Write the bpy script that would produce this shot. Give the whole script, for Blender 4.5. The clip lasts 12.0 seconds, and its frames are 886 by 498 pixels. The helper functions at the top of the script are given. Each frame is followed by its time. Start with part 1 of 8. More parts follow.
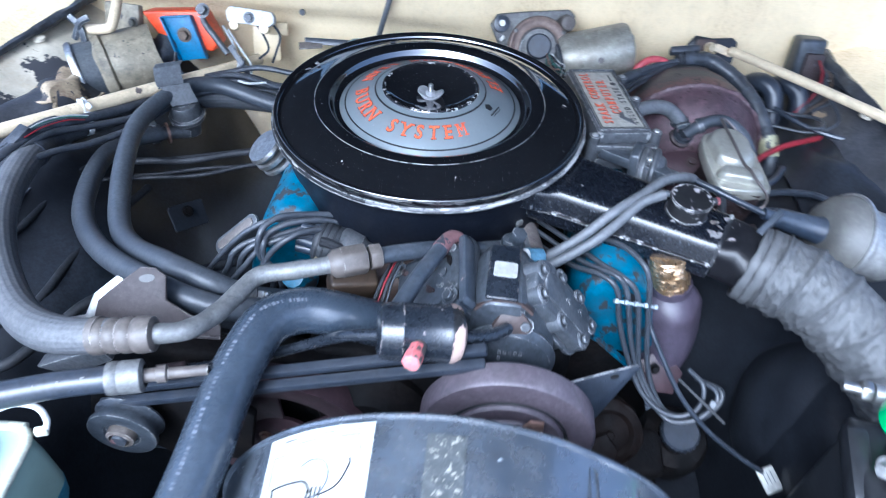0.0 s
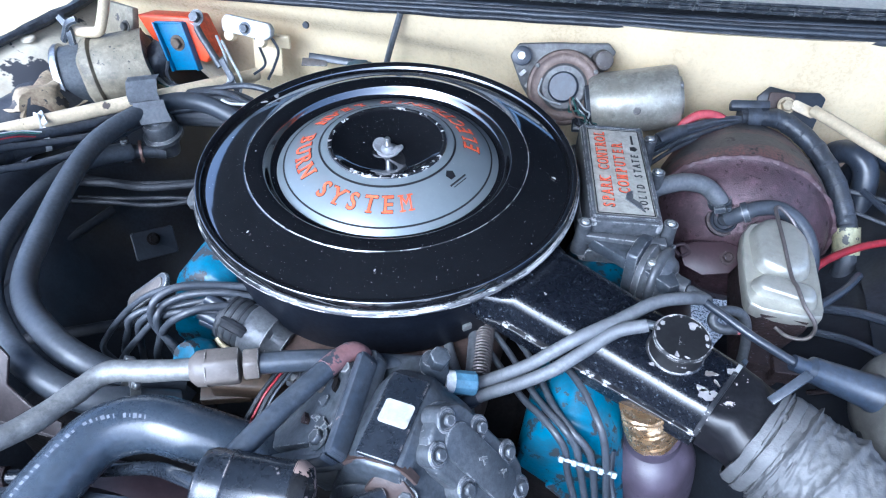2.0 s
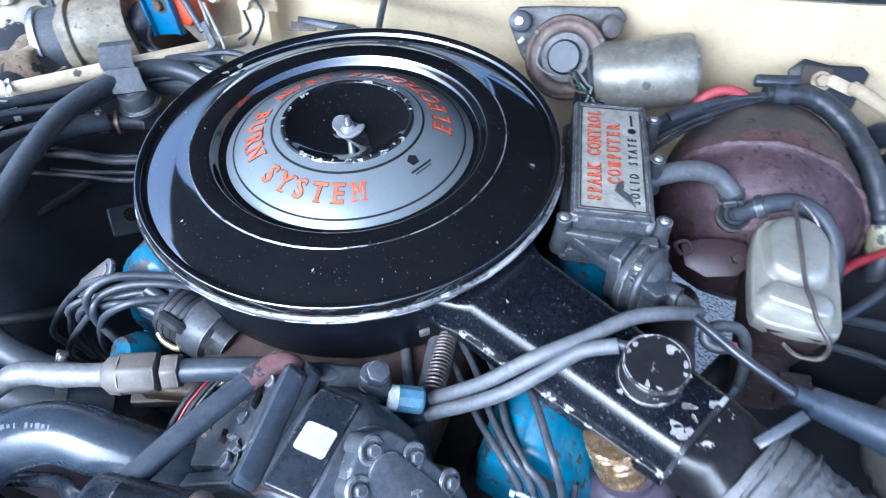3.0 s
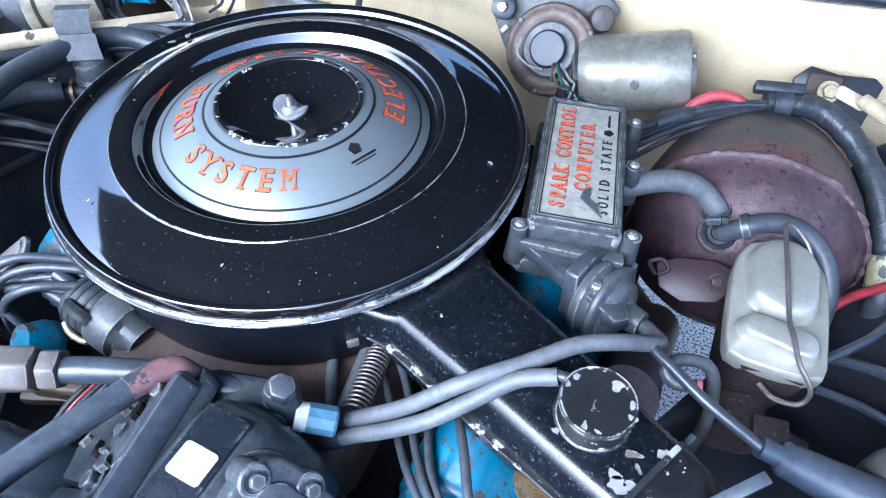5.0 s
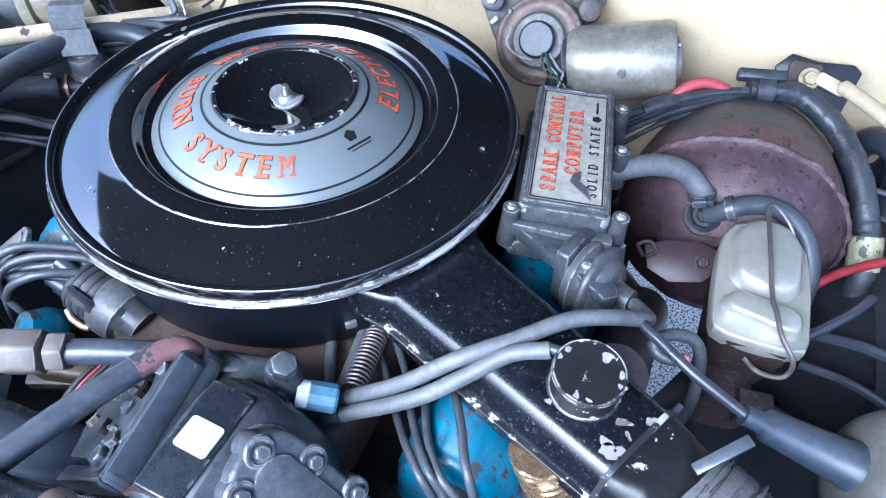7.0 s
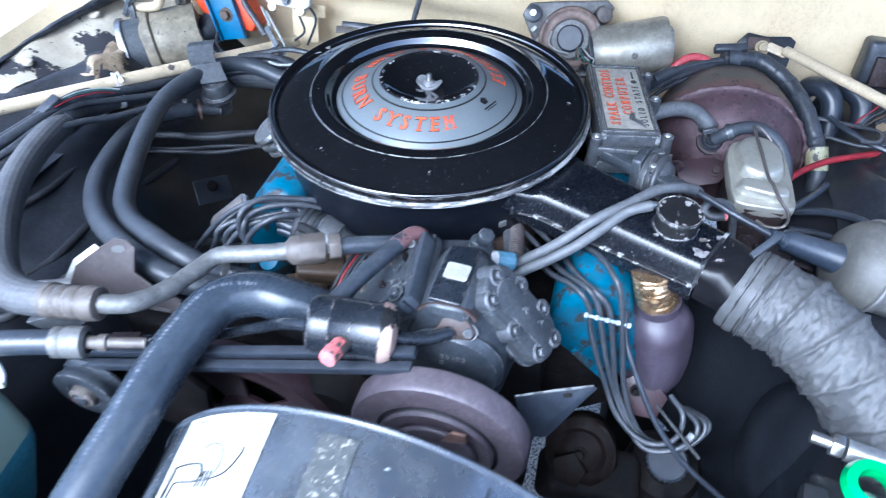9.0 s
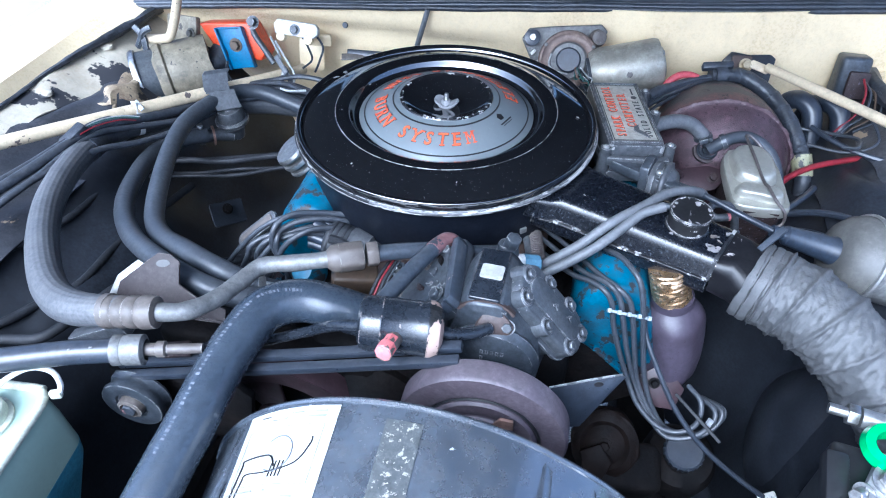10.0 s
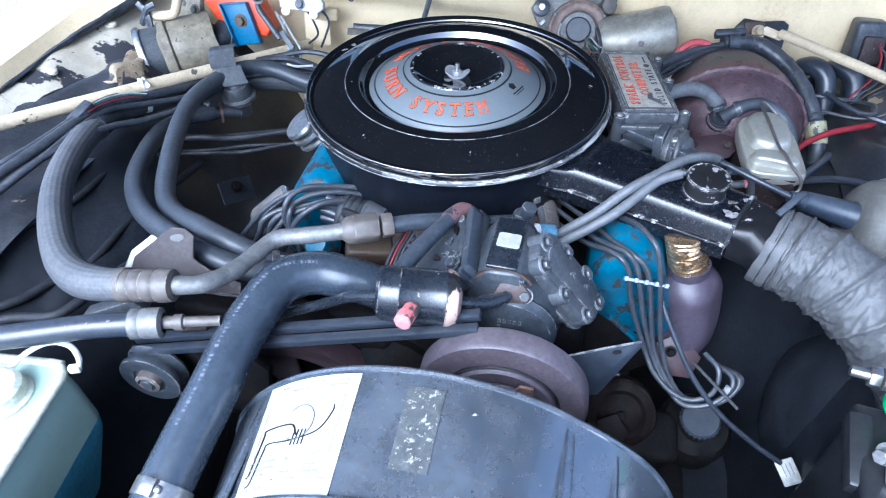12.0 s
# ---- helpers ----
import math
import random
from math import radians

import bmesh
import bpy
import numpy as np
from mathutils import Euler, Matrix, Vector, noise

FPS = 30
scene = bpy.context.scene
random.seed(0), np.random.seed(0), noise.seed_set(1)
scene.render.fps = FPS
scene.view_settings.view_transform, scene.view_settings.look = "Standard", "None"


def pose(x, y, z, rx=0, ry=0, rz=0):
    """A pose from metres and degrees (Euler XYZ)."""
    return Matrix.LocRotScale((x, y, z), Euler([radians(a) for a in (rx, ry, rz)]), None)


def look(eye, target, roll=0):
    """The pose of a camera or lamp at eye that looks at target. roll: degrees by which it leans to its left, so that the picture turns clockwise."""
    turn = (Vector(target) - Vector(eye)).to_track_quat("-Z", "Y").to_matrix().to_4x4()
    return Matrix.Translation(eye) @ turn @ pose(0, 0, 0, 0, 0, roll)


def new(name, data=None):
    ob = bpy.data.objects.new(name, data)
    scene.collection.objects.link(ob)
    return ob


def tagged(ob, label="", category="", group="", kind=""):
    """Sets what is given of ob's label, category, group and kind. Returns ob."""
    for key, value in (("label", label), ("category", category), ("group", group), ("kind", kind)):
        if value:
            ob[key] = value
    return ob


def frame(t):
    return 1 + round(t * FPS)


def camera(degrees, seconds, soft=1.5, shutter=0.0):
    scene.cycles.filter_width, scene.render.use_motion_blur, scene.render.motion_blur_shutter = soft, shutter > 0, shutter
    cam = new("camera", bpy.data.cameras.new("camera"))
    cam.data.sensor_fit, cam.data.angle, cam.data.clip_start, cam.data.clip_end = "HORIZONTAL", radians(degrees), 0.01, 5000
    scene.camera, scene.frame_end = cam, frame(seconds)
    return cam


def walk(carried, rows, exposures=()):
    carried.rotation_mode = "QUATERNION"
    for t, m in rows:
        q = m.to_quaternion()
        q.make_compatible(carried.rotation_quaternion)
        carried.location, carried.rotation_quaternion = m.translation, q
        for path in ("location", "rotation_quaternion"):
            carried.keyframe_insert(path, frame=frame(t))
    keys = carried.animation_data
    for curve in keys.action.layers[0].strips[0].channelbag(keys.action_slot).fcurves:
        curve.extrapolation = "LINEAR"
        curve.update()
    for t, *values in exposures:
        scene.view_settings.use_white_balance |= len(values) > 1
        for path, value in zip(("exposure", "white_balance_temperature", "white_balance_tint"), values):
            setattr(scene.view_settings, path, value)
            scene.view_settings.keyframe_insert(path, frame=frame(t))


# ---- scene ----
cam = camera(67.4, 12.0, soft=1.1, shutter=0.4)
PATH = [
    (0, (0.076, -0.803, 1.439), (-0.005, 0.637, 0.054), 3.7),
    (0.5, (0.206, -0.674, 1.431), (-0.198, 0.673, 0.009), -0.5),
    (1, (0.234, -0.6, 1.417), (-0.215, 0.722, -0.014), -0.6),
    (1.5, (0.235, -0.572, 1.417), (-0.182, 0.783, 0.005), 1.6),
    (2, (0.23, -0.56, 1.413), (-0.163, 0.785, -0.014), 1.0),
    (2.5, (0.243, -0.539, 1.401), (-0.116, 0.789, -0.05), 1.3),
    (3, (0.286, -0.46, 1.378), (-0.214, 0.762, -0.124), -1.9),
    (3.2, (0.296, -0.437, 1.368), (-0.277, 0.775, -0.116), -2.2),
    (4.8, (0.322, -0.39, 1.326), (-0.222, 0.811, -0.177), 0.3),
    (5, (0.324, -0.391, 1.328), (-0.208, 0.814, -0.176), 0.7),
    (5.5, (0.329, -0.39, 1.329), (-0.188, 0.827, -0.171), 0.8),
    (6, (0.335, -0.394, 1.332), (-0.185, 0.828, -0.163), 0.5),
    (6.5, (0.337, -0.398, 1.332), (-0.187, 0.813, -0.171), 0.2),
    (6.7, (0.334, -0.404, 1.329), (-0.174, 0.804, -0.183), 1.2),
    (8.3, (0.306, -0.574, 1.392), (-0.197, 0.77, -0.001), -1.7),
    (8.5, (0.273, -0.642, 1.406), (-0.183, 0.736, 0.03), -0.4),
    (8.6, (0.27, -0.662, 1.412), (-0.145, 0.704, 0.012), -2.0),
    (9, (0.227, -0.75, 1.436), (-0.15, 0.605, 0.014), -0.2),
    (9.5, (0.191, -0.81, 1.446), (-0.158, 0.572, 0.043), -1.4),
    (10, (0.173, -0.82, 1.448), (-0.137, 0.617, 0.092), 0.3),
    (10.5, (0.167, -0.822, 1.442), (-0.141, 0.605, 0.075), 0.4),
    (11, (0.171, -0.82, 1.437), (-0.155, 0.586, 0.052), -0.7),
    (11.5, (0.16, -0.818, 1.436), (-0.113, 0.592, 0.045), 0.1),
    (12, (0.16, -0.829, 1.434), (-0.151, 0.571, 0.04), -0.8),
]
walk(cam, [(t, look(eye, target, roll)) for t, eye, target, roll in PATH], exposures=[(0.0, 1.72, 4490, 5), (1.0, 1.92, 4490, 5), (1.5, 1.98, 4490, 5), (3.0, 2.07, 4490, 5), (5.0, 2.22, 4490, 5), (6.7, 2.22, 4490, 5), (8.5, 2.06, 4490, 5), (9.5, 1.75, 4490, 5), (12.0, 1.76, 4490, 5)])

# ---- light ----
world = bpy.data.worlds.new("sky")
scene.world = world
world.use_nodes = True
wn = world.node_tree
sky = wn.nodes.new("ShaderNodeTexSky")
sky.sky_type, sky.sun_disc = "NISHITA", False
sky.sun_elevation, sky.sun_rotation = radians(48), radians(200)
sky.air_density, sky.dust_density, sky.ozone_density = 0.6, 10.0, 0.5
wn.nodes["Background"].inputs["Strength"].default_value = 0.15
wn.links.new(sky.outputs[0], wn.nodes["Background"].inputs["Color"])
sun = new("sun", bpy.data.lights.new("sun", "SUN"))
sun.data.energy, sun.data.angle, sun.data.color = 0.5, radians(60), (1.0, 0.96, 0.9)
sun.matrix_world = look((-1.0, -2.4, 2.9), (0, 0, 0))

# ---- materials ----
def mix_color(nt, fac, a, b):
    m = nt.nodes.new("ShaderNodeMix")
    m.data_type = "RGBA"
    for k, v in ((0, fac), (6, a), (7, b)):
        if hasattr(v, "is_output"):
            nt.links.new(v, m.inputs[k])
        else:
            m.inputs[k].default_value = v if k == 0 else (*v, 1)
    return m.outputs[2]


def ramp(nt, src, lo, hi):
    r = nt.nodes.new("ShaderNodeMapRange")
    r.inputs[1].default_value, r.inputs[2].default_value = lo, hi
    nt.links.new(src, r.inputs[0])
    return r.outputs[0]


def noise_of(nt, vec, scale, detail=4.0, rough=0.6, stretch=None):
    n = nt.nodes.new("ShaderNodeTexNoise")
    n.inputs["Scale"].default_value, n.inputs["Detail"].default_value, n.inputs["Roughness"].default_value = scale, detail, rough
    if stretch:
        mp = nt.nodes.new("ShaderNodeMapping")
        mp.inputs["Scale"].default_value = stretch
        nt.links.new(vec, mp.inputs[0])
        vec = mp.outputs[0]
    nt.links.new(vec, n.inputs["Vector"])
    return n.outputs["Fac"]


def surface(name, color, color2=None, rough=0.5, metal=0.0, blotch=18.0, grain=220.0, bump=0.15, chip=None, chip_scale=120.0,
            chip_at=0.66, chip_rough=0.6, coat=0.0, spread=(0.4, 0.65), rough_var=0.15, stretch=None, dust=0.0, spec=0.5, speck=0.0, edge=None, edge_r=0.0022, edge_at=0.42, grime=0.35, mottle=0.55, grain_dark=0.72, ior=1.5, chip_stretch=None):
    """A worn surface: two colours in blotches, fine grain, chips of a third colour, relief and a little dust on top."""
    m = bpy.data.materials.new(name)
    m.use_nodes = True
    nt = m.node_tree
    b = nt.nodes["Principled BSDF"]
    tc = nt.nodes.new("ShaderNodeTexCoord").outputs["Object"]
    big = noise_of(nt, tc, blotch, 5.0, 0.6, stretch)
    fine = noise_of(nt, tc, grain, 3.0, 0.6)
    color2 = color2 or tuple(c * 0.7 for c in color)
    col = mix_color(nt, ramp(nt, big, *spread), color, color2)
    col = mix_color(nt, ramp(nt, fine, 0.35, 0.75), col, tuple(c * grain_dark for c in color))
    if mottle:
        for scale, lo, hi, tint in ((blotch * 1.7 + 38.0, 0.50, 0.68, tuple(c * 1.45 + 0.005 for c in color)), (blotch * 1.3 + 61.0, 0.52, 0.66, tuple(c * 0.48 for c in color))):
            mo = nt.nodes.new("ShaderNodeMath")
            mo.operation = "MULTIPLY"
            nt.links.new(ramp(nt, noise_of(nt, tc, scale, 8.0, 0.72), lo, hi), mo.inputs[0])
            mo.inputs[1].default_value = mottle
            col = mix_color(nt, mo.outputs[0], col, tint)
    if grime:
        gm = nt.nodes.new("ShaderNodeMath")
        gm.operation = "MULTIPLY"
        nt.links.new(ramp(nt, noise_of(nt, tc, blotch * 3.1, 6.0, 0.7), 0.50, 0.72), gm.inputs[0])
        gm.inputs[1].default_value = grime
        col = mix_color(nt, gm.outputs[0], col, tuple(c * 0.25 + 0.004 for c in color))
    rgh = nt.nodes.new("ShaderNodeMath")
    rgh.operation = "MULTIPLY_ADD"
    nt.links.new(fine, rgh.inputs[0])
    rgh.inputs[1].default_value, rgh.inputs[2].default_value = rough_var, rough - rough_var * 0.5
    rough_out = rgh.outputs[0]
    if dust:
        geo = nt.nodes.new("ShaderNodeNewGeometry")
        sep = nt.nodes.new("ShaderNodeSeparateXYZ")
        nt.links.new(geo.outputs["Normal"], sep.inputs[0])
        up = ramp(nt, sep.outputs[2], 0.2, 1.0)
        dn = nt.nodes.new("ShaderNodeMath")
        dn.operation = "MULTIPLY"
        nt.links.new(up, dn.inputs[0])
        nt.links.new(ramp(nt, noise_of(nt, tc, 45.0, 6.0, 0.7), 0.3, 0.8), dn.inputs[1])
        d2 = nt.nodes.new("ShaderNodeMath")
        d2.operation = "MULTIPLY"
        nt.links.new(dn.outputs[0], d2.inputs[0])
        d2.inputs[1].default_value = dust
        col = mix_color(nt, d2.outputs[0], col, (0.30, 0.29, 0.28))
        r2 = nt.nodes.new("ShaderNodeMath")
        r2.operation = "MULTIPLY_ADD"
        nt.links.new(d2.outputs[0], r2.inputs[0])
        r2.inputs[1].default_value = 0.5
        nt.links.new(rough_out, r2.inputs[2])
        rough_out = r2.outputs[0]
    if speck:
        for density, wide, share in ((speck, 0.09, 0.36), (speck * 0.37, 0.085, 0.66), (speck * 2.1, 0.10, 0.40)):
            vo = nt.nodes.new("ShaderNodeTexVoronoi")
            vo.inputs["Scale"].default_value = density
            nt.links.new(tc, vo.inputs["Vector"])
            sel = ramp(nt, vo.outputs["Distance"], wide, wide * 0.55)
            rnd = nt.nodes.new("ShaderNodeSeparateXYZ")
            nt.links.new(vo.outputs["Color"], rnd.inputs[0])
            pick = ramp(nt, rnd.outputs[0], share, share + 0.25)
            mm = nt.nodes.new("ShaderNodeMath")
            mm.operation = "MULTIPLY"
            nt.links.new(sel, mm.inputs[0])
            nt.links.new(pick, mm.inputs[1])
            col = mix_color(nt, mm.outputs[0], col, (0.36, 0.36, 0.37))
    metal_out = None
    if chip:
        cn = noise_of(nt, tc, chip_scale, 5.0, 0.65, chip_stretch)
        cf = ramp(nt, cn, chip_at, chip_at + 0.02)
        col = mix_color(nt, cf, col, chip)
        cr = nt.nodes.new("ShaderNodeMix")
        nt.links.new(cf, cr.inputs[0])
        nt.links.new(rough_out, cr.inputs[2])
        cr.inputs[3].default_value = chip_rough
        rough_out = cr.outputs[0]
    if edge:
        geo2 = nt.nodes.new("ShaderNodeNewGeometry")
        bv = nt.nodes.new("ShaderNodeBevel")
        bv.samples = 4
        bv.inputs["Radius"].default_value = edge_r
        dt = nt.nodes.new("ShaderNodeVectorMath")
        dt.operation = "DOT_PRODUCT"
        nt.links.new(bv.outputs[0], dt.inputs[0])
        nt.links.new(geo2.outputs["Normal"], dt.inputs[1])
        ew = nt.nodes.new("ShaderNodeMath")
        ew.operation = "MULTIPLY"
        nt.links.new(ramp(nt, dt.outputs["Value"], 0.985, 0.94), ew.inputs[0])
        nt.links.new(ramp(nt, noise_of(nt, tc, 75.0, 5.0, 0.65), edge_at, edge_at + 0.05), ew.inputs[1])
        col = mix_color(nt, ew.outputs[0], col, edge)
    nt.links.new(col, b.inputs["Base Color"])
    nt.links.new(rough_out, b.inputs["Roughness"])
    b.inputs["Metallic"].default_value = metal
    b.inputs["Coat Weight"].default_value = coat
    b.inputs["Coat Roughness"].default_value = 0.08
    b.inputs["Specular IOR Level"].default_value = spec
    b.inputs["IOR"].default_value = ior
    if bump:
        bp = nt.nodes.new("ShaderNodeBump")
        bp.inputs["Strength"].default_value = bump
        bp.inputs["Distance"].default_value = 0.0015
        nt.links.new(fine, bp.inputs["Height"])
        nt.links.new(bp.outputs[0], b.inputs["Normal"])
    return m


GLOSS_BLACK = surface("gloss_black_enamel", (0.006, 0.006, 0.007), (0.009, 0.009, 0.010), 0.06, blotch=9, bump=0.005, rough_var=0.02, speck=175.0, coat=1.0, spec=1.0, grime=0, mottle=0.12, ior=1.82)
CHIPPED_BLACK = surface("chipped_black_enamel", (0.012, 0.012, 0.013), (0.02, 0.02, 0.021), 0.36, bump=0.05, chip=(0.46, 0.44, 0.43), chip_scale=45, chip_at=0.66, edge=(0.42, 0.40, 0.39), edge_at=0.47, coat=0.1)
RIM_BLACK = surface("edge_worn_black_enamel", (0.014, 0.014, 0.016), (0.05, 0.05, 0.05), 0.3, bump=0.06, chip=(0.36, 0.355, 0.35), chip_scale=60, chip_at=0.56, coat=0.1, spec=0.35)
RIM_WORN = surface("worn_flange_enamel", (0.10, 0.10, 0.105), (0.20, 0.20, 0.20), 0.38, bump=0.05, blotch=30, chip=(0.40, 0.395, 0.385), chip_scale=26, chip_at=0.50, chip_stretch=(1, 1, 6), edge=(0.42, 0.41, 0.40), edge_r=0.002, edge_at=0.38, mottle=0.3)
RIM_LESS = surface("lightly_worn_flange_enamel", (0.016, 0.017, 0.020), (0.04, 0.04, 0.044), 0.45, bump=0.04, blotch=30, chip=(0.32, 0.32, 0.315), chip_scale=30, chip_at=0.60, chip_stretch=(1, 1, 7), spec=0.25, mottle=0.3)
# bare metal of the flange edges; also colours the lid crest's painted glint
RIM_LINE = surface("bare_edge_and_crest_glint", (0.32, 0.318, 0.31), (0.20, 0.20, 0.20), 0.42, metal=0.3, blotch=35, bump=0.05, chip=(0.03, 0.03, 0.033), chip_scale=55, chip_at=0.53)
HOOD_PAD = surface("dark_fibre_hood_pad", (0.018, 0.025, 0.038), (0.012, 0.017, 0.027), 0.8, blotch=12, bump=0.3, spec=0.15, mottle=0.2)
WING_GREY = surface("pale_die_cast_wing", (0.30, 0.30, 0.31), (0.22, 0.22, 0.23), 0.5, metal=0.2, blotch=60, bump=0.1, grime=0.3)
PIPE_BLUE = surface("worn_blue_black_pipe_paint", (0.032, 0.040, 0.054), (0.058, 0.067, 0.085), 0.34, blotch=30, bump=0.12, dust=0.12, chip=(0.26, 0.20, 0.19), chip_scale=60, chip_at=0.69, coat=0.15)
COWL_PALE = surface("chalky_cream_cowl_paint", (0.80, 0.78, 0.72), (0.72, 0.69, 0.61), 0.4, blotch=9, bump=0.03, grime=0.1, mottle=0.1)
SNORKEL_BLACK = surface("scuffed_black_enamel", (0.004, 0.005, 0.008), (0.007, 0.008, 0.012), 0.27, blotch=40, bump=0.04, chip=(0.055, 0.065, 0.083), chip_scale=380, chip_at=0.62, edge=(0.22, 0.22, 0.22), edge_at=0.56, coat=0.0, spec=0.55, grime=0, mottle=0.3, rough_var=0.16)
DRUM_BLACK = surface("satin_black_enamel", (0.005, 0.0065, 0.011), (0.009, 0.011, 0.017), 0.42, bump=0.04, dust=0.0, spec=0.22)
PLATE_SILVER = surface("brushed_foil_plate", (0.220, 0.244, 0.257), (0.196, 0.219, 0.232), 0.36, metal=0.32, bump=0.02, speck=0.0, mottle=0.0, grime=0.06, grain_dark=0.95, rough_var=0.04, chip=(0.42, 0.43, 0.43), chip_scale=240, chip_at=0.69)
ALLOY = surface("cast_alloy_grey", (0.074, 0.079, 0.088), (0.112, 0.115, 0.122), 0.42, metal=0.3, blotch=40, bump=0.25, dust=0.15, edge=(0.36, 0.36, 0.36), edge_at=0.46, grime=0.55)
DARK_ALLOY = surface("dark_painted_alloy", (0.042, 0.049, 0.060), (0.075, 0.083, 0.096), 0.36, metal=0.2, blotch=35, bump=0.18, dust=0.10, edge=(0.28, 0.28, 0.28), edge_at=0.47, chip=(0.30, 0.30, 0.30), chip_scale=90, chip_at=0.71, grime=0.6)
ZINC = surface("dull_zinc", (0.42, 0.42, 0.41), (0.32, 0.32, 0.31), 0.42, metal=0.75, bump=0.1)
STEEL = surface("bare_steel", (0.48, 0.48, 0.47), (0.30, 0.28, 0.26), 0.35, metal=0.9, blotch=60, bump=0.08)
GOLD_STEEL = surface("pale_passivated_steel", (0.44, 0.43, 0.375), (0.35, 0.34, 0.29), 0.36, metal=0.5, blotch=16, bump=0.04, grime=0.22, mottle=0.25, grain_dark=0.9)
TUBE_ALU = surface("oxidised_aluminium_tube", (0.195, 0.195, 0.19), (0.135, 0.135, 0.135), 0.52, metal=0.4, blotch=50, bump=0.15, dust=0.15, grime=0.5)
RUBBER = surface("aged_black_rubber", (0.022, 0.027, 0.038), (0.044, 0.052, 0.070), 0.30, blotch=6, bump=0.02, dust=0.10, grime=0.2)
RUBBER_GREY = surface("dusty_grey_rubber", (0.090, 0.096, 0.106), (0.130, 0.134, 0.143), 0.48, bump=0.08, dust=0.22, grime=0.45)
RIB_RUBBER = surface("ribbed_grey_rubber", (0.072, 0.076, 0.084), (0.11, 0.112, 0.12), 0.55, blotch=8, bump=0.1, dust=0.3, mottle=0.15)
TAPE = surface("black_loom_tape", (0.024, 0.027, 0.034), (0.060, 0.068, 0.085), 0.38, blotch=60, grain=150, bump=0.5, dust=0.15)
WIRE_GREY = surface("grey_ignition_lead", (0.036, 0.041, 0.051), (0.062, 0.068, 0.080), 0.40, bump=0.05, dust=0.15)
WIRE_PALE = surface("pale_wire", (0.45, 0.46, 0.44), (0.35, 0.36, 0.36), 0.5, bump=0.0)
WIRE_GREEN = surface("dull_green_wire", (0.05, 0.14, 0.115), (0.04, 0.10, 0.09), 0.5, bump=0.0)
WIRE_RED = surface("red_cable", (0.23, 0.016, 0.024), (0.15, 0.012, 0.018), 0.42, bump=0.05)
RED_PLASTIC = surface("faded_red_plastic", (0.68, 0.20, 0.20), (0.58, 0.15, 0.15), 0.5, bump=0.05)
BLUE_PLASTIC = surface("blue_plastic", (0.10, 0.20, 0.29), (0.08, 0.16, 0.23), 0.45, bump=0.05)
WHITE_PLASTIC = surface("white_plastic", (0.72, 0.72, 0.70), (0.62, 0.62, 0.60), 0.5, bump=0.05)
ENGINE_BLUE = surface("engine_blue_enamel", (0.013, 0.105, 0.180), (0.015, 0.060, 0.108), 0.36, blotch=12, bump=0.15, chip=(0.022, 0.022, 0.025), chip_scale=48, chip_at=0.555, grime=0.7)
CREAM = surface("cream_body_paint", (0.79, 0.65, 0.405), (0.58, 0.45, 0.26), 0.28, spread=(0.52, 0.80), stretch=(1.6, 1.0, 0.5), blotch=7, bump=0.03, coat=0.4, chip=(0.20, 0.14, 0.09), chip_scale=34, chip_at=0.735, mottle=0.10, grain_dark=0.94, grime=0.15)
CREAM_WORN = surface("worn_cream_paint", (0.50, 0.455, 0.355), (0.34, 0.27, 0.18), 0.5, blotch=7, bump=0.15, chip=(0.035, 0.035, 0.040), chip_scale=9, chip_at=0.555, spread=(0.52, 0.75), grime=0.3, mottle=0.25, grain_dark=0.9)
ROD_CREAM = surface("cream_rod_paint", (0.66, 0.55, 0.37), (0.56, 0.46, 0.30), 0.4, blotch=9, bump=0.05, chip=(0.10, 0.08, 0.07), chip_scale=36, chip_at=0.655, mottle=0.25)
APRON = surface("black_underseal", (0.0085, 0.010, 0.014), (0.026, 0.030, 0.039), 0.38, blotch=6, bump=0.10, dust=0.03, spec=0.50)
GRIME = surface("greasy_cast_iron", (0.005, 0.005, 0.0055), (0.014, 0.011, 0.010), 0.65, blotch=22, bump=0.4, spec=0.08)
RUST_PURPLE = surface("rusted_mauve_steel", (0.098, 0.080, 0.095), (0.062, 0.046, 0.055), 0.45, metal=0.2, blotch=22, bump=0.25, dust=0.14, chip=(0.04, 0.024, 0.024), chip_scale=160, chip_at=0.69)
RUST_BOOSTER = surface("rusted_booster_steel", (0.080, 0.047, 0.056), (0.042, 0.028, 0.033), 0.42, metal=0.2, blotch=14, grain=650, bump=0.45, mottle=0.9, spec=0.35, dust=0.10, chip=(0.030, 0.018, 0.018), chip_scale=120, chip_at=0.60, grime=0.7)
BOOSTER_BLACK = surface("faded_black_over_rust", (0.052, 0.050, 0.048), (0.15, 0.062, 0.056), 0.45, blotch=5, grain=300, bump=0.3, dust=0.12, spread=(0.50, 0.55), stretch=(1, 3, 1), chip=(0.03, 0.028, 0.028), chip_scale=60, chip_at=0.62)
RUST_DARK = surface("flaking_dark_rust", (0.036, 0.022, 0.021), (0.015, 0.011, 0.012), 0.6, blotch=70, bump=1.0, chip=(0.11, 0.10, 0.12), chip_scale=190, chip_at=0.62)
BRACKET_BROWN = surface("tan_primer_bracket", (0.122, 0.106, 0.093), (0.080, 0.068, 0.060), 0.5, bump=0.15, edge=(0.32, 0.30, 0.28), edge_at=0.48, grime=0.5)
MAROON_BRACKET = surface("maroon_bracket", (0.050, 0.028, 0.033), (0.030, 0.019, 0.022), 0.45, bump=0.12)
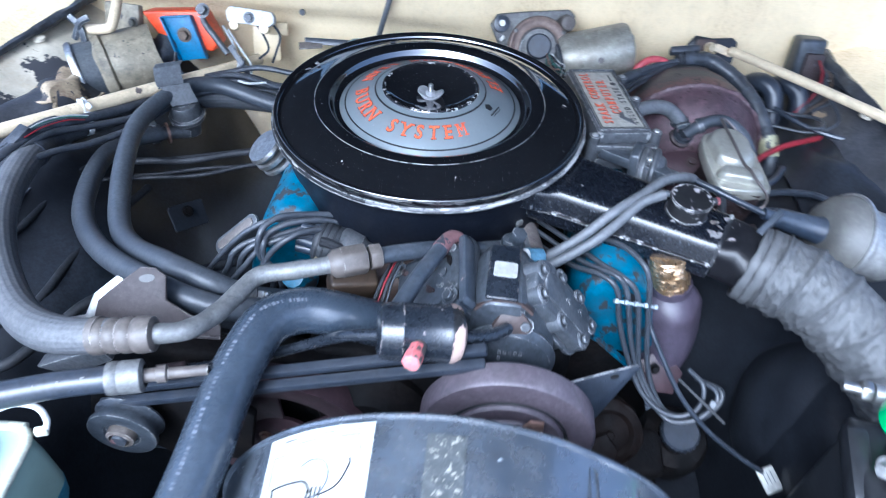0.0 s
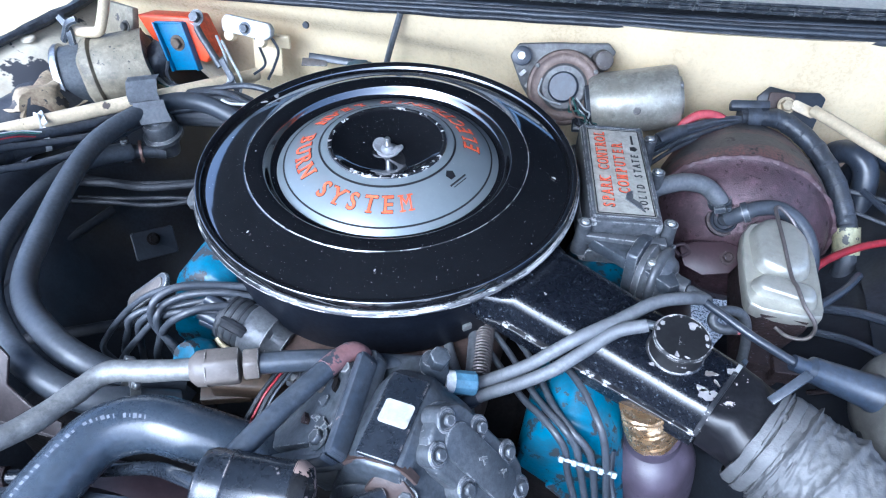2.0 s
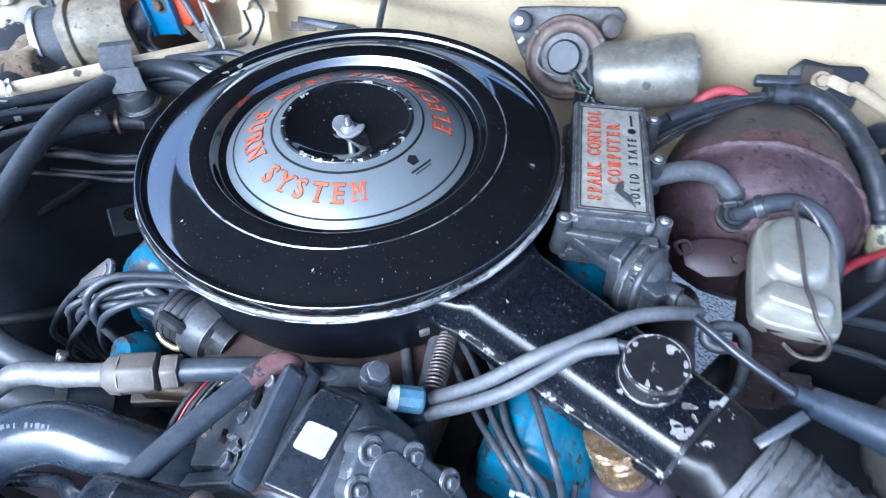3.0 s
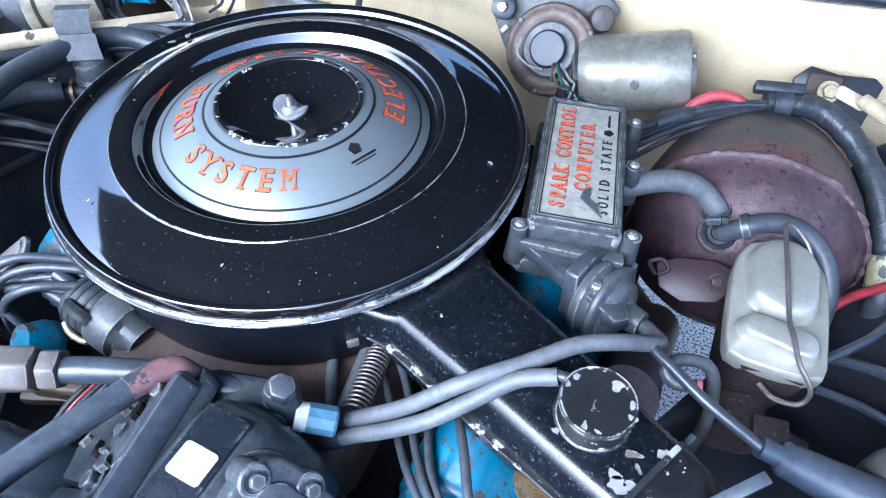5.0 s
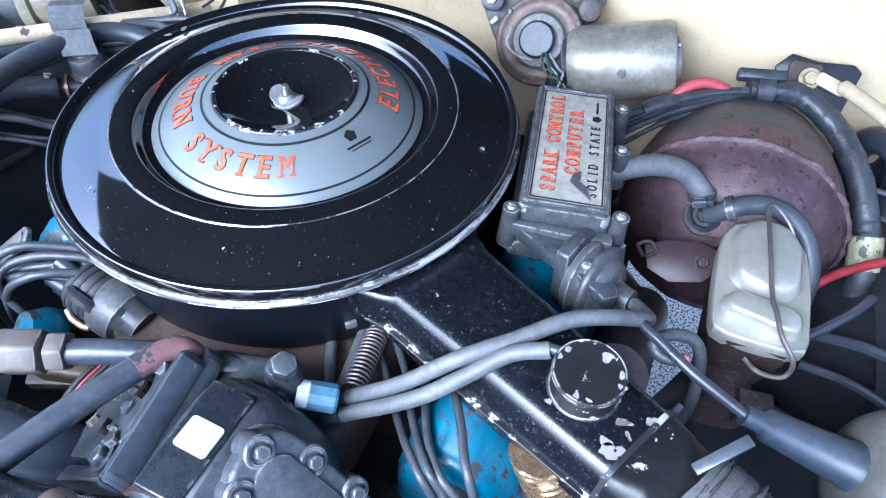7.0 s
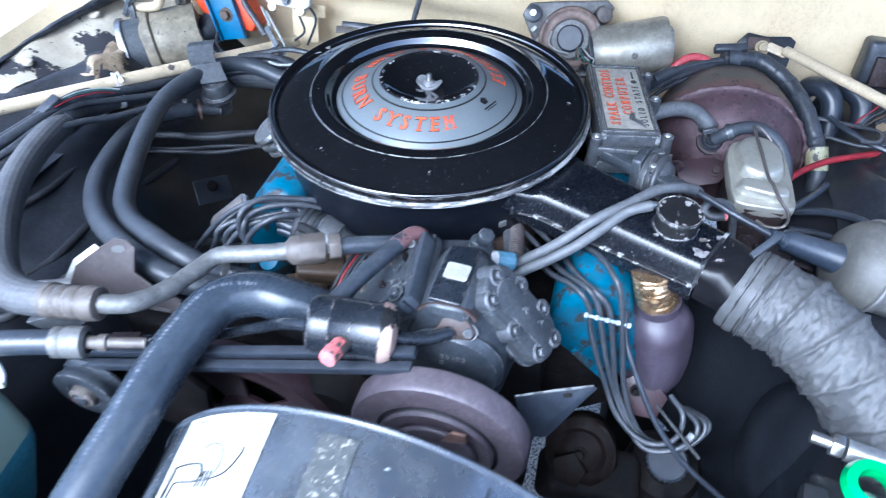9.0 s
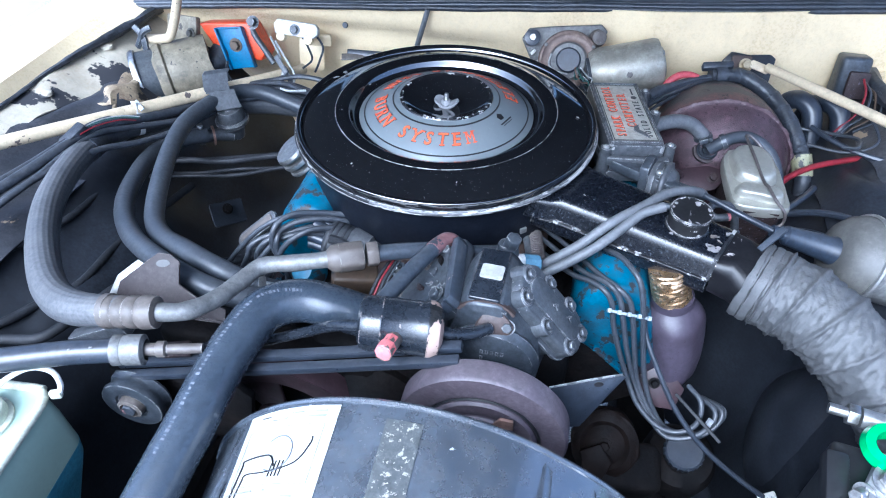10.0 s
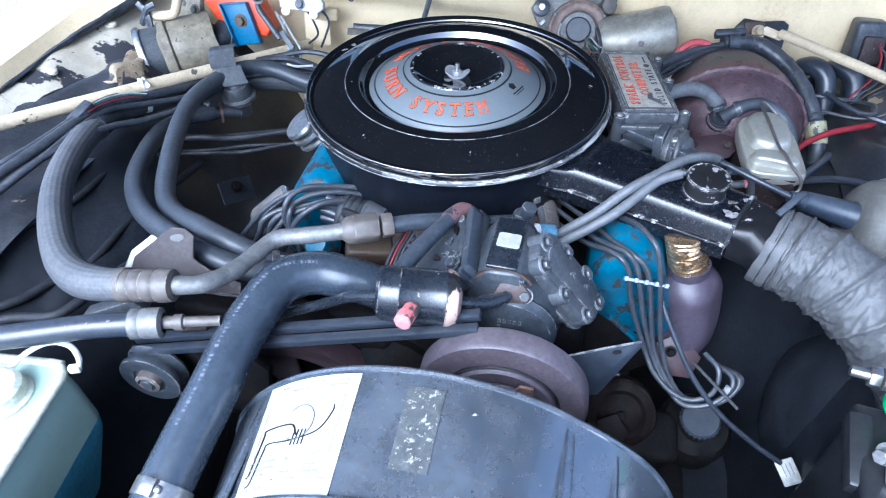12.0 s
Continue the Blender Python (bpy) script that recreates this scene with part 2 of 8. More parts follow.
RED_PRIMER = surface("red_primer_on_black", (0.20, 0.10, 0.10), (0.15, 0.085, 0.085), 0.5, bump=0.15, chip=(0.035, 0.04, 0.05), chip_scale=30, chip_at=0.56)
SHROUD = surface("dusty_black_plastic", (0.036, 0.045, 0.060), (0.105, 0.122, 0.148), 0.22, blotch=5, grain=90, bump=0.02, dust=0.18, coat=0.6, spec=0.8, ior=1.9, chip=(0.38, 0.40, 0.43), chip_scale=46, chip_at=0.71)
PAPER = surface("paper_decal", (0.56, 0.56, 0.525), (0.44, 0.44, 0.40), 0.55, bump=0.03)
TORN_PAPER = surface("torn_decal", (0.080, 0.085, 0.085), (0.040, 0.046, 0.050), 0.55, blotch=60, chip=(0.30, 0.29, 0.245), chip_scale=150, chip_at=0.575, mottle=0.9)
STAY_BROWN = surface("tan_stay_paint", (0.046, 0.036, 0.036), (0.030, 0.024, 0.024), 0.55, bump=0.15, edge=(0.20, 0.18, 0.17), edge_at=0.48, grime=0.6, spec=0.3)
# oily rust darkened almost to black, the pump's shade put into its colour
SHADED_RUST = surface("oily_rust_with_shade", (0.008, 0.005, 0.004), (0.004, 0.0035, 0.0035), 0.6, blotch=40, bump=0.5, spec=0.1)
BATTERY_BLACK = surface("black_polypropylene", (0.011, 0.012, 0.014), (0.020, 0.021, 0.024), 0.32, blotch=9, bump=0.04, dust=0.05)
DIRTY_CREAM = surface("grimy_cream_panel", (0.24, 0.21, 0.145), (0.12, 0.105, 0.075), 0.55, blotch=14, bump=0.12, grime=0.8, mottle=0.5, chip=(0.05, 0.045, 0.04), chip_scale=24, chip_at=0.60)
RUST_BROWN = surface("brown_rust_plate", (0.085, 0.055, 0.042), (0.045, 0.032, 0.028), 0.6, blotch=40, bump=0.3)
CAP_GREY = surface("dusty_bakelite_cap", (0.022, 0.025, 0.030), (0.050, 0.054, 0.060), 0.5, blotch=55, bump=0.35, dust=0.08, grime=0.7)
CAST_GREY = surface("sandcast_alloy", (0.185, 0.182, 0.175), (0.115, 0.112, 0.106), 0.5, metal=0.3, blotch=45, bump=0.35, dust=0.12, grime=0.6)
MOTOR_CAN = surface("stained_tinned_steel", (0.42, 0.40, 0.335), (0.30, 0.275, 0.22), 0.42, metal=0.45, blotch=24, bump=0.06, grime=0.45, mottle=0.45)
RING_BROWN = surface("browned_copper_ring", (0.205, 0.150, 0.120), (0.12, 0.085, 0.07), 0.5, metal=0.3, blotch=40, bump=0.15)
OLIVE_GREY = surface("dusty_olive_housing", (0.070, 0.068, 0.058), (0.13, 0.118, 0.09), 0.55, blotch=16, bump=0.25, dust=0.15, grime=0.5)
MOTOR_DARK = surface("dusty_dark_motor_case", (0.055, 0.062, 0.070), (0.090, 0.096, 0.102), 0.45, blotch=14, bump=0.12, dust=0.15)
STICKER = surface("white_sticker", (0.40, 0.395, 0.37), (0.34, 0.335, 0.31), 0.5, bump=0.02)
LABEL = surface("aluminium_label", (0.42, 0.405, 0.355), (0.35, 0.34, 0.295), 0.38, metal=0.1, blotch=20, bump=0.02)
INK_ORANGE = surface("orange_ink", (0.80, 0.14, 0.05), (0.72, 0.11, 0.045), 0.45, bump=0.0)
INK_BLACK = surface("black_ink", (0.012, 0.012, 0.014), (0.02, 0.02, 0.02), 0.4, bump=0.0)
INK_PALE = surface("pale_ink", (0.17, 0.18, 0.21), (0.12, 0.13, 0.155), 0.5, bump=0.0)
ORANGE = surface("orange_plastic", (0.74, 0.085, 0.02), (0.66, 0.07, 0.02), 0.35, bump=0.04)
BLUE_STEEL = surface("blue_painted_steel", (0.022, 0.145, 0.29), (0.022, 0.11, 0.22), 0.40, bump=0.05)
CERAMIC = surface("white_ceramic", (0.74, 0.73, 0.70), (0.60, 0.57, 0.50), 0.55, bump=0.1)
BOTTLE = surface("translucent_green_plastic", (0.40, 0.51, 0.42), (0.34, 0.46, 0.39), 0.45, blotch=5, bump=0.02, mottle=0.08, grime=0.1, grain_dark=0.95)
FLUID = surface("blue_fluid_in_plastic", (0.10, 0.32, 0.45), (0.14, 0.38, 0.49), 0.4, blotch=6, bump=0.02, mottle=0.1, grime=0.1)
BOTTLE_RIB = surface("pale_plastic_rib", (0.62, 0.63, 0.50), (0.54, 0.56, 0.45), 0.45, bump=0.05)
GREEN = surface("green_plastic", (0.02, 0.36, 0.10), (0.02, 0.28, 0.08), 0.3, bump=0.03)
LEAD = surface("lead_grey_terminal", (0.42, 0.43, 0.44), (0.30, 0.31, 0.32), 0.45, metal=0.6, bump=0.2)
FOIL = surface("crumpled_gold_foil", (0.62, 0.40, 0.20), (0.70, 0.58, 0.42), 0.28, metal=0.9, blotch=60, bump=0.5)
DUCT = surface("grey_fabric_duct", (0.080, 0.081, 0.083), (0.058, 0.060, 0.063), 0.55, blotch=26, grain=260, bump=0.4, dust=0.15, mottle=0.25)
BROWN_BRASS = surface("brown_resin", (0.095, 0.066, 0.042), (0.06, 0.042, 0.03), 0.45, bump=0.1)
SERVO_GREY = surface("olive_grey_steel", (0.105, 0.102, 0.093), (0.075, 0.073, 0.067), 0.5, bump=0.1, dust=0.2)
BOOT = surface("blue_black_rubber_boot", (0.020, 0.027, 0.042), (0.032, 0.042, 0.062), 0.35, bump=0.06, dust=0.12)
ASPHALT = surface("pale_gravelly_asphalt", (0.105, 0.10, 0.092), (0.035, 0.035, 0.035), 0.85, blotch=150, grain=400, bump=0.6, chip=(0.46, 0.44, 0.40), chip_scale=170, chip_at=0.47, grime=0, mottle=0)
COPPER = surface("tarnished_copper", (0.32, 0.20, 0.15), (0.24, 0.16, 0.13), 0.4, metal=0.6, bump=0.1)
RED_CLOTH = surface("faded_red_insulation", (0.45, 0.07, 0.085), (0.34, 0.05, 0.06), 0.5, bump=0.05)
LEDGE_DIRTY = surface("rust_stained_fender_steel", (0.040, 0.042, 0.050), (0.075, 0.075, 0.082), 0.42, blotch=10, bump=0.3, chip=(0.33, 0.25, 0.16), chip_scale=14, chip_at=0.66, grime=0.6)
BRASS = surface("dull_brass_plate", (0.46, 0.38, 0.24), (0.36, 0.30, 0.19), 0.4, metal=0.7, bump=0.1)
HEAD_ALLOY = surface("sooty_cast_alloy", (0.070, 0.077, 0.088), (0.110, 0.117, 0.128), 0.42, metal=0.25, blotch=30, bump=0.3, dust=0.12, edge=(0.30, 0.30, 0.31), edge_at=0.47, grime=0.4)
PRIMER_GREY = surface("bare_primer_grey", (0.29, 0.275, 0.27), (0.21, 0.19, 0.19), 0.55, bump=0.1)
SEAM_RUST = surface("crusty_seam_rust", (0.085, 0.050, 0.055), (0.15, 0.12, 0.125), 0.55, blotch=70, bump=0.6, spread=(0.55, 0.62))
STEEL_AGED = surface("aged_spring_steel", (0.22, 0.195, 0.185), (0.13, 0.11, 0.10), 0.42, metal=0.6, bump=0.1)
DISH_EDGE = surface("chipped_dish_enamel", (0.012, 0.012, 0.014), (0.03, 0.03, 0.03), 0.2, bump=0.06, chip=(0.50, 0.49, 0.48), chip_scale=70, chip_at=0.57, coat=0.4, mottle=0.2)
STAINED_CREAM = surface("rust_stained_cream", (0.42, 0.34, 0.22), (0.16, 0.11, 0.075), 0.55, blotch=18, bump=0.3, chip=(0.05, 0.045, 0.045), chip_scale=30, chip_at=0.56, spread=(0.42, 0.6), grime=0.6)
HOSE_GLOSS = surface("glossy_blue_black_rubber", (0.027, 0.036, 0.051), (0.050, 0.063, 0.084), 0.27, blotch=7, bump=0.03, dust=0.05, coat=0.4, grime=0.15, mottle=0.25)
COMB_GREY = surface("grey_plastic_comb", (0.27, 0.31, 0.34), (0.19, 0.22, 0.25), 0.5, bump=0.05)
CABLE = surface("matt_black_cable", (0.016, 0.017, 0.020), (0.032, 0.034, 0.040), 0.6, bump=0.1, spec=0.3)
CANISTER = surface("satin_blue_black_enamel", (0.013, 0.016, 0.022), (0.03, 0.034, 0.042), 0.26, blotch=20, bump=0.08, chip=(0.22, 0.19, 0.18), chip_scale=75, chip_at=0.68, coat=0.2, edge=(0.3, 0.26, 0.24), edge_at=0.5)
LUG_BROWN = surface("rusty_lug_brown", (0.055, 0.036, 0.030), (0.030, 0.024, 0.023), 0.55, blotch=40, bump=0.3)
STOVE = surface("dark_purple_scale", (0.056, 0.046, 0.066), (0.040, 0.030, 0.042), 0.46, metal=0.0, blotch=22, bump=0.15, chip=(0.022, 0.014, 0.018), chip_scale=230, chip_at=0.66, mottle=0.4)
HEATER_RUBBER = surface("satin_blue_black_rubber", (0.036, 0.042, 0.053), (0.062, 0.070, 0.084), 0.42, blotch=8, bump=0.04, dust=0.12, grime=0.2, mottle=0.3)
YELLOW_SLEEVE = surface("yellowed_paper_sleeve", (0.34, 0.33, 0.20), (0.22, 0.17, 0.09), 0.55, blotch=40, bump=0.1, chip=(0.05, 0.05, 0.05), chip_scale=90, chip_at=0.56)
TAN_CHIPPED = surface("black_paint_flaked_to_tan", (0.014, 0.014, 0.016), (0.03, 0.03, 0.03), 0.25, bump=0.06, chip=(0.40, 0.29, 0.24), chip_scale=38, chip_at=0.50)
COLLAR_BLACK = surface("flaked_black_collar_paint", (0.008, 0.008, 0.010), (0.016, 0.016, 0.018), 0.36, bump=0.06, chip=(0.34, 0.31, 0.30), chip_scale=34, chip_at=0.60, spec=0.3)
INK_FAINT = surface("faint_grey_print", (0.36, 0.36, 0.35), (0.28, 0.28, 0.28), 0.55, bump=0.0, mottle=0.2)
GLASS = bpy.data.materials.new("windscreen_glass")
GLASS.use_nodes = True
_g = GLASS.node_tree.nodes["Principled BSDF"]
_g.inputs["Base Color"].default_value, _g.inputs["Roughness"].default_value = (0.75, 0.82, 0.82, 1), 0.02
_g.inputs["Transmission Weight"].default_value = 1.0


# ---- builders ----
def V(*a):
    return Vector(a)


def fr(o, z, x=None):
    """A frame at o whose z axis lies along z and whose x axis lies as near as can be to x."""
    z = Vector(z).normalized()
    x = Vector(x) if x else (V(1, 0, 0) if abs(z.x) < 0.9 else V(0, 1, 0))
    y = z.cross(x).normalized()
    x = y.cross(z)
    m = Matrix((x, y, z)).transposed().to_4x4()
    m.translation = Vector(o)
    return m


def lathe(profile, m, seg=40, sweep=None):
    """Turn (radius, height) pairs about the z axis of m."""
    bm = bmesh.new()
    rings = []
    full = sweep is None
    n = seg if full else seg + 1
    for r, h in profile:
        if r < 1e-6:
            rings.append([bm.verts.new(m @ V(0, 0, h))])
        else:
            ang = [(2 * math.pi * i / seg) if full else radians(sweep[0] + (sweep[1] - sweep[0]) * i / seg) for i in range(n)]
            rings.append([bm.verts.new(m @ V(r * math.cos(a), r * math.sin(a), h)) for a in ang])
    for a, b in zip(rings, rings[1:]):
        for i in range(seg):
            j = (i + 1) % n
            if len(a) == 1 and len(b) == 1:
                continue
            if len(a) == 1:
                bm.faces.new((a[0], b[j], b[i]))
            elif len(b) == 1:
                bm.faces.new((a[i], a[j], b[0]))
            else:
                bm.faces.new((a[i], a[j], b[j], b[i]))
    bmesh.ops.recalc_face_normals(bm, faces=bm.faces)
    return bm


def spline(pts, sub=8):
    """A smooth line through the points."""
    p = [Vector(q) for q in pts]
    p = [2 * p[0] - p[1]] + p + [2 * p[-1] - p[-2]]
    out = []
    for i in range(1, len(p) - 2):
        a, b, c, d = p[i - 1], p[i], p[i + 1], p[i + 2]
        for k in range(sub):
            t = k / sub
            out.append(0.5 * ((2 * b) + (c - a) * t + (2 * a - 5 * b + 4 * c - d) * t * t + (3 * b - a - 3 * c + d) * t ** 3))
    out.append(p[-2])
    return out


def tube(pts, r, seg=10, sub=8, smooth=True, shape=None):
    """A round tube along a smooth line; shape(s, angle) may vary the radius (s runs from 0 to 1)."""
    line = spline(pts, sub) if smooth else [Vector(p) for p in pts]
    bm = bmesh.new()
    n = len(line)
    side = None
    rings = []
    for i, p in enumerate(line):
        d = (line[min(i + 1, n - 1)] - line[max(i - 1, 0)]).normalized()
        if side is None:
            side = d.orthogonal().normalized()
        side = (side - d * side.dot(d)).normalized()
        up = d.cross(side)
        s = i / (n - 1)
        ring = []
        for j in range(seg):
            a = 2 * math.pi * j / seg
            rr = (r(s) if callable(r) else r) * (shape(s, a) if shape else 1.0)
            ring.append(bm.verts.new(p + (side * math.cos(a) + up * math.sin(a)) * rr))
        rings.append(ring)
    for a, b in zip(rings, rings[1:]):
        for j in range(seg):
            k = (j + 1) % seg
            bm.faces.new((a[j], a[k], b[k], b[j]))
    bm.faces.new(rings[0][::-1])
    bm.faces.new(rings[-1])
    return bm


def box(m, sx, sy, sz, bevel=0.002, seg=2):
    """A block with rounded edges, centred on the frame m."""
    bm = bmesh.new()
    bmesh.ops.create_cube(bm, size=1.0)
    bmesh.ops.scale(bm, vec=(sx, sy, sz), verts=bm.verts)
    if bevel:
        bmesh.ops.bevel(bm, geom=list(bm.edges), offset=bevel, segments=seg, affect="EDGES", profile=0.5)
    bmesh.ops.transform(bm, matrix=m, verts=bm.verts)
    return bm


def prism(poly, h, m, bevel=0.001, seg=2):
    """A flat outline in the xy plane of m, raised by h along z, with rounded edges."""
    bm = bmesh.new()
    lo = [bm.verts.new((x, y, 0)) for x, y in poly]
    hi = [bm.verts.new((x, y, h)) for x, y in poly]
    n = len(poly)
    bm.faces.new(lo[::-1])
    bm.faces.new(hi)
    for i in range(n):
        j = (i + 1) % n
        bm.faces.new((lo[i], lo[j], hi[j], hi[i]))
    bmesh.ops.recalc_face_normals(bm, faces=bm.faces)
    if bevel:
        bmesh.ops.bevel(bm, geom=list(bm.edges), offset=bevel, segments=seg, affect="EDGES", profile=0.5)
    bmesh.ops.transform(bm, matrix=m, verts=bm.verts)
    return bm


def round_rect(w, h, r, n=6):
    """The outline of a rectangle with round corners."""
    out = []
    for cx, cy, a0 in ((w / 2 - r, h / 2 - r, 0), (-w / 2 + r, h / 2 - r, 90), (-w / 2 + r, -h / 2 + r, 180), (w / 2 - r, -h / 2 + r, 270)):
        for i in range(n + 1):
            a = radians(a0 + 90 * i / n)
            out.append((cx + r * math.cos(a), cy + r * math.sin(a)))
    return out


def loft(sections, caps=True):
    """Skin from outline to outline; each section is (frame, list of xy)."""
    bm = bmesh.new()
    rings = [[bm.verts.new(m @ V(x, y, 0)) for x, y in poly] for m, poly in sections]
    for a, b in zip(rings, rings[1:]):
        n = len(a)
        for i in range(n):
            j = (i + 1) % n
            bm.faces.new((a[i], a[j], b[j], b[i]))
    if caps:
        bm.faces.new(rings[0][::-1])
        bm.faces.new(rings[-1])
    bmesh.ops.recalc_face_normals(bm, faces=bm.faces)
    return bm


def join(*bms):
    """Several pieces as one."""
    out = bmesh.new()
    for b in bms:
        me = bpy.data.meshes.new("tmp")
        b.to_mesh(me)
        b.free()
        out.from_mesh(me)
        bpy.data.meshes.remove(me)
    return out


def bolt(o, z, r=0.006, h=0.005, washer=True):
    """A hexagon head on a washer."""
    m = fr(o, z)
    hexa = [(r * math.cos(radians(60 * i)), r * math.sin(radians(60 * i))) for i in range(6)]
    bms = [prism(hexa, h, m @ Matrix.Translation((0, 0, 0.001)), 0.0008, 1)]
    if washer:
        bms.append(lathe([(0, 0), (r * 1.45, 0), (r * 1.45, 0.0012), (0, 0.0012)], m, 20))
    return join(*bms)


def screw(o, z, r=0.004):
    """A domed cross-head screw."""
    m = fr(o, z)
    return join(lathe([(r, -0.002), (r, 0.001), (r * 0.75, 0.0024), (0, 0.003)], m, 16),
                box(m @ Matrix.Translation((0, 0, 0.003)), r * 1.1, r * 0.25, 0.0006, 0), box(m @ Matrix.Translation((0, 0, 0.003)), r * 0.25, r * 1.1, 0.0006, 0))


def clamp(o, d, r, w=0.010):
    """A worm-drive hose clip round a hose of radius r along d."""
    m = fr(o, d)
    return join(lathe([(r, -w / 2), (r + 0.0012, -w / 2), (r + 0.0012, w / 2), (r, w / 2)], m, 28),
                box(m @ Matrix.Translation((0, r + 0.004, 0)), 0.013, 0.007, w, 0.001), box(m @ Matrix.Translation((0.010, r + 0.004, 0)), 0.006, 0.007, 0.007, 0.002))


def writing(text, size, m, deep=0.0003, align="CENTER", shear=0.0, width=1.0, bold=0.0):
    """Raised letters in the xy plane of m."""
    cu = bpy.data.curves.new("tmp", "FONT")
    cu.body, cu.size, cu.align_x, cu.align_y, cu.extrude, cu.shear = text, size, align, "CENTER", deep, shear
    cu.resolution_u, cu.offset = 3, bold
    ob = bpy.data.objects.new("tmp", cu)
    scene.collection.objects.link(ob)
    bpy.context.view_layer.update()
    me = bpy.data.meshes.new_from_object(ob.evaluated_get(bpy.context.evaluated_depsgraph_get()))
    bm = bmesh.new()
    bm.from_mesh(me)
    bmesh.ops.transform(bm, matrix=m @ Matrix.Diagonal((width, 1, 1, 1)), verts=bm.verts)
    bpy.data.objects.remove(ob)
    bpy.data.curves.remove(cu)
    bpy.data.meshes.remove(me)
    return bm


def rough_up(bm, amount, scale):
    """Uneven surface: push the points in and out by noise."""
    bm.normal_update()
    for v in bm.verts:
        v.co += v.normal * amount * noise.noise(v.co * scale)
    return bm


def as_mesh(name, bm, material, sharp=38):
    me = bpy.data.meshes.new(name)
    bm.normal_update()
    bm.to_mesh(me)
    bm.free()
    me.materials.append(material)
    me.shade_smooth()
    me.set_sharp_from_angle(angle=radians(sharp))
    return me


def thing(name, at, label, category, group="", kind=""):
    """A thing made of parts: an empty at its base."""
    ob = new(name)
    ob.empty_display_size = 0.02
    ob.location = at
    return tagged(ob, label, category, group, kind)


def part(name, bm, material, parent, label="", sharp=38):
    """One mesh under a thing or a part."""
    ob = new(name, as_mesh(name, bm, material, sharp))
    ob.parent = parent
    if parent.type == "EMPTY":
        ob.matrix_parent_inverse = Matrix.Translation(-parent.location)
    return tagged(ob, label)


def single(name, bm, material, label, category, group="", kind="", sharp=38):
    """A thing that is one mesh."""
    return tagged(new(name, as_mesh(name, bm, material, sharp)), label, category, group, kind)

# ---- the bay ----
def sheet(fn, us, vs, thick=0.003):
    """A bent sheet: fn(u, v) gives its points; it gets a thickness."""
    bm = bmesh.new()
    g = [[bm.verts.new(fn(u, v)) for v in vs] for u in us]
    for i in range(len(us) - 1):
        for j in range(len(vs) - 1):
            bm.faces.new((g[i][j], g[i + 1][j], g[i + 1][j + 1], g[i][j + 1]))
    bmesh.ops.recalc_face_normals(bm, faces=bm.faces)
    bmesh.ops.solidify(bm, geom=list(bm.faces), thickness=thick)
    return bm


def steps(a, b, n):
    return [a + (b - a) * i / n for i in range(n + 1)]


def along(table, x):
    """Straight-line reading of a table of (x, value)."""
    if x <= table[0][0]:
        return table[0][1]
    for (x0, v0), (x1, v1) in zip(table, table[1:]):
        if x <= x1:
            return v0 + (v1 - v0) * (x - x0) / (x1 - x0)
    return table[-1][1]


def soft(a, b, x):
    t = min(1.0, max(0.0, (x - a) / (b - a)))
    return t * t * (3 - 2 * t)


def ground():
    bm = bmesh.new()
    bmesh.ops.create_grid(bm, x_segments=40, y_segments=40, size=400)
    return single("ground", bm, ASPHALT, "pale grey gravelly asphalt under the car", "ground", kind="structure")


def cowl_top(x):
    return 0.947 + 0.075 * x


def firewall():
    def skin(x, v):
        z = 0.48 + (cowl_top(x) - 0.48) * v
        y = 0.372 + 0.03 * x
        y += 0.022 * soft(0.90, 0.86, z + 0.02 * x) * soft(0.12, -0.05, x)
        y += 0.030 * soft(0.80, 0.66, z)
        y -= 0.012 * soft(0.16, 0.34, x) * soft(0.62, 0.45, x) * soft(0.8, 0.9, z)
        y += 0.010 * noise.noise(V(x * 4, z * 7, 0.3))
        return V(x, y, z)
    return single("wall_firewall", sheet(skin, steps(-0.80, 0.86, 90), steps(0, 1, 36), 0.004), CREAM, "cream painted steel firewall with shallow dents and a few rust spots", "firewall", kind="structure")


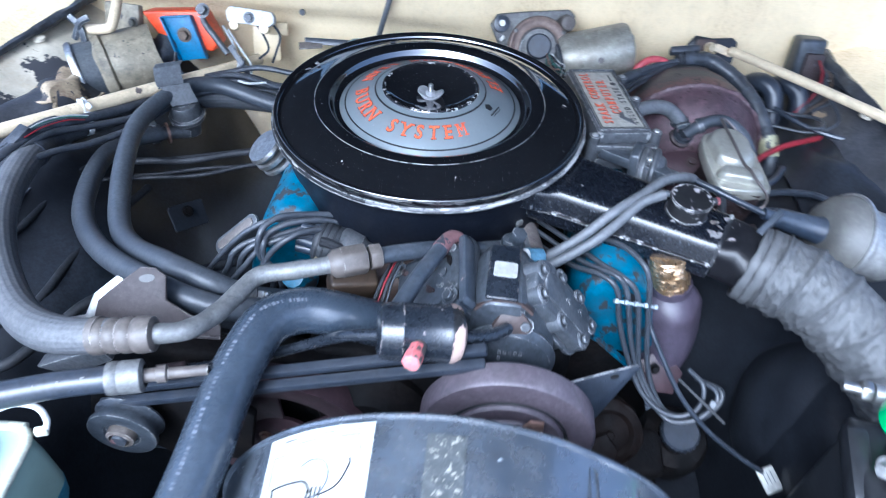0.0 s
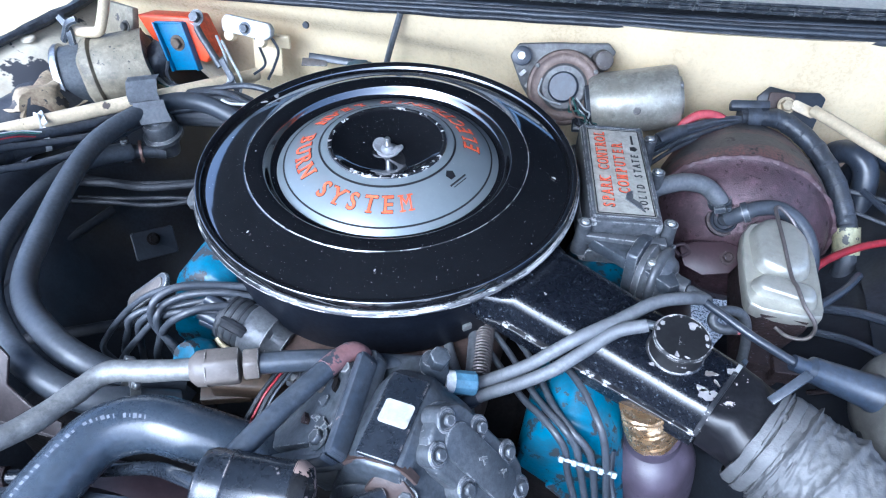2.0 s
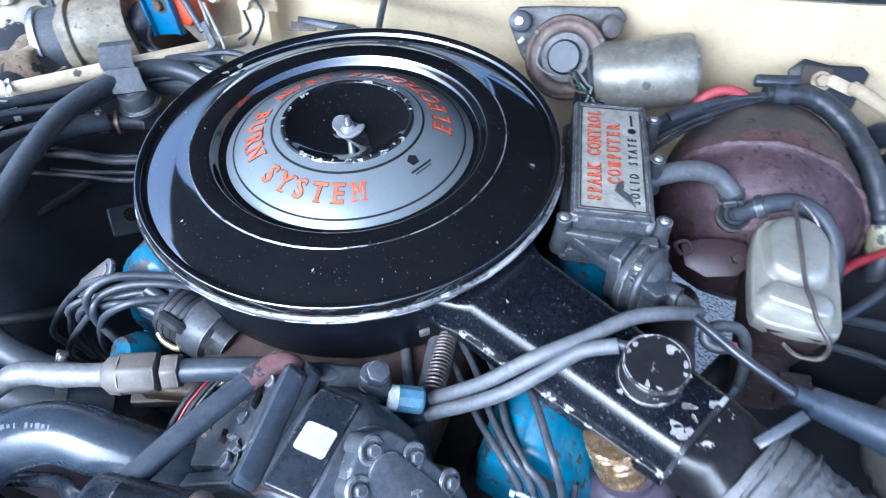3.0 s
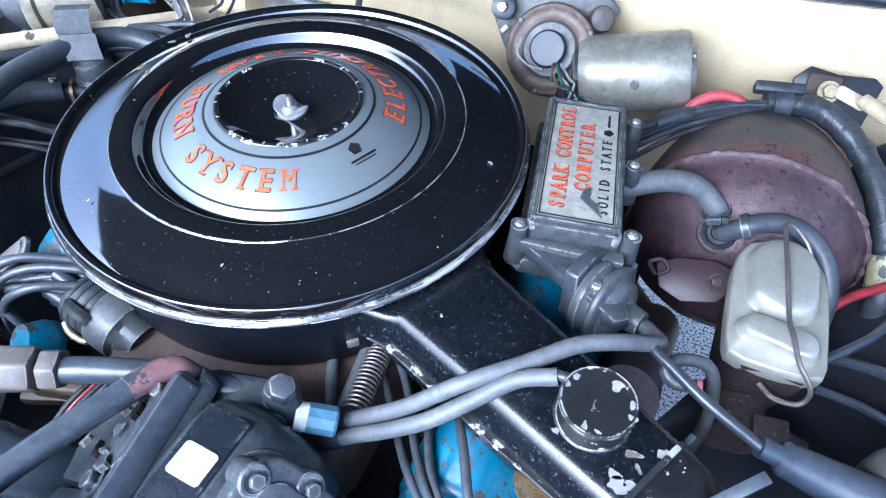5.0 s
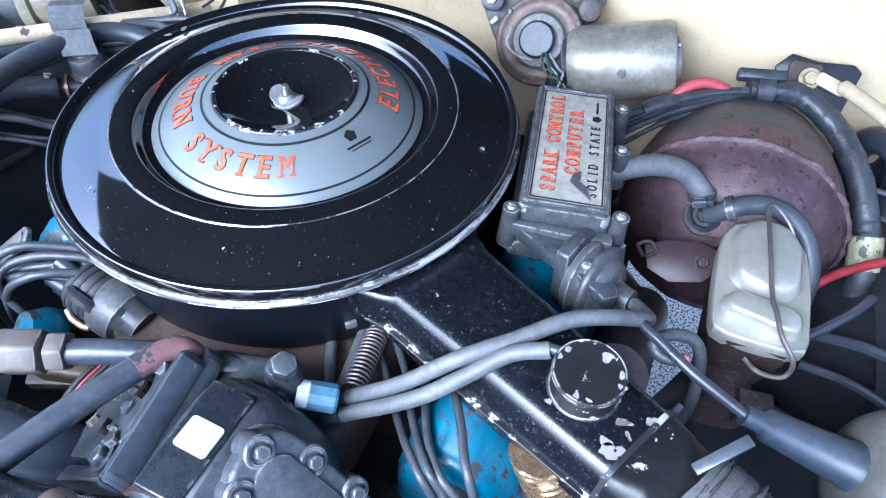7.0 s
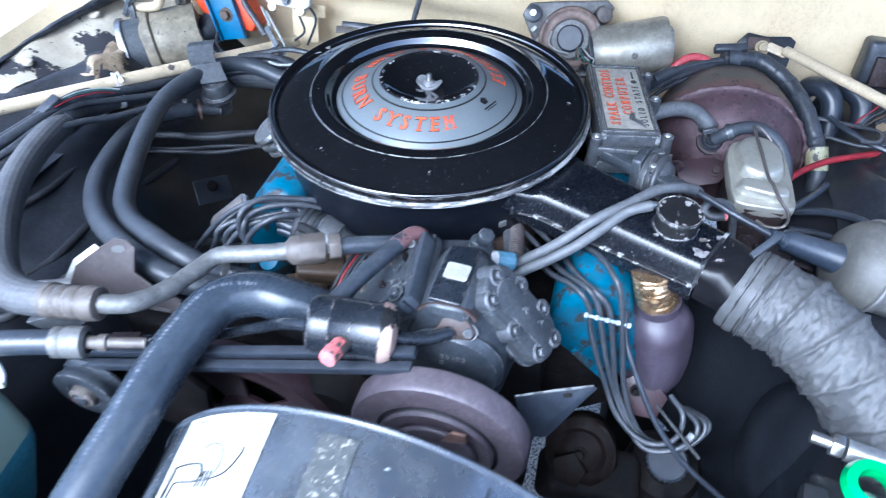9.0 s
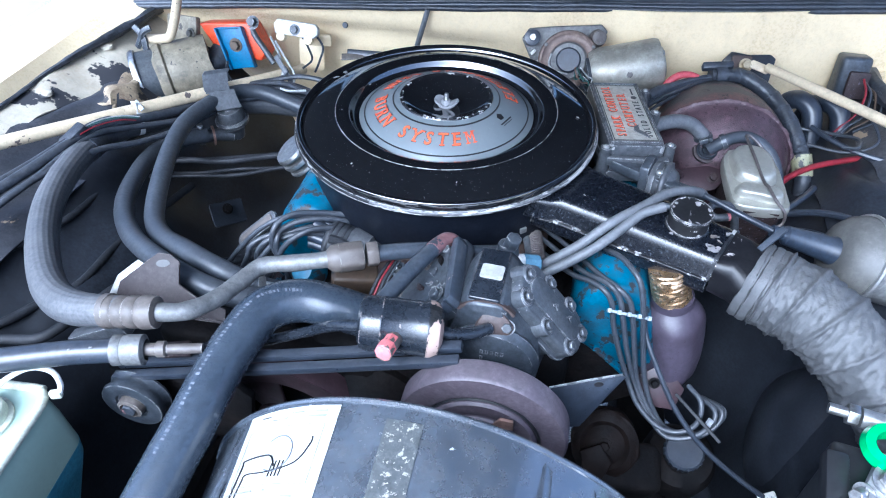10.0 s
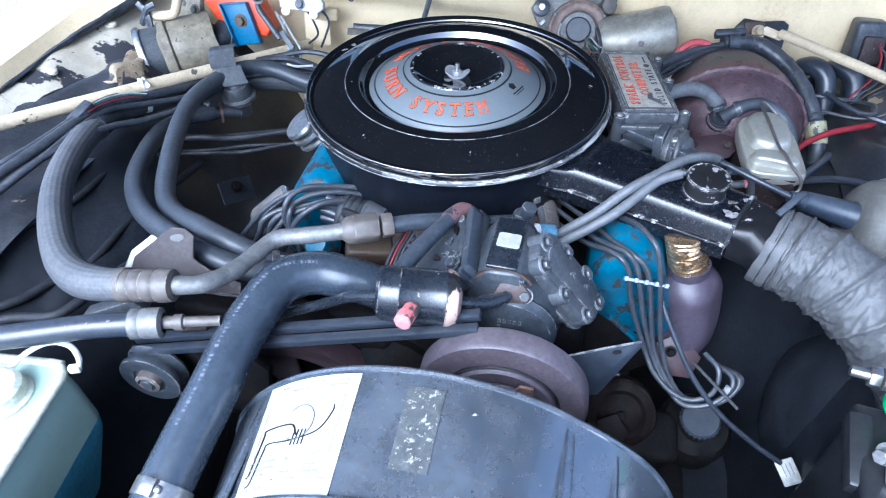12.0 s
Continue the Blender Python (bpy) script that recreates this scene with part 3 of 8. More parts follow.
def cowl():
    """Rubber seal, vent panel and the foot of the windscreen."""
    seal = thing("cowl_seal", (0, 0.37, 0.94), "black rubber weatherstrip along the cowl edge", "weatherstrip")
    for k, (dy, dz, r) in enumerate(((-0.007, 0.001, 0.0050), (-0.001, 0.006, 0.0050), (0.005, 0.0095, 0.0042), (0.011, 0.011, 0.0040))):
        pts = [(x, 0.372 + 0.03 * x + dy, cowl_top(x) - 0.003 * soft(-0.12, 0.05, x) + dz * (0.75 + 0.25 * soft(-0.2, 0.1, x)) + 0.0014 * math.sin(11 * x + 0.6 * k) + 0.0016 * noise.noise(V(x * 14, k, 0))) for x in steps(-0.82, 0.86, 44)]
        part("strip", tube(pts, r, 10, 4), PIPE_BLUE if k in (1, 3) else TAPE, seal)

    def skin(x, v):
        return V(x, 0.388 + 0.03 * x + 0.27 * v, cowl_top(x) + 0.004 + 0.012 * v + 0.05 * v * v)
    panel = thing("cowl_panel", (0, 0.5, 0.95), "pale cream cowl panel with a dark louvred vent before the windscreen", "cowl panel", kind="structure")
    part("panel_skin", sheet(skin, steps(-0.85, 0.9, 40), steps(0, 1, 8), 0.003), COWL_PALE, panel)
    part("vent_well", sheet(lambda x, v: skin(x, 0.02 + 0.11 * v) + V(0, 0, 0.004), steps(-0.03, 0.62, 30), steps(0, 1, 3), 0.003), CABLE, panel, "dark vent opening")
    for v in (0.04, 0.08, 0.12):
        part("louvre", tube([skin(x, v) + V(0, 0, 0.010) for x in steps(-0.03, 0.62, 14)], 0.0026, 6, 2), DARK_ALLOY, panel)
    for i in range(20):
        x = -0.02 + i * 0.033
        p, q = skin(x, 0.03) + V(0, 0, 0.009), skin(x + 0.006, 0.125) + V(0, 0, 0.009)
        part("slat", box(fr((p + q) / 2, V(0, 0, 1), q - p), (q - p).length, 0.003, 0.006, 0.001, 1), DARK_ALLOY, panel)
    part("bracket", rough_up(box(fr(skin(-0.126, 0.05) + V(0, 0, 0.012), (0, 0, 1), (1, 0.03, 0.07)), 0.052, 0.026, 0.020, 0.004), 0.002, 60), DARK_ALLOY, panel, "dark bracket behind the seal")
    part("plug", lathe([(0, 0), (0.007, 0), (0.006, 0.003), (0, 0.004)], fr(skin(-0.075, 0.06) + V(0, 0, 0.002), (0, -0.2, 1)), 20), CABLE, panel, "dark rubber plug")
    wip = thing("windscreen_wiper", (0.4, 0.45, 1.0), "pale silver windscreen wiper arm lying on the cowl", "wiper")
    part("arm", tube([skin(0.10 + 0.06 * k, 0.16 + 0.030 * k) + V(0, 0, 0.022) for k in range(9)], 0.0058, 10, 4), COWL_PALE, wip)
    part("pivot", tube([skin(0.112, 0.07) + V(0, 0, 0.014), skin(0.122, 0.12) + V(0, 0, 0.024), skin(0.130, 0.24) + V(0, 0, 0.024)], 0.0050, 10), COWL_PALE, wip, "bent pale pivot link")
    for x in (0.19, 0.28, 0.37, 0.46):
        part("clip", box(fr(skin(x, 0.16 + 0.5 * (x - 0.10)) + V(0, 0, 0.022), (0, 0, 1), (1, 0.1, 0.07)), 0.010, 0.015, 0.014, 0.002), RUBBER, wip)
    part("blade", box(fr(skin(0.3, 0.62) + V(0, 0, 0.02), (0, 0, 1), (1, 0.05, 0.09)), 0.5, 0.008, 0.012, 0.002), RUBBER, wip)
    glass = sheet(lambda x, v: skin(x, 1.0) + V(0, 0.40 * v, 0.34 * v), steps(-0.8, 0.86, 12), steps(0, 1, 4), 0.006)
    g = single("window_windscreen", glass, GLASS, "clear curved windscreen glass", "windscreen", kind="structure")
    g.visible_shadow = False


APRON_CUT = [(0.345, 0.40), (0.385, 0.56), (0.43, 0.665), (0.485, 0.735), (0.56, 0.785), (0.62, 0.815), (0.67, 0.845), (0.72, 0.872), (0.80, 0.885)]


def inner_fender(side):
    def skin(s, y):
        x0 = 0.345 + (0.12 * soft(-0.02, 0.16, y) if side > 0 else 0.0)
        x = x0 + (0.67 - x0) * s
        z = along(APRON_CUT, x)
        if side > 0:
            x += 0.15 * (1 - s) ** 1.2 * soft(0.02, -0.14, y)
        z += 0.018 * noise.noise(V(x * 8, y * 6, side)) + 0.006 * noise.noise(V(x * 22, y * 20, side + 4)) - 0.05 * soft(-0.25, -0.6, y) * s
        if side > 0:
            x -= 0.028 * math.exp(-((y + 0.33) / 0.09) ** 2) * math.sin(math.pi * min(1.0, s * 1.3))
        x += 0.018 * soft(-0.1, 0.1, y) * soft(0.35, 0.1, y) + 0.006 * noise.noise(V(y * 12, s * 5, 2))
        return V(side * x, y, z)
    t = thing("wall_inner_fender", (side * 0.6, -0.2, 0.6), "black undersealed inner fender panel, dusty and wrinkled", "inner fender", kind="structure")
    if side > 0:
        bm = bmesh.new()
        bmesh.ops.create_uvsphere(bm, u_segments=40, v_segments=24, radius=1.0, matrix=Matrix.Translation((0.625, -0.24, 0.605)) @ Matrix.Diagonal((0.13, 0.16, 0.17, 1)))
        part("wheelhouse", rough_up(bm, 0.006, 9), APRON, t, "rounded black wheelhouse")
    part("panel", sheet(skin, steps(0, 1, 26), steps(-0.78, 0.37, 46), 0.003), APRON, t)
    return t


def fender(side):
    t = thing("fender", (side * 0.85, -0.2, 0.3), "cream painted front fender with a worn inner ledge", "fender", "fenders", kind="structure")

    def inner(y):
        return 0.640 + 0.050 * soft(0.22, -0.12, y) + 0.008 * noise.noise(V(y * 22, side, 1)) + 0.004 * noise.noise(V(y * 70, side, 2))

    def ledge(s, y):
        x = inner(y) + (0.740 - inner(y)) * s
        z = along(APRON_CUT, x) + 0.010 + 0.010 * noise.noise(V(x * 14, y * 10, 5))
        return V(side * x, y, z)
    part("inner_ledge", sheet(ledge, steps(0, 1, 14), steps(-0.78, 0.40, 60), 0.003), CREAM_WORN if side < 0 else LEDGE_DIRTY, t, "worn cream ledge with bare black patches")

    def top(s, y):
        a = s * 1.35
        x = 0.745 + 0.215 * math.sin(min(a, 1.571)) if s < 0.75 else 0.745 + 0.215 * math.sin(1.0125) + 0.02 * (s - 0.75)
        z = 0.905 - 0.06 * max(0.0, s - 0.3) - 0.55 * max(0.0, s - 0.75) * 4 * 0.25 * 4
        return V(side * x, y, z)
    part("lower_ledge", sheet(lambda s, y: V(side * (0.575 + (inner(y) - 0.570) * s), y, along(APRON_CUT, 0.575 + (inner(y) - 0.570) * s) + 0.007 + 0.012 * noise.noise(V(s * 3, y * 9, 7)) + 0.022 * math.exp(-((y - 0.10) / 0.06) ** 2) * math.sin(3.14 * s)), steps(0, 1, 12), steps(-0.78, 0.36, 60), 0.003), LEDGE_DIRTY if side < 0 else APRON, t, "rust-stained lower ledge")
    def patch(s, y):
        x = 0.588 + 0.060 * s + 0.012 * noise.noise(V(s * 2, y * 30, 3))
        yy = y + 0.02 * noise.noise(V(s * 6, y * 11, 8))
        return V(side * x, yy, along(APRON_CUT, x) + 0.0120 + 0.012 * noise.noise(V(s * 3, y * 9, 7)) + 0.022 * math.exp(-((y - 0.10) / 0.06) ** 2) * math.sin(3.14 * s))
    if side < 0:
        part("stained_patch", sheet(patch, steps(0, 1, 12), steps(0.06, 0.23, 20), 0.002), STAINED_CREAM, t, "rust-stained cream patch")
    part("inner_flange", sheet(lambda s, y: V(side * (0.747 - 0.013 * s - 0.05 * soft(0.05, 0.40, y) * s), y, 0.906 - 0.022 * s), steps(0, 1, 3), steps(-0.78, 0.40, 20), 0.002), CREAM, t, "tan painted inner flange")
    for yy in (-0.30, 0.02, 0.20):
        part("ledge_bolt", lathe([(0, 0), (0.012, 0), (0.011, 0.004), (0.007, 0.006), (0, 0.007)], pose(side * 0.700, yy, along(APRON_CUT, 0.700) + 0.012), 20), CREAM_WORN, t)
    part("outer_skin", sheet(top, steps(0, 1, 20), steps(-0.9, 0.5, 10), 0.003), CREAM, t)
    part("edge_seal", tube([(side * (0.726 - 0.05 * soft(0.05, 0.40, y)), y, 0.886) for y in steps(-0.78, 0.40, 14)], lambda s: 0.005 + 0.008 * soft(0.6, 1.0, s), 10, 6, shape=lambda s, a: (0.55 + 0.45 * abs(math.cos(a))) * (1 + 0.5 * noise.noise(V(s * 30, math.cos(a), math.sin(a))))), TAPE, t, "ragged black seal along the ledge")
    return t


def front_panel():
    """Plain closing panel behind the radiator."""
    t = thing("wall_radiator_support", (0, -0.7, 0.3), "plain black radiator and its support panel", "radiator support", kind="structure")
    part("core", box(pose(0.02, -0.70, 0.62), 0.62, 0.05, 0.46, 0.004), APRON, t)
    part("side_panel", box(pose(-0.52, -0.71, 0.60), 0.44, 0.02, 0.42, 0.004), APRON, t)
    part("side_panel", box(pose(0.56, -0.71, 0.60), 0.44, 0.02, 0.42, 0.004), APRON, t)
    # two added black sheets block the bright ground below the bay
    part("ground_cover", box(pose(0.0, -0.46, 0.298), 1.0, 0.48, 0.012, 0.004), APRON, t, "black sheet added to hide the bright ground")
    part("side_ground_cover", box(pose(0.56, -0.42, 0.40, 0, -6, 0), 0.50, 0.56, 0.012, 0.004), APRON, t, "black side sheet added to hide the bright ground")
    for s in (-1, 1):
        part("frame_rail", box(pose(s * 0.38, -0.18, 0.36), 0.09, 1.1, 0.11, 0.01), GRIME, t)


def hood():
    """The raised hood that leans over the bay."""
    def skin(x, v):
        return V(x, 0.64 - 1.38 * v, 1.02 + 0.72 * v + 0.05 * math.cos(x * 1.7))
    t = thing("hood", (0, 0.66, 1.16), "raised hood with a black lined underside", "hood", kind="structure")
    part("outer_skin", sheet(lambda x, v: skin(x, v) + V(0, 0.03, 0.03), steps(-0.81, 0.81, 12), steps(0, 1, 8), 0.003), CREAM, t)
    part("lining", sheet(skin, steps(-0.79, 0.79, 12), steps(0, 1, 8), 0.01), HOOD_PAD, t)


ground()
hood()
firewall()
cowl()
for SIDE in (-1, 1):
    inner_fender(SIDE)
    fender(SIDE)
front_panel()


# ---- the engine ----
def engine():
    t = thing("engine_block", (0, 0, 0.35), "grimy black cast iron V8 engine block", "engine")
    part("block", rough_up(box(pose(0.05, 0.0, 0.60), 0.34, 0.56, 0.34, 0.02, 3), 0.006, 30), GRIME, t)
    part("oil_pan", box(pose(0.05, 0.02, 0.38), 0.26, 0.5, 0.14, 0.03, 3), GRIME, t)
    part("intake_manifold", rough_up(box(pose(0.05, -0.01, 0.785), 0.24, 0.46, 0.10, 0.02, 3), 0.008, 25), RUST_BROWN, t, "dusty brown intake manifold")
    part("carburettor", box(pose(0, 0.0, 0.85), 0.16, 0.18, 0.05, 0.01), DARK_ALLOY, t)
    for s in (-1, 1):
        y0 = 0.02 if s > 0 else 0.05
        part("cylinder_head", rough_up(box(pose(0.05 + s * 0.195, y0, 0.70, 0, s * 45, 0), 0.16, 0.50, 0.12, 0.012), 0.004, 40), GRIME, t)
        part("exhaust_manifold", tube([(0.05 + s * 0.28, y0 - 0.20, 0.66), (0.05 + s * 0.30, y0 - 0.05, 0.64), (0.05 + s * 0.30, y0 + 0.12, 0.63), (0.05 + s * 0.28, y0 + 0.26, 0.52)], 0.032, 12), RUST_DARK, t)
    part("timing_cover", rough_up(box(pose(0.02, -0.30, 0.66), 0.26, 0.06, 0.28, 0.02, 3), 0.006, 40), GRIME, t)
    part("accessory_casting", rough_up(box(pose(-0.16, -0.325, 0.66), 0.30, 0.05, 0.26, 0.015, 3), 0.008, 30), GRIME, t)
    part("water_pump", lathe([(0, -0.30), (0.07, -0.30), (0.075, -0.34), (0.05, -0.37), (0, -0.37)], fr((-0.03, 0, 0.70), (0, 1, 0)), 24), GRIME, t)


def valve_cover(side, y0, y1):
    """A blue pressed-steel cover with a rounded roof and a flange."""
    cut = [(0.212, 0.772), (0.214, 0.82), (0.226, 0.858), (0.250, 0.878), (0.278, 0.874), (0.300, 0.850), (0.322, 0.790), (0.334, 0.742), (0.318, 0.722), (0.262, 0.736)]
    rings = []
    L = y1 - y0
    for f, k in ((0.0, 0.80), (0.010, 0.92), (0.028, 1.0), (0.5, 1.0), (1 - 0.028, 1.0), (1 - 0.010, 0.92), (1.0, 0.80)):
        cx, cz = 0.272 - 0.05, 0.78
        m = Matrix.Translation((0.05, y0 + L * f, 0)) @ Matrix(((side, 0, 0, 0), (0, 0, 1, 0), (0, 1, 0, 0), (0, 0, 0, 1)))
        rings.append((m, [(cx + (x - 0.05 - cx) * k, cz + (z - cz) * k) for x, z in cut]))
    t = thing("valve_cover", (0.05 + side * 0.222, (y0 + y1) / 2, 0.74), "bright blue valve cover with flaked and chipped paint", "valve cover", "valve covers")
    bm = loft(rings)
    bmesh.ops.bevel(bm, geom=[e for e in bm.edges if e.calc_face_angle(0) > 0.5], offset=0.004, segments=2, affect="EDGES")
    part("cover", bm, ENGINE_BLUE, t, sharp=55)
    part("flange", box(pose(0.05 + side * 0.242, (y0 + y1) / 2, 0.722, 0, side * 43, 0), 0.115, L + 0.012, 0.006, 0.002), ENGINE_BLUE, t)
    for k in range(4):
        y = y0 + 0.02 + (L - 0.04) * k / 3
        part("bolt", bolt((0.05 + side * 0.287, y, 0.695), (side * 0.7, 0, 0.7), 0.006), ENGINE_BLUE, t)
    return t


def breather():
    t = thing("valve_cover_bracket", (-0.251, -0.147, 0.80), "weathered grey folded bracket on the blue valve cover", "bracket")
    m = fr((-0.234, -0.176, 0.824), (-0.45, -0.55, 0.70), (0.048, 0.010, 0.052))
    part("plate", rough_up(prism(round_rect(0.078, 0.022, 0.010), 0.006, m, 0.002), 0.001, 90), ALLOY, t)
    part("pad", prism(round_rect(0.066, 0.013, 0.006), 0.003, m @ Matrix.Translation((0, 0, 0.005)), 0.001), BRACKET_BROWN, t, "brown pad")
    c = thing("oil_filler_cap", (-0.233, -0.044, 0.86), "shiny metal twist oil filler cap", "oil cap")
    m = fr((-0.214, -0.034, 0.846), (-0.55, -0.22, 0.80))
    part("neck", lathe([(0, -0.03), (0.017, -0.03), (0.017, 0.0), (0, 0)], m, 24), ENGINE_BLUE, c)
    part("cap", lathe([(0.017, 0), (0.029, 0.001), (0.030, 0.003), (0.029, 0.007), (0.019, 0.009), (0.019, 0.013), (0.029, 0.014), (0.030, 0.017), (0.029, 0.021), (0.019, 0.023), (0.019, 0.027), (0.028, 0.028), (0.029, 0.031), (0.027, 0.036), (0, 0.037)], m, 36), STEEL, c)


engine()
valve_cover(1, -0.232, 0.06)
valve_cover(-1, -0.175, 0.32)
breather()


# ---- air cleaner ----
# feet of the lettering: place across the letter, bottom (0) or top (1)
SERIFS = {"Y": ((0.5, 0), (0.08, 1), (0.92, 1)), "T": ((0.42, 0),), "E": ((0.12, 0), (0.22, 1)), "M": ((0.08, 0), (0.86, 0), (0.16, 1), (0.94, 1)), "L": ((0.16, 0), (0.24, 1)),
          "N": ((0.08, 0), (0.16, 1), (0.92, 1)), "R": ((0.12, 0), (0.90, 0), (0.18, 1)), "I": ((0.4, 0), (0.6, 1)), "U": ((0.12, 1), (0.92, 1)), "B": ((0.12, 0), (0.18, 1)), "A": ((0.06, 0), (0.92, 0)), "P": ((0.14, 0), (0.20, 1)), "K": ((0.12, 0), (0.92, 0), (0.20, 1), (0.9, 1)), "D": ((0.12, 0), (0.2, 1))}


def serif_letter(ch, size, m, deep, shear, width, bold):
    """One raised letter with feet."""
    glyph = writing(ch, size, m, deep, shear=shear, width=width * (0.78 if ch == "M" else 1.0), bold=bold * (0.3 if ch == "M" else 1.0))
    flat = m.inverted()
    xs = [(flat @ v.co).x for v in glyph.verts]
    ys = [(flat @ v.co).y for v in glyph.verts]
    for fx, row in SERIFS.get(ch, ()):
        y = (min(ys) + size * 0.037 + bold * 0.3) if row == 0 else (max(ys) - size * 0.037 - bold * 0.3)
        x = min(xs) + (max(xs) - min(xs)) * fx
        glyph = join(glyph, box(m @ pose(x, y, deep * 0.5), size * 0.22 + bold, size * 0.055 + bold, deep, 0))
    return glyph


def flake(o, z, size, seed, thick=0.00035):
    """A patch of flaked paint: a thin ragged outline lying on the surface at o."""
    rnd = random.Random(seed)
    k = rnd.uniform(0.45, 0.9)
    ring = []
    p2, p3, p5 = (rnd.uniform(0, 6.28) for _ in range(3))
    for i in range(20):
        a = 2 * math.pi * i / 20
        r = size * (0.70 + 0.15 * math.sin(2 * a + p2) + 0.11 * math.sin(3 * a + p3) + 0.06 * math.sin(5 * a + p5) + rnd.uniform(-0.07, 0.07))
        ring.append((r * math.cos(a), r * k * math.sin(a)))
    turn = rnd.uniform(0, 360)
    return prism(ring, thick, fr(o, z) @ pose(0, 0, 0, 0, 0, turn), 0)


def air_cleaner():
    t = thing("air_cleaner", (0, 0, 0.87), "round gloss black air cleaner with chipped rim and silver lettered plate", "air cleaner")
    lid_cut = [(0.206, 0.9392), (0.2045, 0.9400), (0.2005, 0.9415), (0.1965, 0.9431), (0.186, 0.9469), (0.172, 0.9512), (0.1594, 0.9544), (0.1585, 0.9549), (0.1580, 0.9555), (0.1574, 0.9558), (0.1564, 0.9558),
               (0.146, 0.9558), (0.1400, 0.9554), (0.1388, 0.9546), (0.1377, 0.9528), (0.1366, 0.9504), (0.1350, 0.9472), (0.1334, 0.9446), (0.1316, 0.9428), (0.1296, 0.9420), (0.1262, 0.9418), (0.116, 0.9465), (0.100, 0.9535), (0.070, 0.966)]
    up = Matrix.Identity(4)
    lid = part("lid", lathe(lid_cut, up, 144), GLOSS_BLACK, t, "gloss black pressed steel lid with dust specks", 60)
    part("rim_band", lathe([(0.206, 0.9390), (0.2086, 0.9446), (0.2112, 0.9456), (0.2129, 0.9452), (0.2137, 0.9442), (0.2146, 0.9350)], up, 144), GLOSS_BLACK, lid, "black rolled rim", 60)
    flange = [(0.2140, 0.9352), (0.2172, 0.9340), (0.2180, 0.9315), (0.2165, 0.9290), (0.2100, 0.9275), (0.205, 0.926)]
    part("rim_edge", lathe(flange, up, 60, sweep=(-104, 8)), RIM_WORN, lid, "lower flange worn to pale metal", 60)
    part("rim_edge", lathe(flange, up, 120, sweep=(8, 256)), RIM_LESS, lid, "black lower flange with few worn streaks", 60)
    for r, z in ((0.2158, 0.9349), (0.2171, 0.9294)):
        part("flange_line", tube([(r * math.cos(radians(a)), r * math.sin(radians(a)), z + 0.0002 * noise.noise(V(a * 0.3, z, 1))) for a in steps(-170, 10, 120)], lambda q: 0.0005 + 0.0004 * noise.noise(V(q * 60, r * 400, 2)), 6, 1), RIM_LINE, lid)
    # pale grey line painted for the reflection along the crest, broken by wear
    part("crest_glint_wear", tube([(0.1577 * math.cos(radians(q)), 0.1577 * math.sin(radians(q)), 0.9555) for q in steps(-180, 180, 180)], lambda q: 0.00055 + 0.00035 * noise.noise(V(q * 50, 3, 2)), 6, 1), RIM_LINE, lid, "pale line along the crest, painted glint and wear")
    part("name_plate", lathe([(0.1252, 0.9434), (0.1248, 0.9441), (0.0745, 0.9675), (0.0665, 0.9700), (0.0655, 0.9690)], up, 120), PLATE_SILVER, lid, "brushed silver ring plate")
    for r0, r1 in ((0.1162, 0.1180), (0.0745, 0.0765)):
        z = lambda r: 0.9480 + (0.1160 - r) * 0.47
        part("printed_ring", lathe([(r1, z(r1) + 0.0001), (r1, z(r1) + 0.0004), (r0, z(r0) + 0.0004), (r0, z(r0) + 0.0001)], up, 120), INK_BLACK, lid)
    part("centre_dish", lathe([(0.0665, 0.966), (0.0655, 0.9705), (0.0640, 0.9716), (0.0615, 0.9705), (0.055, 0.9660), (0.044, 0.9612), (0.030, 0.9575), (0.0, 0.9560)], up, 96), GLOSS_BLACK, lid, "black dished centre", 60)
    part("dish_rim", lathe([(0.0668, 0.9680), (0.0660, 0.9712), (0.0640, 0.9722), (0.0622, 0.9716), (0.0612, 0.9700)], up, 96), DISH_EDGE, lid, "chipped dish edge", 60)

    def plate_z(r):
        return 0.9480 + (0.1160 - r) * 0.47 + 0.0004

    def letters(word, first, last, r=0.0950, size=0.0280):
        inks, edges = [], []
        for i, ch in enumerate(word):
            a = radians(first + (last - first) * (i + 0.5) / len(word))
            out = V(math.cos(a), math.sin(a), 0)
            side = V(-math.sin(a), math.cos(a), 0)
            slope = V(-out.x, -out.y, 0.47).normalized()
            m = Matrix((side, slope, side.cross(slope))).transposed().to_4x4()
            m.translation = V(out.x * r, out.y * r, plate_z(r))
            for store, lift, deep, bold in ((inks, 0.0003, 0.0003, 0.0),) if ch == "M" else ((edges, 0.0, 0.0002, 0.0009), (inks, 0.0003, 0.0003, 0.0003)):
                store.append(serif_letter(ch, size, m @ pose(0, 0, lift), deep, 0.10, 0.80, bold))
        part("lettering", join(*edges), INK_BLACK, lid)
        part("lettering", join(*inks), INK_ORANGE, lid)
    letters("SYSTEM", -121, -53)
    letters("ELECTRONIC", 14, 116)
    letters("LEAN", 126, 168)
    letters("BURN", 180, 228)
    a = radians(-18.5)
    mk = fr((0.0855 * math.cos(a), 0.0855 * math.sin(a), plate_z(0.0855) + 0.0002), (0.47 * math.cos(a), 0.47 * math.sin(a), 1), (math.cos(radians(68)), math.sin(radians(68)), 0))
    penta = [(0.0062 * math.cos(radians(90 + 72 * i)), 0.0062 * math.sin(radians(90 + 72 * i))) for i in range(5)]
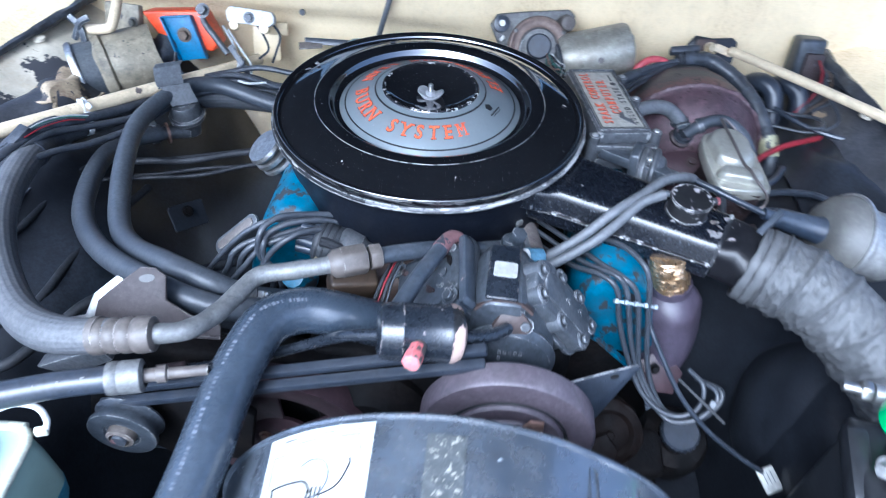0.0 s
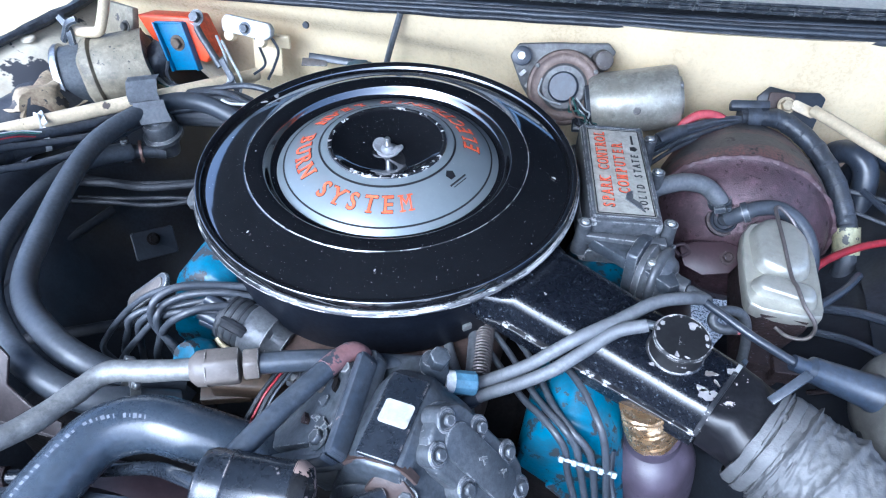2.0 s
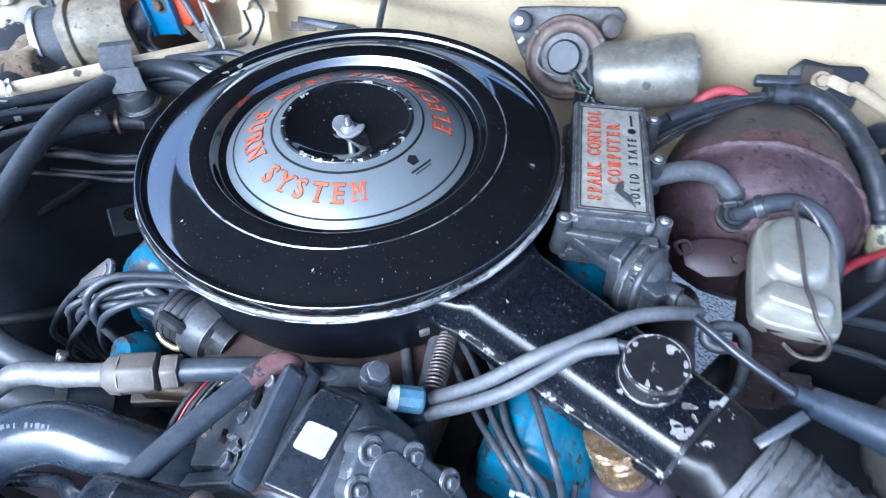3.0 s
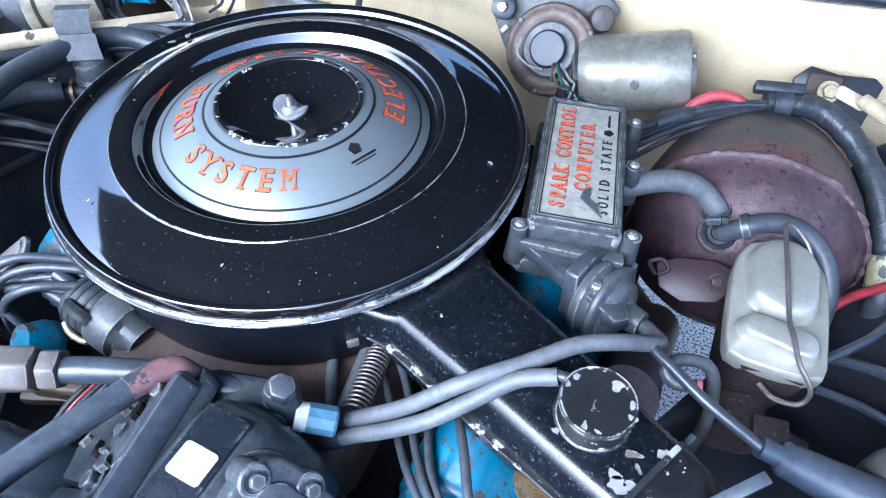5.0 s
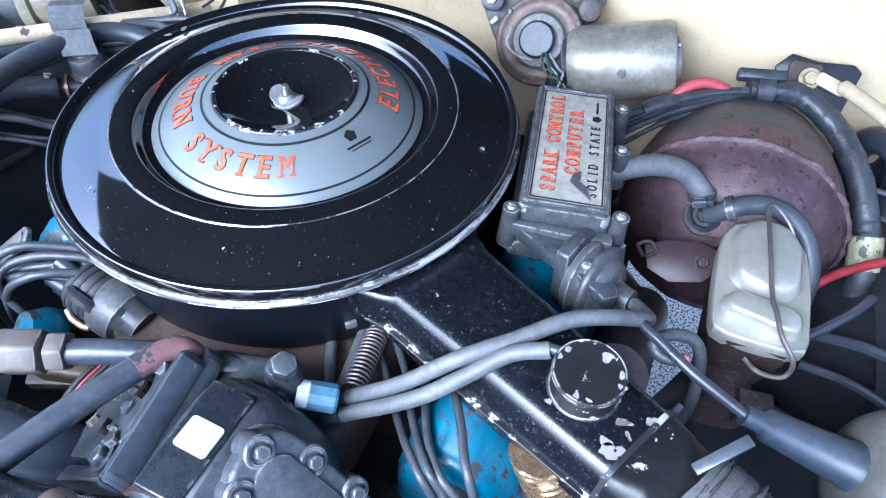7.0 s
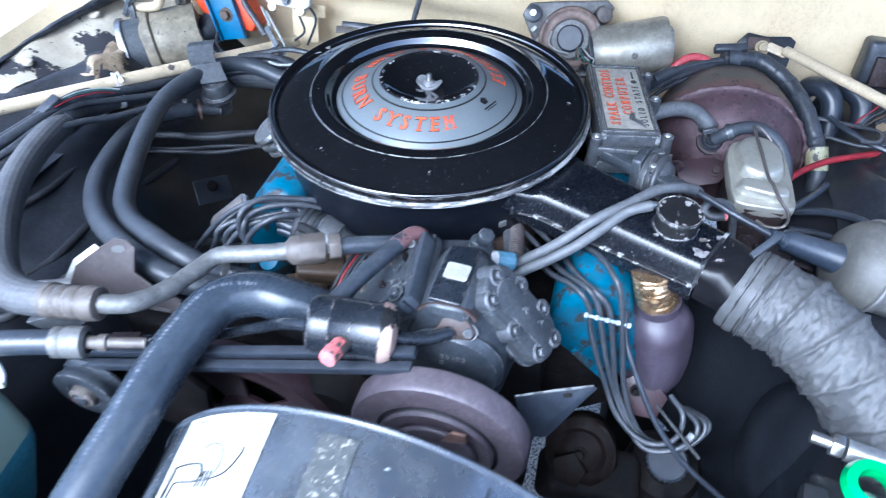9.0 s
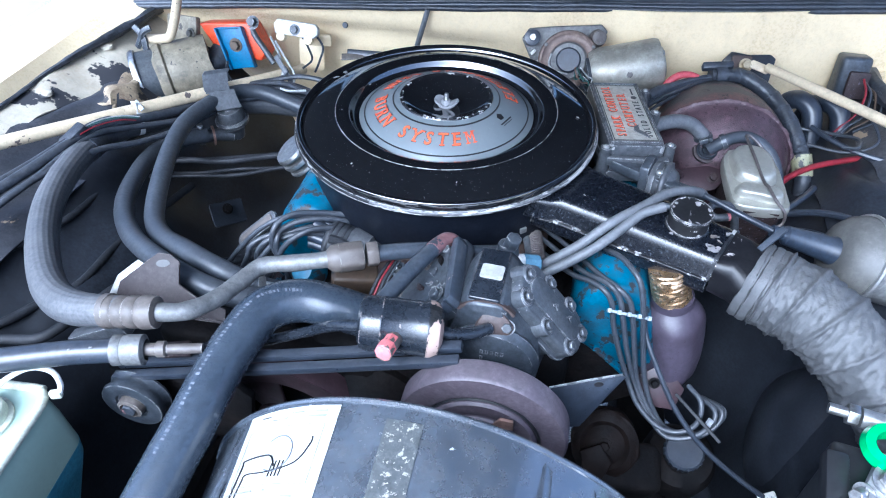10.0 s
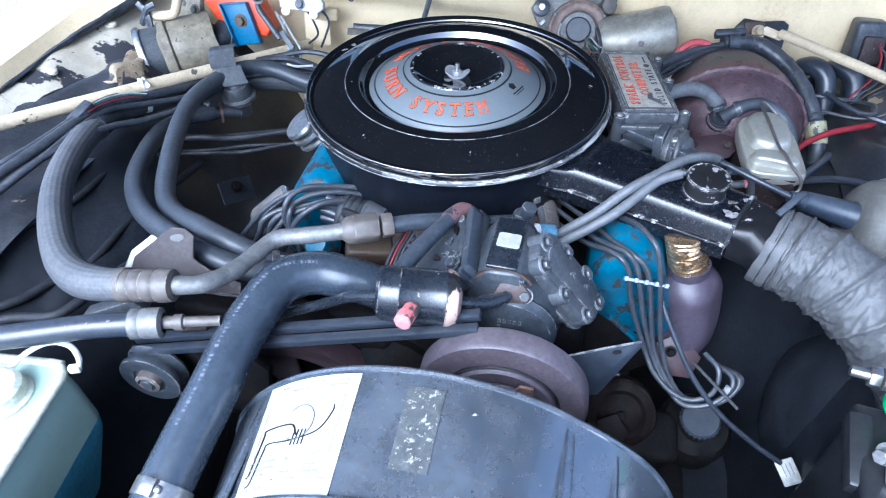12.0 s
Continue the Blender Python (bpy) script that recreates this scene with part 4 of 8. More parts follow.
    part("printed_badge", prism(penta, 0.0003, mk, 0), INK_BLACK, lid, "small dark five-sided badge")
    for w, d in ((0.026, -0.0100), (0.021, -0.0134)):
        part("printed_bar", box(mk @ pose(0.002, d, 0.0002), w, 0.0020 if w > 0.025 else 0.0010, 0.0003, 0), INK_BLACK, lid)
    for k, (x, y, z, sz) in enumerate(((-0.131, 0.046, 0.9470, 0.007), (-0.176, 0.072, 0.9482, 0.008), (-0.186, 0.058, 0.9462, 0.006), (0.186, 0.020, 0.9472, 0.004), (-0.02, 0.178, 0.9490, 0.003), (0.05, -0.172, 0.9512, 0.002), (-0.09, -0.160, 0.9495, 0.0018))):
        part("paint_flake", flake((x, y, z + 0.0006), (x * 1.4, y * 1.4, 1), sz, 40 + k), PRIMER_GREY, lid)
    for k in range(9):
        a = radians(200 + 17 * k + 6 * math.sin(5 * k))
        part("paint_flake", flake((0.0640 * math.cos(a), 0.0640 * math.sin(a), 0.9720), (0.2 * math.cos(a), 0.2 * math.sin(a), 1), 0.0022 + 0.0016 * (k % 3 == 0), 60 + k), PRIMER_GREY, lid)
    nut = part("wing_nut", lathe([(0, 0.9555), (0.0128, 0.9558), (0.0132, 0.9572), (0.0105, 0.9590), (0.0072, 0.9612), (0.0052, 0.9640), (0, 0.9645)], up, 40), WING_GREY, t, "pale grey wing nut")

    def wings(a, v):
        c2 = math.cos(radians(a)) ** 2
        r = 0.004 + v * (0.0070 + 0.0065 * c2)
        lift = 0.0052 * c2 * v ** 1.5 - 0.0020 * (1 - c2) * v + 0.0012 * math.sin(radians(3 * a + 40)) * v
        return V(r * math.cos(radians(a - 12)), r * math.sin(radians(a - 12)), 0.9604 + lift)
    part("wing", sheet(wings, steps(0, 360, 48), steps(0, 1, 6), 0.0022), WING_GREY, nut, sharp=60)
    part("stud", lathe([(0, 0.955), (0.0034, 0.955), (0.0034, 0.972), (0.0026, 0.974), (0, 0.974)], up, 16), STEEL, nut)
    part("drum", lathe([(0, 0.842), (0.1935, 0.842), (0.1962, 0.8432), (0.1972, 0.846), (0.2005, 0.90), (0.2035, 0.924), (0.206, 0.928)], up, 120), DRUM_BLACK, t, "satin black drum")
    for a, z in ((-47, 0.868),):
        part("clip", box(pose(0.200 * math.cos(radians(a)), 0.200 * math.sin(radians(a)), z, 0, 0, a), 0.004, 0.010, 0.008, 0.001), ZINC, t)

    # intake snout: a pressed upper half with a spread root, a seam flange and a plain lower half
    d = V(0.905, -0.425, 0).normalized()
    n = V(0.425, 0.905, 0).normalized()

    def section(p, w, h, r):
        z = V(0, 0, 1)
        m = Matrix((n, z, n.cross(z))).transposed().to_4x4()
        m.translation = p
        return (m, round_rect(w, h, r))

    def arch(p, foot, top, h, r):
        """Upper half: a flat roof with rounded shoulders over a wider foot."""
        m = section(p, 1, 1, 0.1)[0]
        ring = [(foot / 2, 0.0), (foot / 2 - 0.001, 0.003)]
        for sx in (1, -1):
            arc = [(sx * (top / 2 - r + r * math.cos(radians(a))), h - r + r * math.sin(radians(a))) for a in (10, 25, 40, 55, 70, 90)]
            ring += arc if sx > 0 else arc[::-1]
        return (m, ring + [(-foot / 2 + 0.001, 0.003), (-foot / 2, 0.0)])
    s0, s1 = V(0.186, -0.0975, 0.897), V(0.3765, -0.1845, 0.900)
    sn = part("snout", loft([arch(s0 - d * 0.040, 0.142, 0.134, 0.030, 0.006), arch(s0 - d * 0.010, 0.132, 0.122, 0.026, 0.007), arch(s0 + d * 0.002, 0.120, 0.107, 0.024, 0.009), arch(s0 + d * 0.008, 0.116, 0.101, 0.0262, 0.011), arch(s0 + d * 0.014, 0.105, 0.096, 0.0290, 0.016),
                             arch(s0.lerp(s1, 0.5), 0.096, 0.087, 0.0295, 0.017), arch(s0.lerp(s1, 0.62), 0.093, 0.084, 0.0285, 0.017), arch(s0.lerp(s1, 0.9), 0.086, 0.077, 0.0270, 0.016), arch(s1, 0.083, 0.074, 0.0270, 0.016)]), SNORKEL_BLACK, t, "gloss black intake snout with scuffs", 50)
    part("lower_half", loft([section(s0 - d * 0.03 + V(0, 0, -0.013), 0.112, 0.030, 0.010), section(s0.lerp(s1, 0.5) + V(0, 0, -0.013), 0.098, 0.030, 0.010), section(s1 + V(0, 0, -0.013), 0.084, 0.030, 0.010)]), SNORKEL_BLACK, sn, "plain black underside")
    part("seam_flange", loft([section(s0 - d * 0.004 + V(0, 0, -0.001), 0.128, 0.003, 0.0012), section(s0 + d * 0.012 + V(0, 0, -0.001), 0.116, 0.003, 0.0012), section(s0.lerp(s1, 0.5) + V(0, 0, -0.001), 0.106, 0.003, 0.0012), section(s1 + V(0, 0, -0.001), 0.091, 0.003, 0.0012)]), RIM_BLACK, sn, "pale worn seam flange")
    part("root_bead", tube([s0 - d * 0.012 + n * (0.0655 * c) + V(0, 0, 0.001 + 0.0235 * (1 - abs(c) ** 7)) - d * 0.010 * (1 - c * c) for c in steps(-1, 1, 16)], 0.0021, 8, 3), SNORKEL_BLACK, sn, "raised bead round the root")
    part("end_band", loft([arch(s1 - d * 0.002 + V(0, 0, -0.001), 0.088, 0.078, 0.0292, 0.017), arch(s1 + d * 0.002 + V(0, 0, -0.001), 0.088, 0.078, 0.0292, 0.017)]), RIM_LESS, sn, "worn end band")
    part("end_tab", box(fr(s1 + n * 0.046 + V(0, 0, 0.006), d, n), 0.012, 0.010, 0.005, 0.001), PIPE_BLUE, sn)
    circ = lambda r: [(r * math.cos(radians(45 + 360 * i / 28)), r * math.sin(radians(45 + 360 * i / 28))) for i in range(28)]
    e = s1 + d * 0.052 + V(0, 0, -0.010)
    m1 = section(e, 1, 1, 0.1)[0]
    part("duct_collar", loft([section(s1 + d * 0.002 + V(0, 0, -0.002), 0.078, 0.050, 0.013), section(s1 + d * 0.020 + V(0, 0, -0.004), 0.079, 0.056, 0.020), (m1, circ(0.0445)), (m1 @ Matrix.Translation((0, 0, 0.0)), circ(0.0440))]), COLLAR_BLACK, sn, "chipped black duct collar", 50)
    # vacuum motor on the snout
    vm = fr((0.3318, -0.1620, 0.9205), (0.02, -0.03, 1)) @ Matrix.Diagonal((0.88, 0.88, 0.93, 1))
    mot = part("vacuum_motor", lathe([(0, 0), (0.0345, 0), (0.0345, 0.004), (0.0300, 0.0065), (0.0272, 0.009), (0.0268, 0.028)], vm, 48), CHIPPED_BLACK, t, "small round black vacuum motor with worn rim")
    part("motor_cap", lathe([(0.0268, 0.026), (0.0285, 0.027), (0.0290, 0.030), (0.0275, 0.0325), (0.0255, 0.0320), (0, 0.0315)], vm, 48), CHIPPED_BLACK, mot, "black cap with flaked paint round the edge")
    part("nipple", tube([(0.311, -0.152, 0.944), (0.298, -0.152, 0.943)], 0.004, 10, 2), DARK_ALLOY, mot)
    for k, (a, r, sz) in enumerate(((62, 0.019, 0.0060), (15, 0.024, 0.0052), (-8, 0.026, 0.0040), (-100, 0.024, 0.0050), (-75, 0.025, 0.0038), (150, 0.024, 0.0042), (172, 0.025, 0.0035), (95, 0.026, 0.0026))):
        part("paint_flake", flake(vm @ V(r * math.cos(radians(a)), r * math.sin(radians(a)), 0.0317), (0.02, -0.03, 1), sz, k), PRIMER_GREY, mot)
    spots = ((0.955, 0.022, 0.0085), (0.985, 0.016, 0.0075), (0.93, 0.018, 0.0055), (0.985, -0.016, 0.0060), (0.72, 0.024, 0.0035), (0.30, -0.020, 0.0024), (0.16, 0.020, 0.0022), (0.40, 0.016, 0.0018))
    for k, (f, side, sz) in enumerate(spots):
        q = s0.lerp(s1, f) - n * side
        part("paint_flake", flake((q.x, q.y, 0.9271 if f > 0.55 else 0.9266), (0, 0, 1), sz, 20 + k), PRIMER_GREY, sn)
    for k in range(26):
        f = 0.05 + 0.92 * random.Random(300 + k).random()
        q = s0.lerp(s1, f) - n * (0.0525 - 0.0115 * f)
        part("edge_chip", flake((q.x, q.y, 0.8979), (0, 0, 1), 0.0022 + 0.0030 * random.Random(400 + k).random(), 70 + k), PRIMER_GREY, sn)
    for k, (x, y, z, sz) in enumerate(((0.3625, -0.1770, 0.9268, 0.0070), (0.3680, -0.1850, 0.9262, 0.0045), (0.3655, -0.2050, 0.9225, 0.0050))):
        part("bare_patch", flake((x, y, z), (0.1, -0.05, 1), sz, 90 + k, 0.0012), BRACKET_BROWN, sn, "patch worn to primer")
    return t


def computer_box():
    """The electronic spark control box on the air cleaner's flank."""
    t = thing("spark_control_box", (0.2525, 0.0795, 0.882), "grey cast alloy spark control box with a lettered label", "engine computer")
    u = V(0.977, 0.212, 0)
    m = fr((0.2535, 0.0770, 0.9335), (0.015, 0.025, 1), u)
    body = part("box_body", join(prism(round_rect(0.078, 0.182, 0.006), 0.050, m @ Matrix.Translation((0, 0, -0.052)), 0.003), prism(round_rect(0.090, 0.200, 0.008), 0.018, m @ Matrix.Translation((0, 0, -0.056)), 0.003)), ALLOY, t)
    part("raised_frame", join(*[box(m @ pose(x, y, -0.0005), w, h, 0.004, 0.0012) for x, y, w, h in ((-0.0345, 0, 0.004, 0.172), (0.0345, 0, 0.004, 0.172), (0, 0.084, 0.072, 0.004), (0, -0.084, 0.072, 0.004))]), ALLOY, t)
    part("label_plate", prism(round_rect(0.0640, 0.1630, 0.003), 0.0012, m @ Matrix.Translation((0, 0, -0.0015)), 0), LABEL, t, "pale metal label")
    for x, y, w, h in ((-0.0305, 0, 0.0012, 0.158), (0.0305, 0, 0.0012, 0.158), (0, 0.079, 0.062, 0.0012), (0, -0.079, 0.062, 0.0012)):
        part("label_border", box(m @ pose(x, y, 0), w, h, 0.0004, 0), INK_BLACK, t)
    tm = lambda x, y: m @ pose(x, y, 0.0, 0, 0, 90)
    for word, x, y, size, ink, span in (("SPARK CONTROL", -0.0165, 0.002, 0.0180, INK_ORANGE, 0.146), ("COMPUTER", 0.003, 0.004, 0.0180, INK_ORANGE, 0.098), ("SOLID STATE", 0.0215, -0.020, 0.0125, INK_BLACK, 0.104)):
        for shade, lift, bold in (((INK_BLACK, 0.0, 0.0006), (INK_ORANGE, 0.0003, 0.0001)) if ink is INK_ORANGE else ((INK_BLACK, 0.0, 0.0002),)):
            part("label_text", join(*[serif_letter(ch, size, tm(x, y + span * ((i + 0.5) / len(word) - 0.5)) @ pose(0, 0, lift), 0.0003, 0.0, 0.72, bold) for i, ch in enumerate(word) if ch != " "]), shade, t)
    part("label_badge", prism([(0.005 * math.cos(radians(72 * i)), 0.005 * math.sin(radians(72 * i))) for i in range(5)], 0.0006, m @ pose(0.0215, 0.042, -0.0005), 0), INK_BLACK, t)
    part("label_bar", box(m @ pose(0.0215, 0.060, 0), 0.0022, 0.018, 0.0005, 0), INK_BLACK, t)
    part("label_scuff", prism([(0.001, -0.054), (0.005, -0.040), (0.012, -0.038), (0.010, -0.052), (0.018, -0.060), (0.021, -0.074), (0.014, -0.068)], 0.0006, m @ pose(0, 0, 0.0), 0), ALLOY, t, "scraped bare patch on the label")
    for x, y in ((0.0475, 0.072), (0.0475, 0.006), (0.0475, -0.084), (-0.044, -0.092)):
        part("lug", lathe([(0, -0.045), (0.010, -0.045), (0.0075, -0.012), (0.0075, -0.004), (0, -0.004)], m @ Matrix.Translation((x, y, 0)), 20), ALLOY, t)
        part("screw", screw(m @ V(x, y, -0.004), m.to_3x3() @ V(0, 0, 1), 0.0045), ZINC, t)
    # bracket wedge before the box and the vacuum advance capsule
    part("side_bracket", prism([(-0.038, -0.098), (0.046, -0.104), (0.046, -0.128), (0.052, -0.152), (0.040, -0.158), (0.014, -0.136)], 0.016, m @ Matrix.Translation((0, 0, -0.034)) @ pose(0, 0, 0, 2, 2, 0), 0.003), DARK_ALLOY, t, "grey wedge-shaped bracket")
    part("bracket_web", prism([(-0.044, -0.092), (0.044, -0.092), (0.044, -0.106), (-0.044, -0.100)], 0.014, m @ Matrix.Translation((0, 0, -0.030)), 0.003), ALLOY, t)
    part("under_casting", loft([(m @ Matrix.Translation((0.004, -0.030, -0.056)), round_rect(0.070, 0.120, 0.012)), (m @ Matrix.Translation((0.010, -0.040, -0.105)), round_rect(0.050, 0.090, 0.012))]), DARK_ALLOY, t, "dark casting below the box")
    part("screw", screw(m @ V(0.024, -0.132, -0.017), (0, 0, 1), 0.005), ZINC, t)
    av = fr((0.304, -0.034, 0.888), (0.93, -0.32, 0.10), (0, 0, 1))
    adv = part("vacuum_advance", lathe([(0, -0.004), (0.033, -0.004), (0.0345, -0.001), (0.0345, 0.003), (0.030, 0.006), (0.029, 0.009), (0.034, 0.011), (0.0355, 0.013), (0.0355, 0.0155), (0.034, 0.0175), (0.028, 0.0195), (0.024, 0.026), (0.021, 0.028), (0.013, 0.030), (0.0115, 0.034), (0.010, 0.045), (0, 0.045)], av, 48), ALLOY, t, "round grey vacuum advance capsule")
    part("capsule_bracket", prism([(-0.030, -0.026), (0.034, -0.022), (0.040, -0.004), (0.036, 0.020), (-0.006, 0.026), (-0.034, 0.018)], 0.013, av @ Matrix.Translation((0, 0, -0.018)), 0.003), DARK_ALLOY, adv, "flat guard behind the capsule")
    part("nipple", tube([av @ V(0, 0, 0.040), av @ V(0.001, 0, 0.052)], 0.0045, 10, 2), ALLOY, adv)
    part("capsule_ear", box(av @ pose(0.010, -0.034, 0.013), 0.016, 0.010, 0.004, 0.001), ALLOY, adv)
    return t


def flex_duct():
    line = [(0.414, -0.204, 0.890), (0.434, -0.213, 0.890), (0.472, -0.232, 0.885), (0.515, -0.262, 0.868), (0.557, -0.298, 0.838), (0.60, -0.345, 0.80), (0.63, -0.39, 0.75)]

    def shape(s, a):
        turns = 8.0
        ph = (s * turns + a / (2 * math.pi)) % 1.0
        ca, sa = math.cos(a), math.sin(a)
        crest = 0.060 * math.exp(-((ph - 0.5) / 0.06) ** 2)
        sag = -0.055 * math.sin(math.pi * ((ph + 0.5) % 1.0)) ** 0.7
        fold = (1 - abs(noise.noise(V(9 * s + 1.2 * a, 3.0 * ca + 4 * ph, 3.0 * sa)))) ** 5
        crease = (1 - abs(noise.noise(V(20 * s, 5 * ca + 3, 5 * sa - 6 * ph)))) ** 8
        return 1.0 + crest + sag + 0.060 * fold - 0.035 * crease + 0.03 * noise.noise(V(5 * s, 2 * ca, 2 * sa))
    t = thing("air_intake_duct", (0.5, -0.27, 0.80), "crumpled grey fabric flexible air duct with wire ribs", "air duct")
    part("hose", tube(line, lambda s: 0.0445 + 0.003 * soft(0, 0.15, s), 96, 36, shape=shape), DUCT, t, sharp=80)
    for off, r in ((-0.010, 0.0462), (0.000, 0.0478), (0.010, 0.0470)):
        part("folded_lip", rough_up(lathe([(0.043, -0.005), (r, -0.005), (r + 0.0012, -0.001), (r + 0.0004, 0.004), (r - 0.003, 0.006)], fr(V(0.422, -0.207, 0.890) + V(0.90, -0.42, -0.05) * off, (0.90, -0.42 + 0.06 * math.sin(60 * off), -0.10)), 64), 0.0022, 55), DUCT, t, "folded fabric lip")
    part("band_tail", box(fr((0.424, -0.180, 0.938), (-0.3, -0.3, 0.9), (0.66, 0.62, 0.34)), 0.040, 0.008, 0.004, 0.001), PIPE_BLUE, t, "bent metal clamp tongue")
    return t


# ---- brakes ----
def booster():
    t = thing("brake_booster", (0.42, 0.2, 0.69), "round brake booster, maroon rust over faded black steel", "brake booster")
    m = fr((0.42, 0, 0.80), (0, 1, 0))
    part("front_shell", rough_up(lathe([(0, 0.098), (0.052, 0.098), (0.060, 0.104), (0.070, 0.112), (0.090, 0.124), (0.104, 0.140), (0.111, 0.158), (0.113, 0.168), (0.117, 0.171)], m, 90), 0.0012, 60), RUST_BOOSTER, t, sharp=60)
    seam = [(0.1165, 0.1695), (0.1195, 0.1705), (0.1208, 0.1725), (0.1195, 0.1755), (0.1160, 0.1765)]
    part("crimped_seam", rough_up(rough_up(lathe(seam, m, 260), 0.0034, 60), 0.0022, 170), SEAM_RUST, t, "ragged crimped seam", 60)
    part("rear_shell", lathe([(0.116, 0.176), (0.117, 0.19), (0.114, 0.215), (0.106, 0.250), (0.094, 0.285), (0.075, 0.310), (0.05, 0.330), (0.04, 0.372), (0, 0.372)], m, 90), BOOSTER_BLACK, t, "faded black rear half", 60)
    p = part("vacuum_port", join(lathe([(0, -0.016), (0.0165, -0.016), (0.0165, 0.003), (0.0145, 0.0045), (0.0125, 0.0035), (0.0115, 0.0005), (0.008, 0.0005), (0.007, 0.003), (0, 0.003)], fr((0.391, 0.112, 0.862), (0.0, -0.6, 0.8)), 28), tube([(0.391, 0.112, 0.868), (0.385, 0.121, 0.876), (0.376, 0.124, 0.882)], 0.008, 12)), APRON, t, "black check valve")
    part("grommet", lathe([(0.0165, 0.000), (0.0200, -0.001), (0.0205, -0.005), (0.0190, -0.008)], fr((0.391, 0.112, 0.862), (0.0, -0.6, 0.8)), 28), RUST_DARK, p)
    br = thing("brake_line_bracket", (0.345, 0.06, 0.83), "maroon painted flat bracket with an eye hole", "bracket")
    ring = [(0.0, 0.0), (0.018, 0.010), (0.050, 0.016), (0.066, 0.012), (0.072, -0.006), (0.060, -0.022), (0.030, -0.030), (0.008, -0.022)]
    mb = fr((0.345, 0.068, 0.842), (0.0, -0.50, 0.86), (1, 0.05, 0.0))
    part("plate", prism(ring, 0.003, mb, 0.001), MAROON_BRACKET, br)
    part("rolled_eye", tube([mb @ V(x, y, 0.003) for x, y in ((0.002, -0.012), (-0.006, -0.002), (0.004, 0.004), (0.012, -0.004), (0.004, -0.012))], 0.0024, 8, 6), MAROON_BRACKET, br)
    part("bolt", bolt(mb @ V(0.056, -0.004, 0.003), mb.to_3x3() @ V(0, 0, 1), 0.006), RUST_DARK, br)
    return t


def master_cylinder():
    t = thing("master_cylinder", (0.445, 0.03, 0.79), "rusty brake master cylinder with a domed metal lid and bail wire", "master cylinder")
    m = fr((0.4505, 0.034, 0.866), (0.03, -0.05, 1), (0.997, 0.070, 0))
    part("reservoir", rough_up(loft([(m @ Matrix.Translation((0, 0, -0.075)), round_rect(0.056, 0.105, 0.014)), (m @ Matrix.Translation((0, 0, -0.03)), round_rect(0.066, 0.120, 0.014)), (m @ Matrix.Translation((0, 0, -0.003)), round_rect(0.070, 0.124, 0.014))]), 0.003, 90), RUST_DARK, t, "flaking rusty cast iron reservoir")
    part("bore", rough_up(lathe([(0, -0.09), (0.026, -0.09), (0.028, 0.0), (0.028, 0.07), (0, 0.07)], fr((0.448, 0.04, 0.785), (0, 1, 0.05)), 28), 0.002, 80), RUST_DARK, t)

    def lid_ring(k):
        """Outline of the lid: square in front, narrowed and rounded at the back."""
        out = []
        for x, y in ((0.040, -0.047), (0.037, -0.057), (0.026, -0.0615), (0.0, -0.0625), (-0.026, -0.0615), (-0.037, -0.057), (-0.040, -0.047), (-0.041, -0.010), (-0.0405, 0.030), (-0.037, 0.052), (-0.029, 0.067), (-0.014, 0.075), (0.0, 0.077), (0.014, 0.075), (0.029, 0.067), (0.037, 0.052), (0.0405, 0.030), (0.041, -0.010)):
            out.append((x * k, y * k))
        return out
    lid = part("lid", loft([(m @ Matrix.Translation((0, 0, z)), lid_ring(k)) for z, k in ((-0.012, 0.985), (-0.008, 1.0), (0.001, 1.0), (0.004, 0.99), (0.0052, 0.965), (0.0040, 0.93))]), GOLD_STEEL, t, "pale metal lid with a rolled edge", 50)

    def dome(ring, hi, base=0.0038):
        cx, cy = sum(x for x, _ in ring) / len(ring), sum(y for _, y in ring) / len(ring)
        smooth = [(p.x, p.y) for p in spline([(x, y, 0) for x, y in ring + ring[:1]], 5)[:-1]]
        return loft([(m @ Matrix.Translation((0, 0, base + hi * f)), [(cx + (x - cx) * k, cy + (y - cy) * k) for x, y in smooth]) for f, k in ((0, 1.0), (0.12, 0.985), (0.45, 0.93), (0.75, 0.88), (0.92, 0.80), (1.0, 0.62))])
    part("dome", dome([(-0.030, 0.018), (-0.027, -0.002), (-0.010, -0.014), (0.012, -0.014), (0.029, -0.002), (0.031, 0.020), (0.031, 0.048), (0.018, 0.069), (0.0, 0.0745), (-0.018, 0.069), (-0.031, 0.048)], 0.017), GOLD_STEEL, lid, "large rounded dome", 60)
    part("dome", dome([(-0.032, -0.022), (-0.024, -0.017), (0.0, -0.019), (0.024, -0.022), (0.032, -0.028), (0.034, -0.038), (0.029, -0.048), (0.016, -0.050), (-0.004, -0.046), (-0.026, -0.042), (-0.034, -0.032)], 0.013), GOLD_STEEL, lid, "small long dome", 60)
    part("bail_wire", tube([(0.474, 0.096, 0.872), (0.462, 0.108, 0.884), (0.446, 0.113, 0.895), (0.4395, 0.109, 0.8965), (0.4405, 0.098, 0.8955), (0.447, 0.057, 0.8925), (0.455, 0.012, 0.886), (0.459, -0.006, 0.8885), (0.467, -0.026, 0.883), (0.480, -0.036, 0.872), (0.4835, -0.038, 0.858), (0.4775, -0.041, 0.850), (0.462, -0.039, 0.846), (0.450, -0.030, 0.846)], 0.0022, 8), STEEL_AGED, t, "bent steel bail wire")
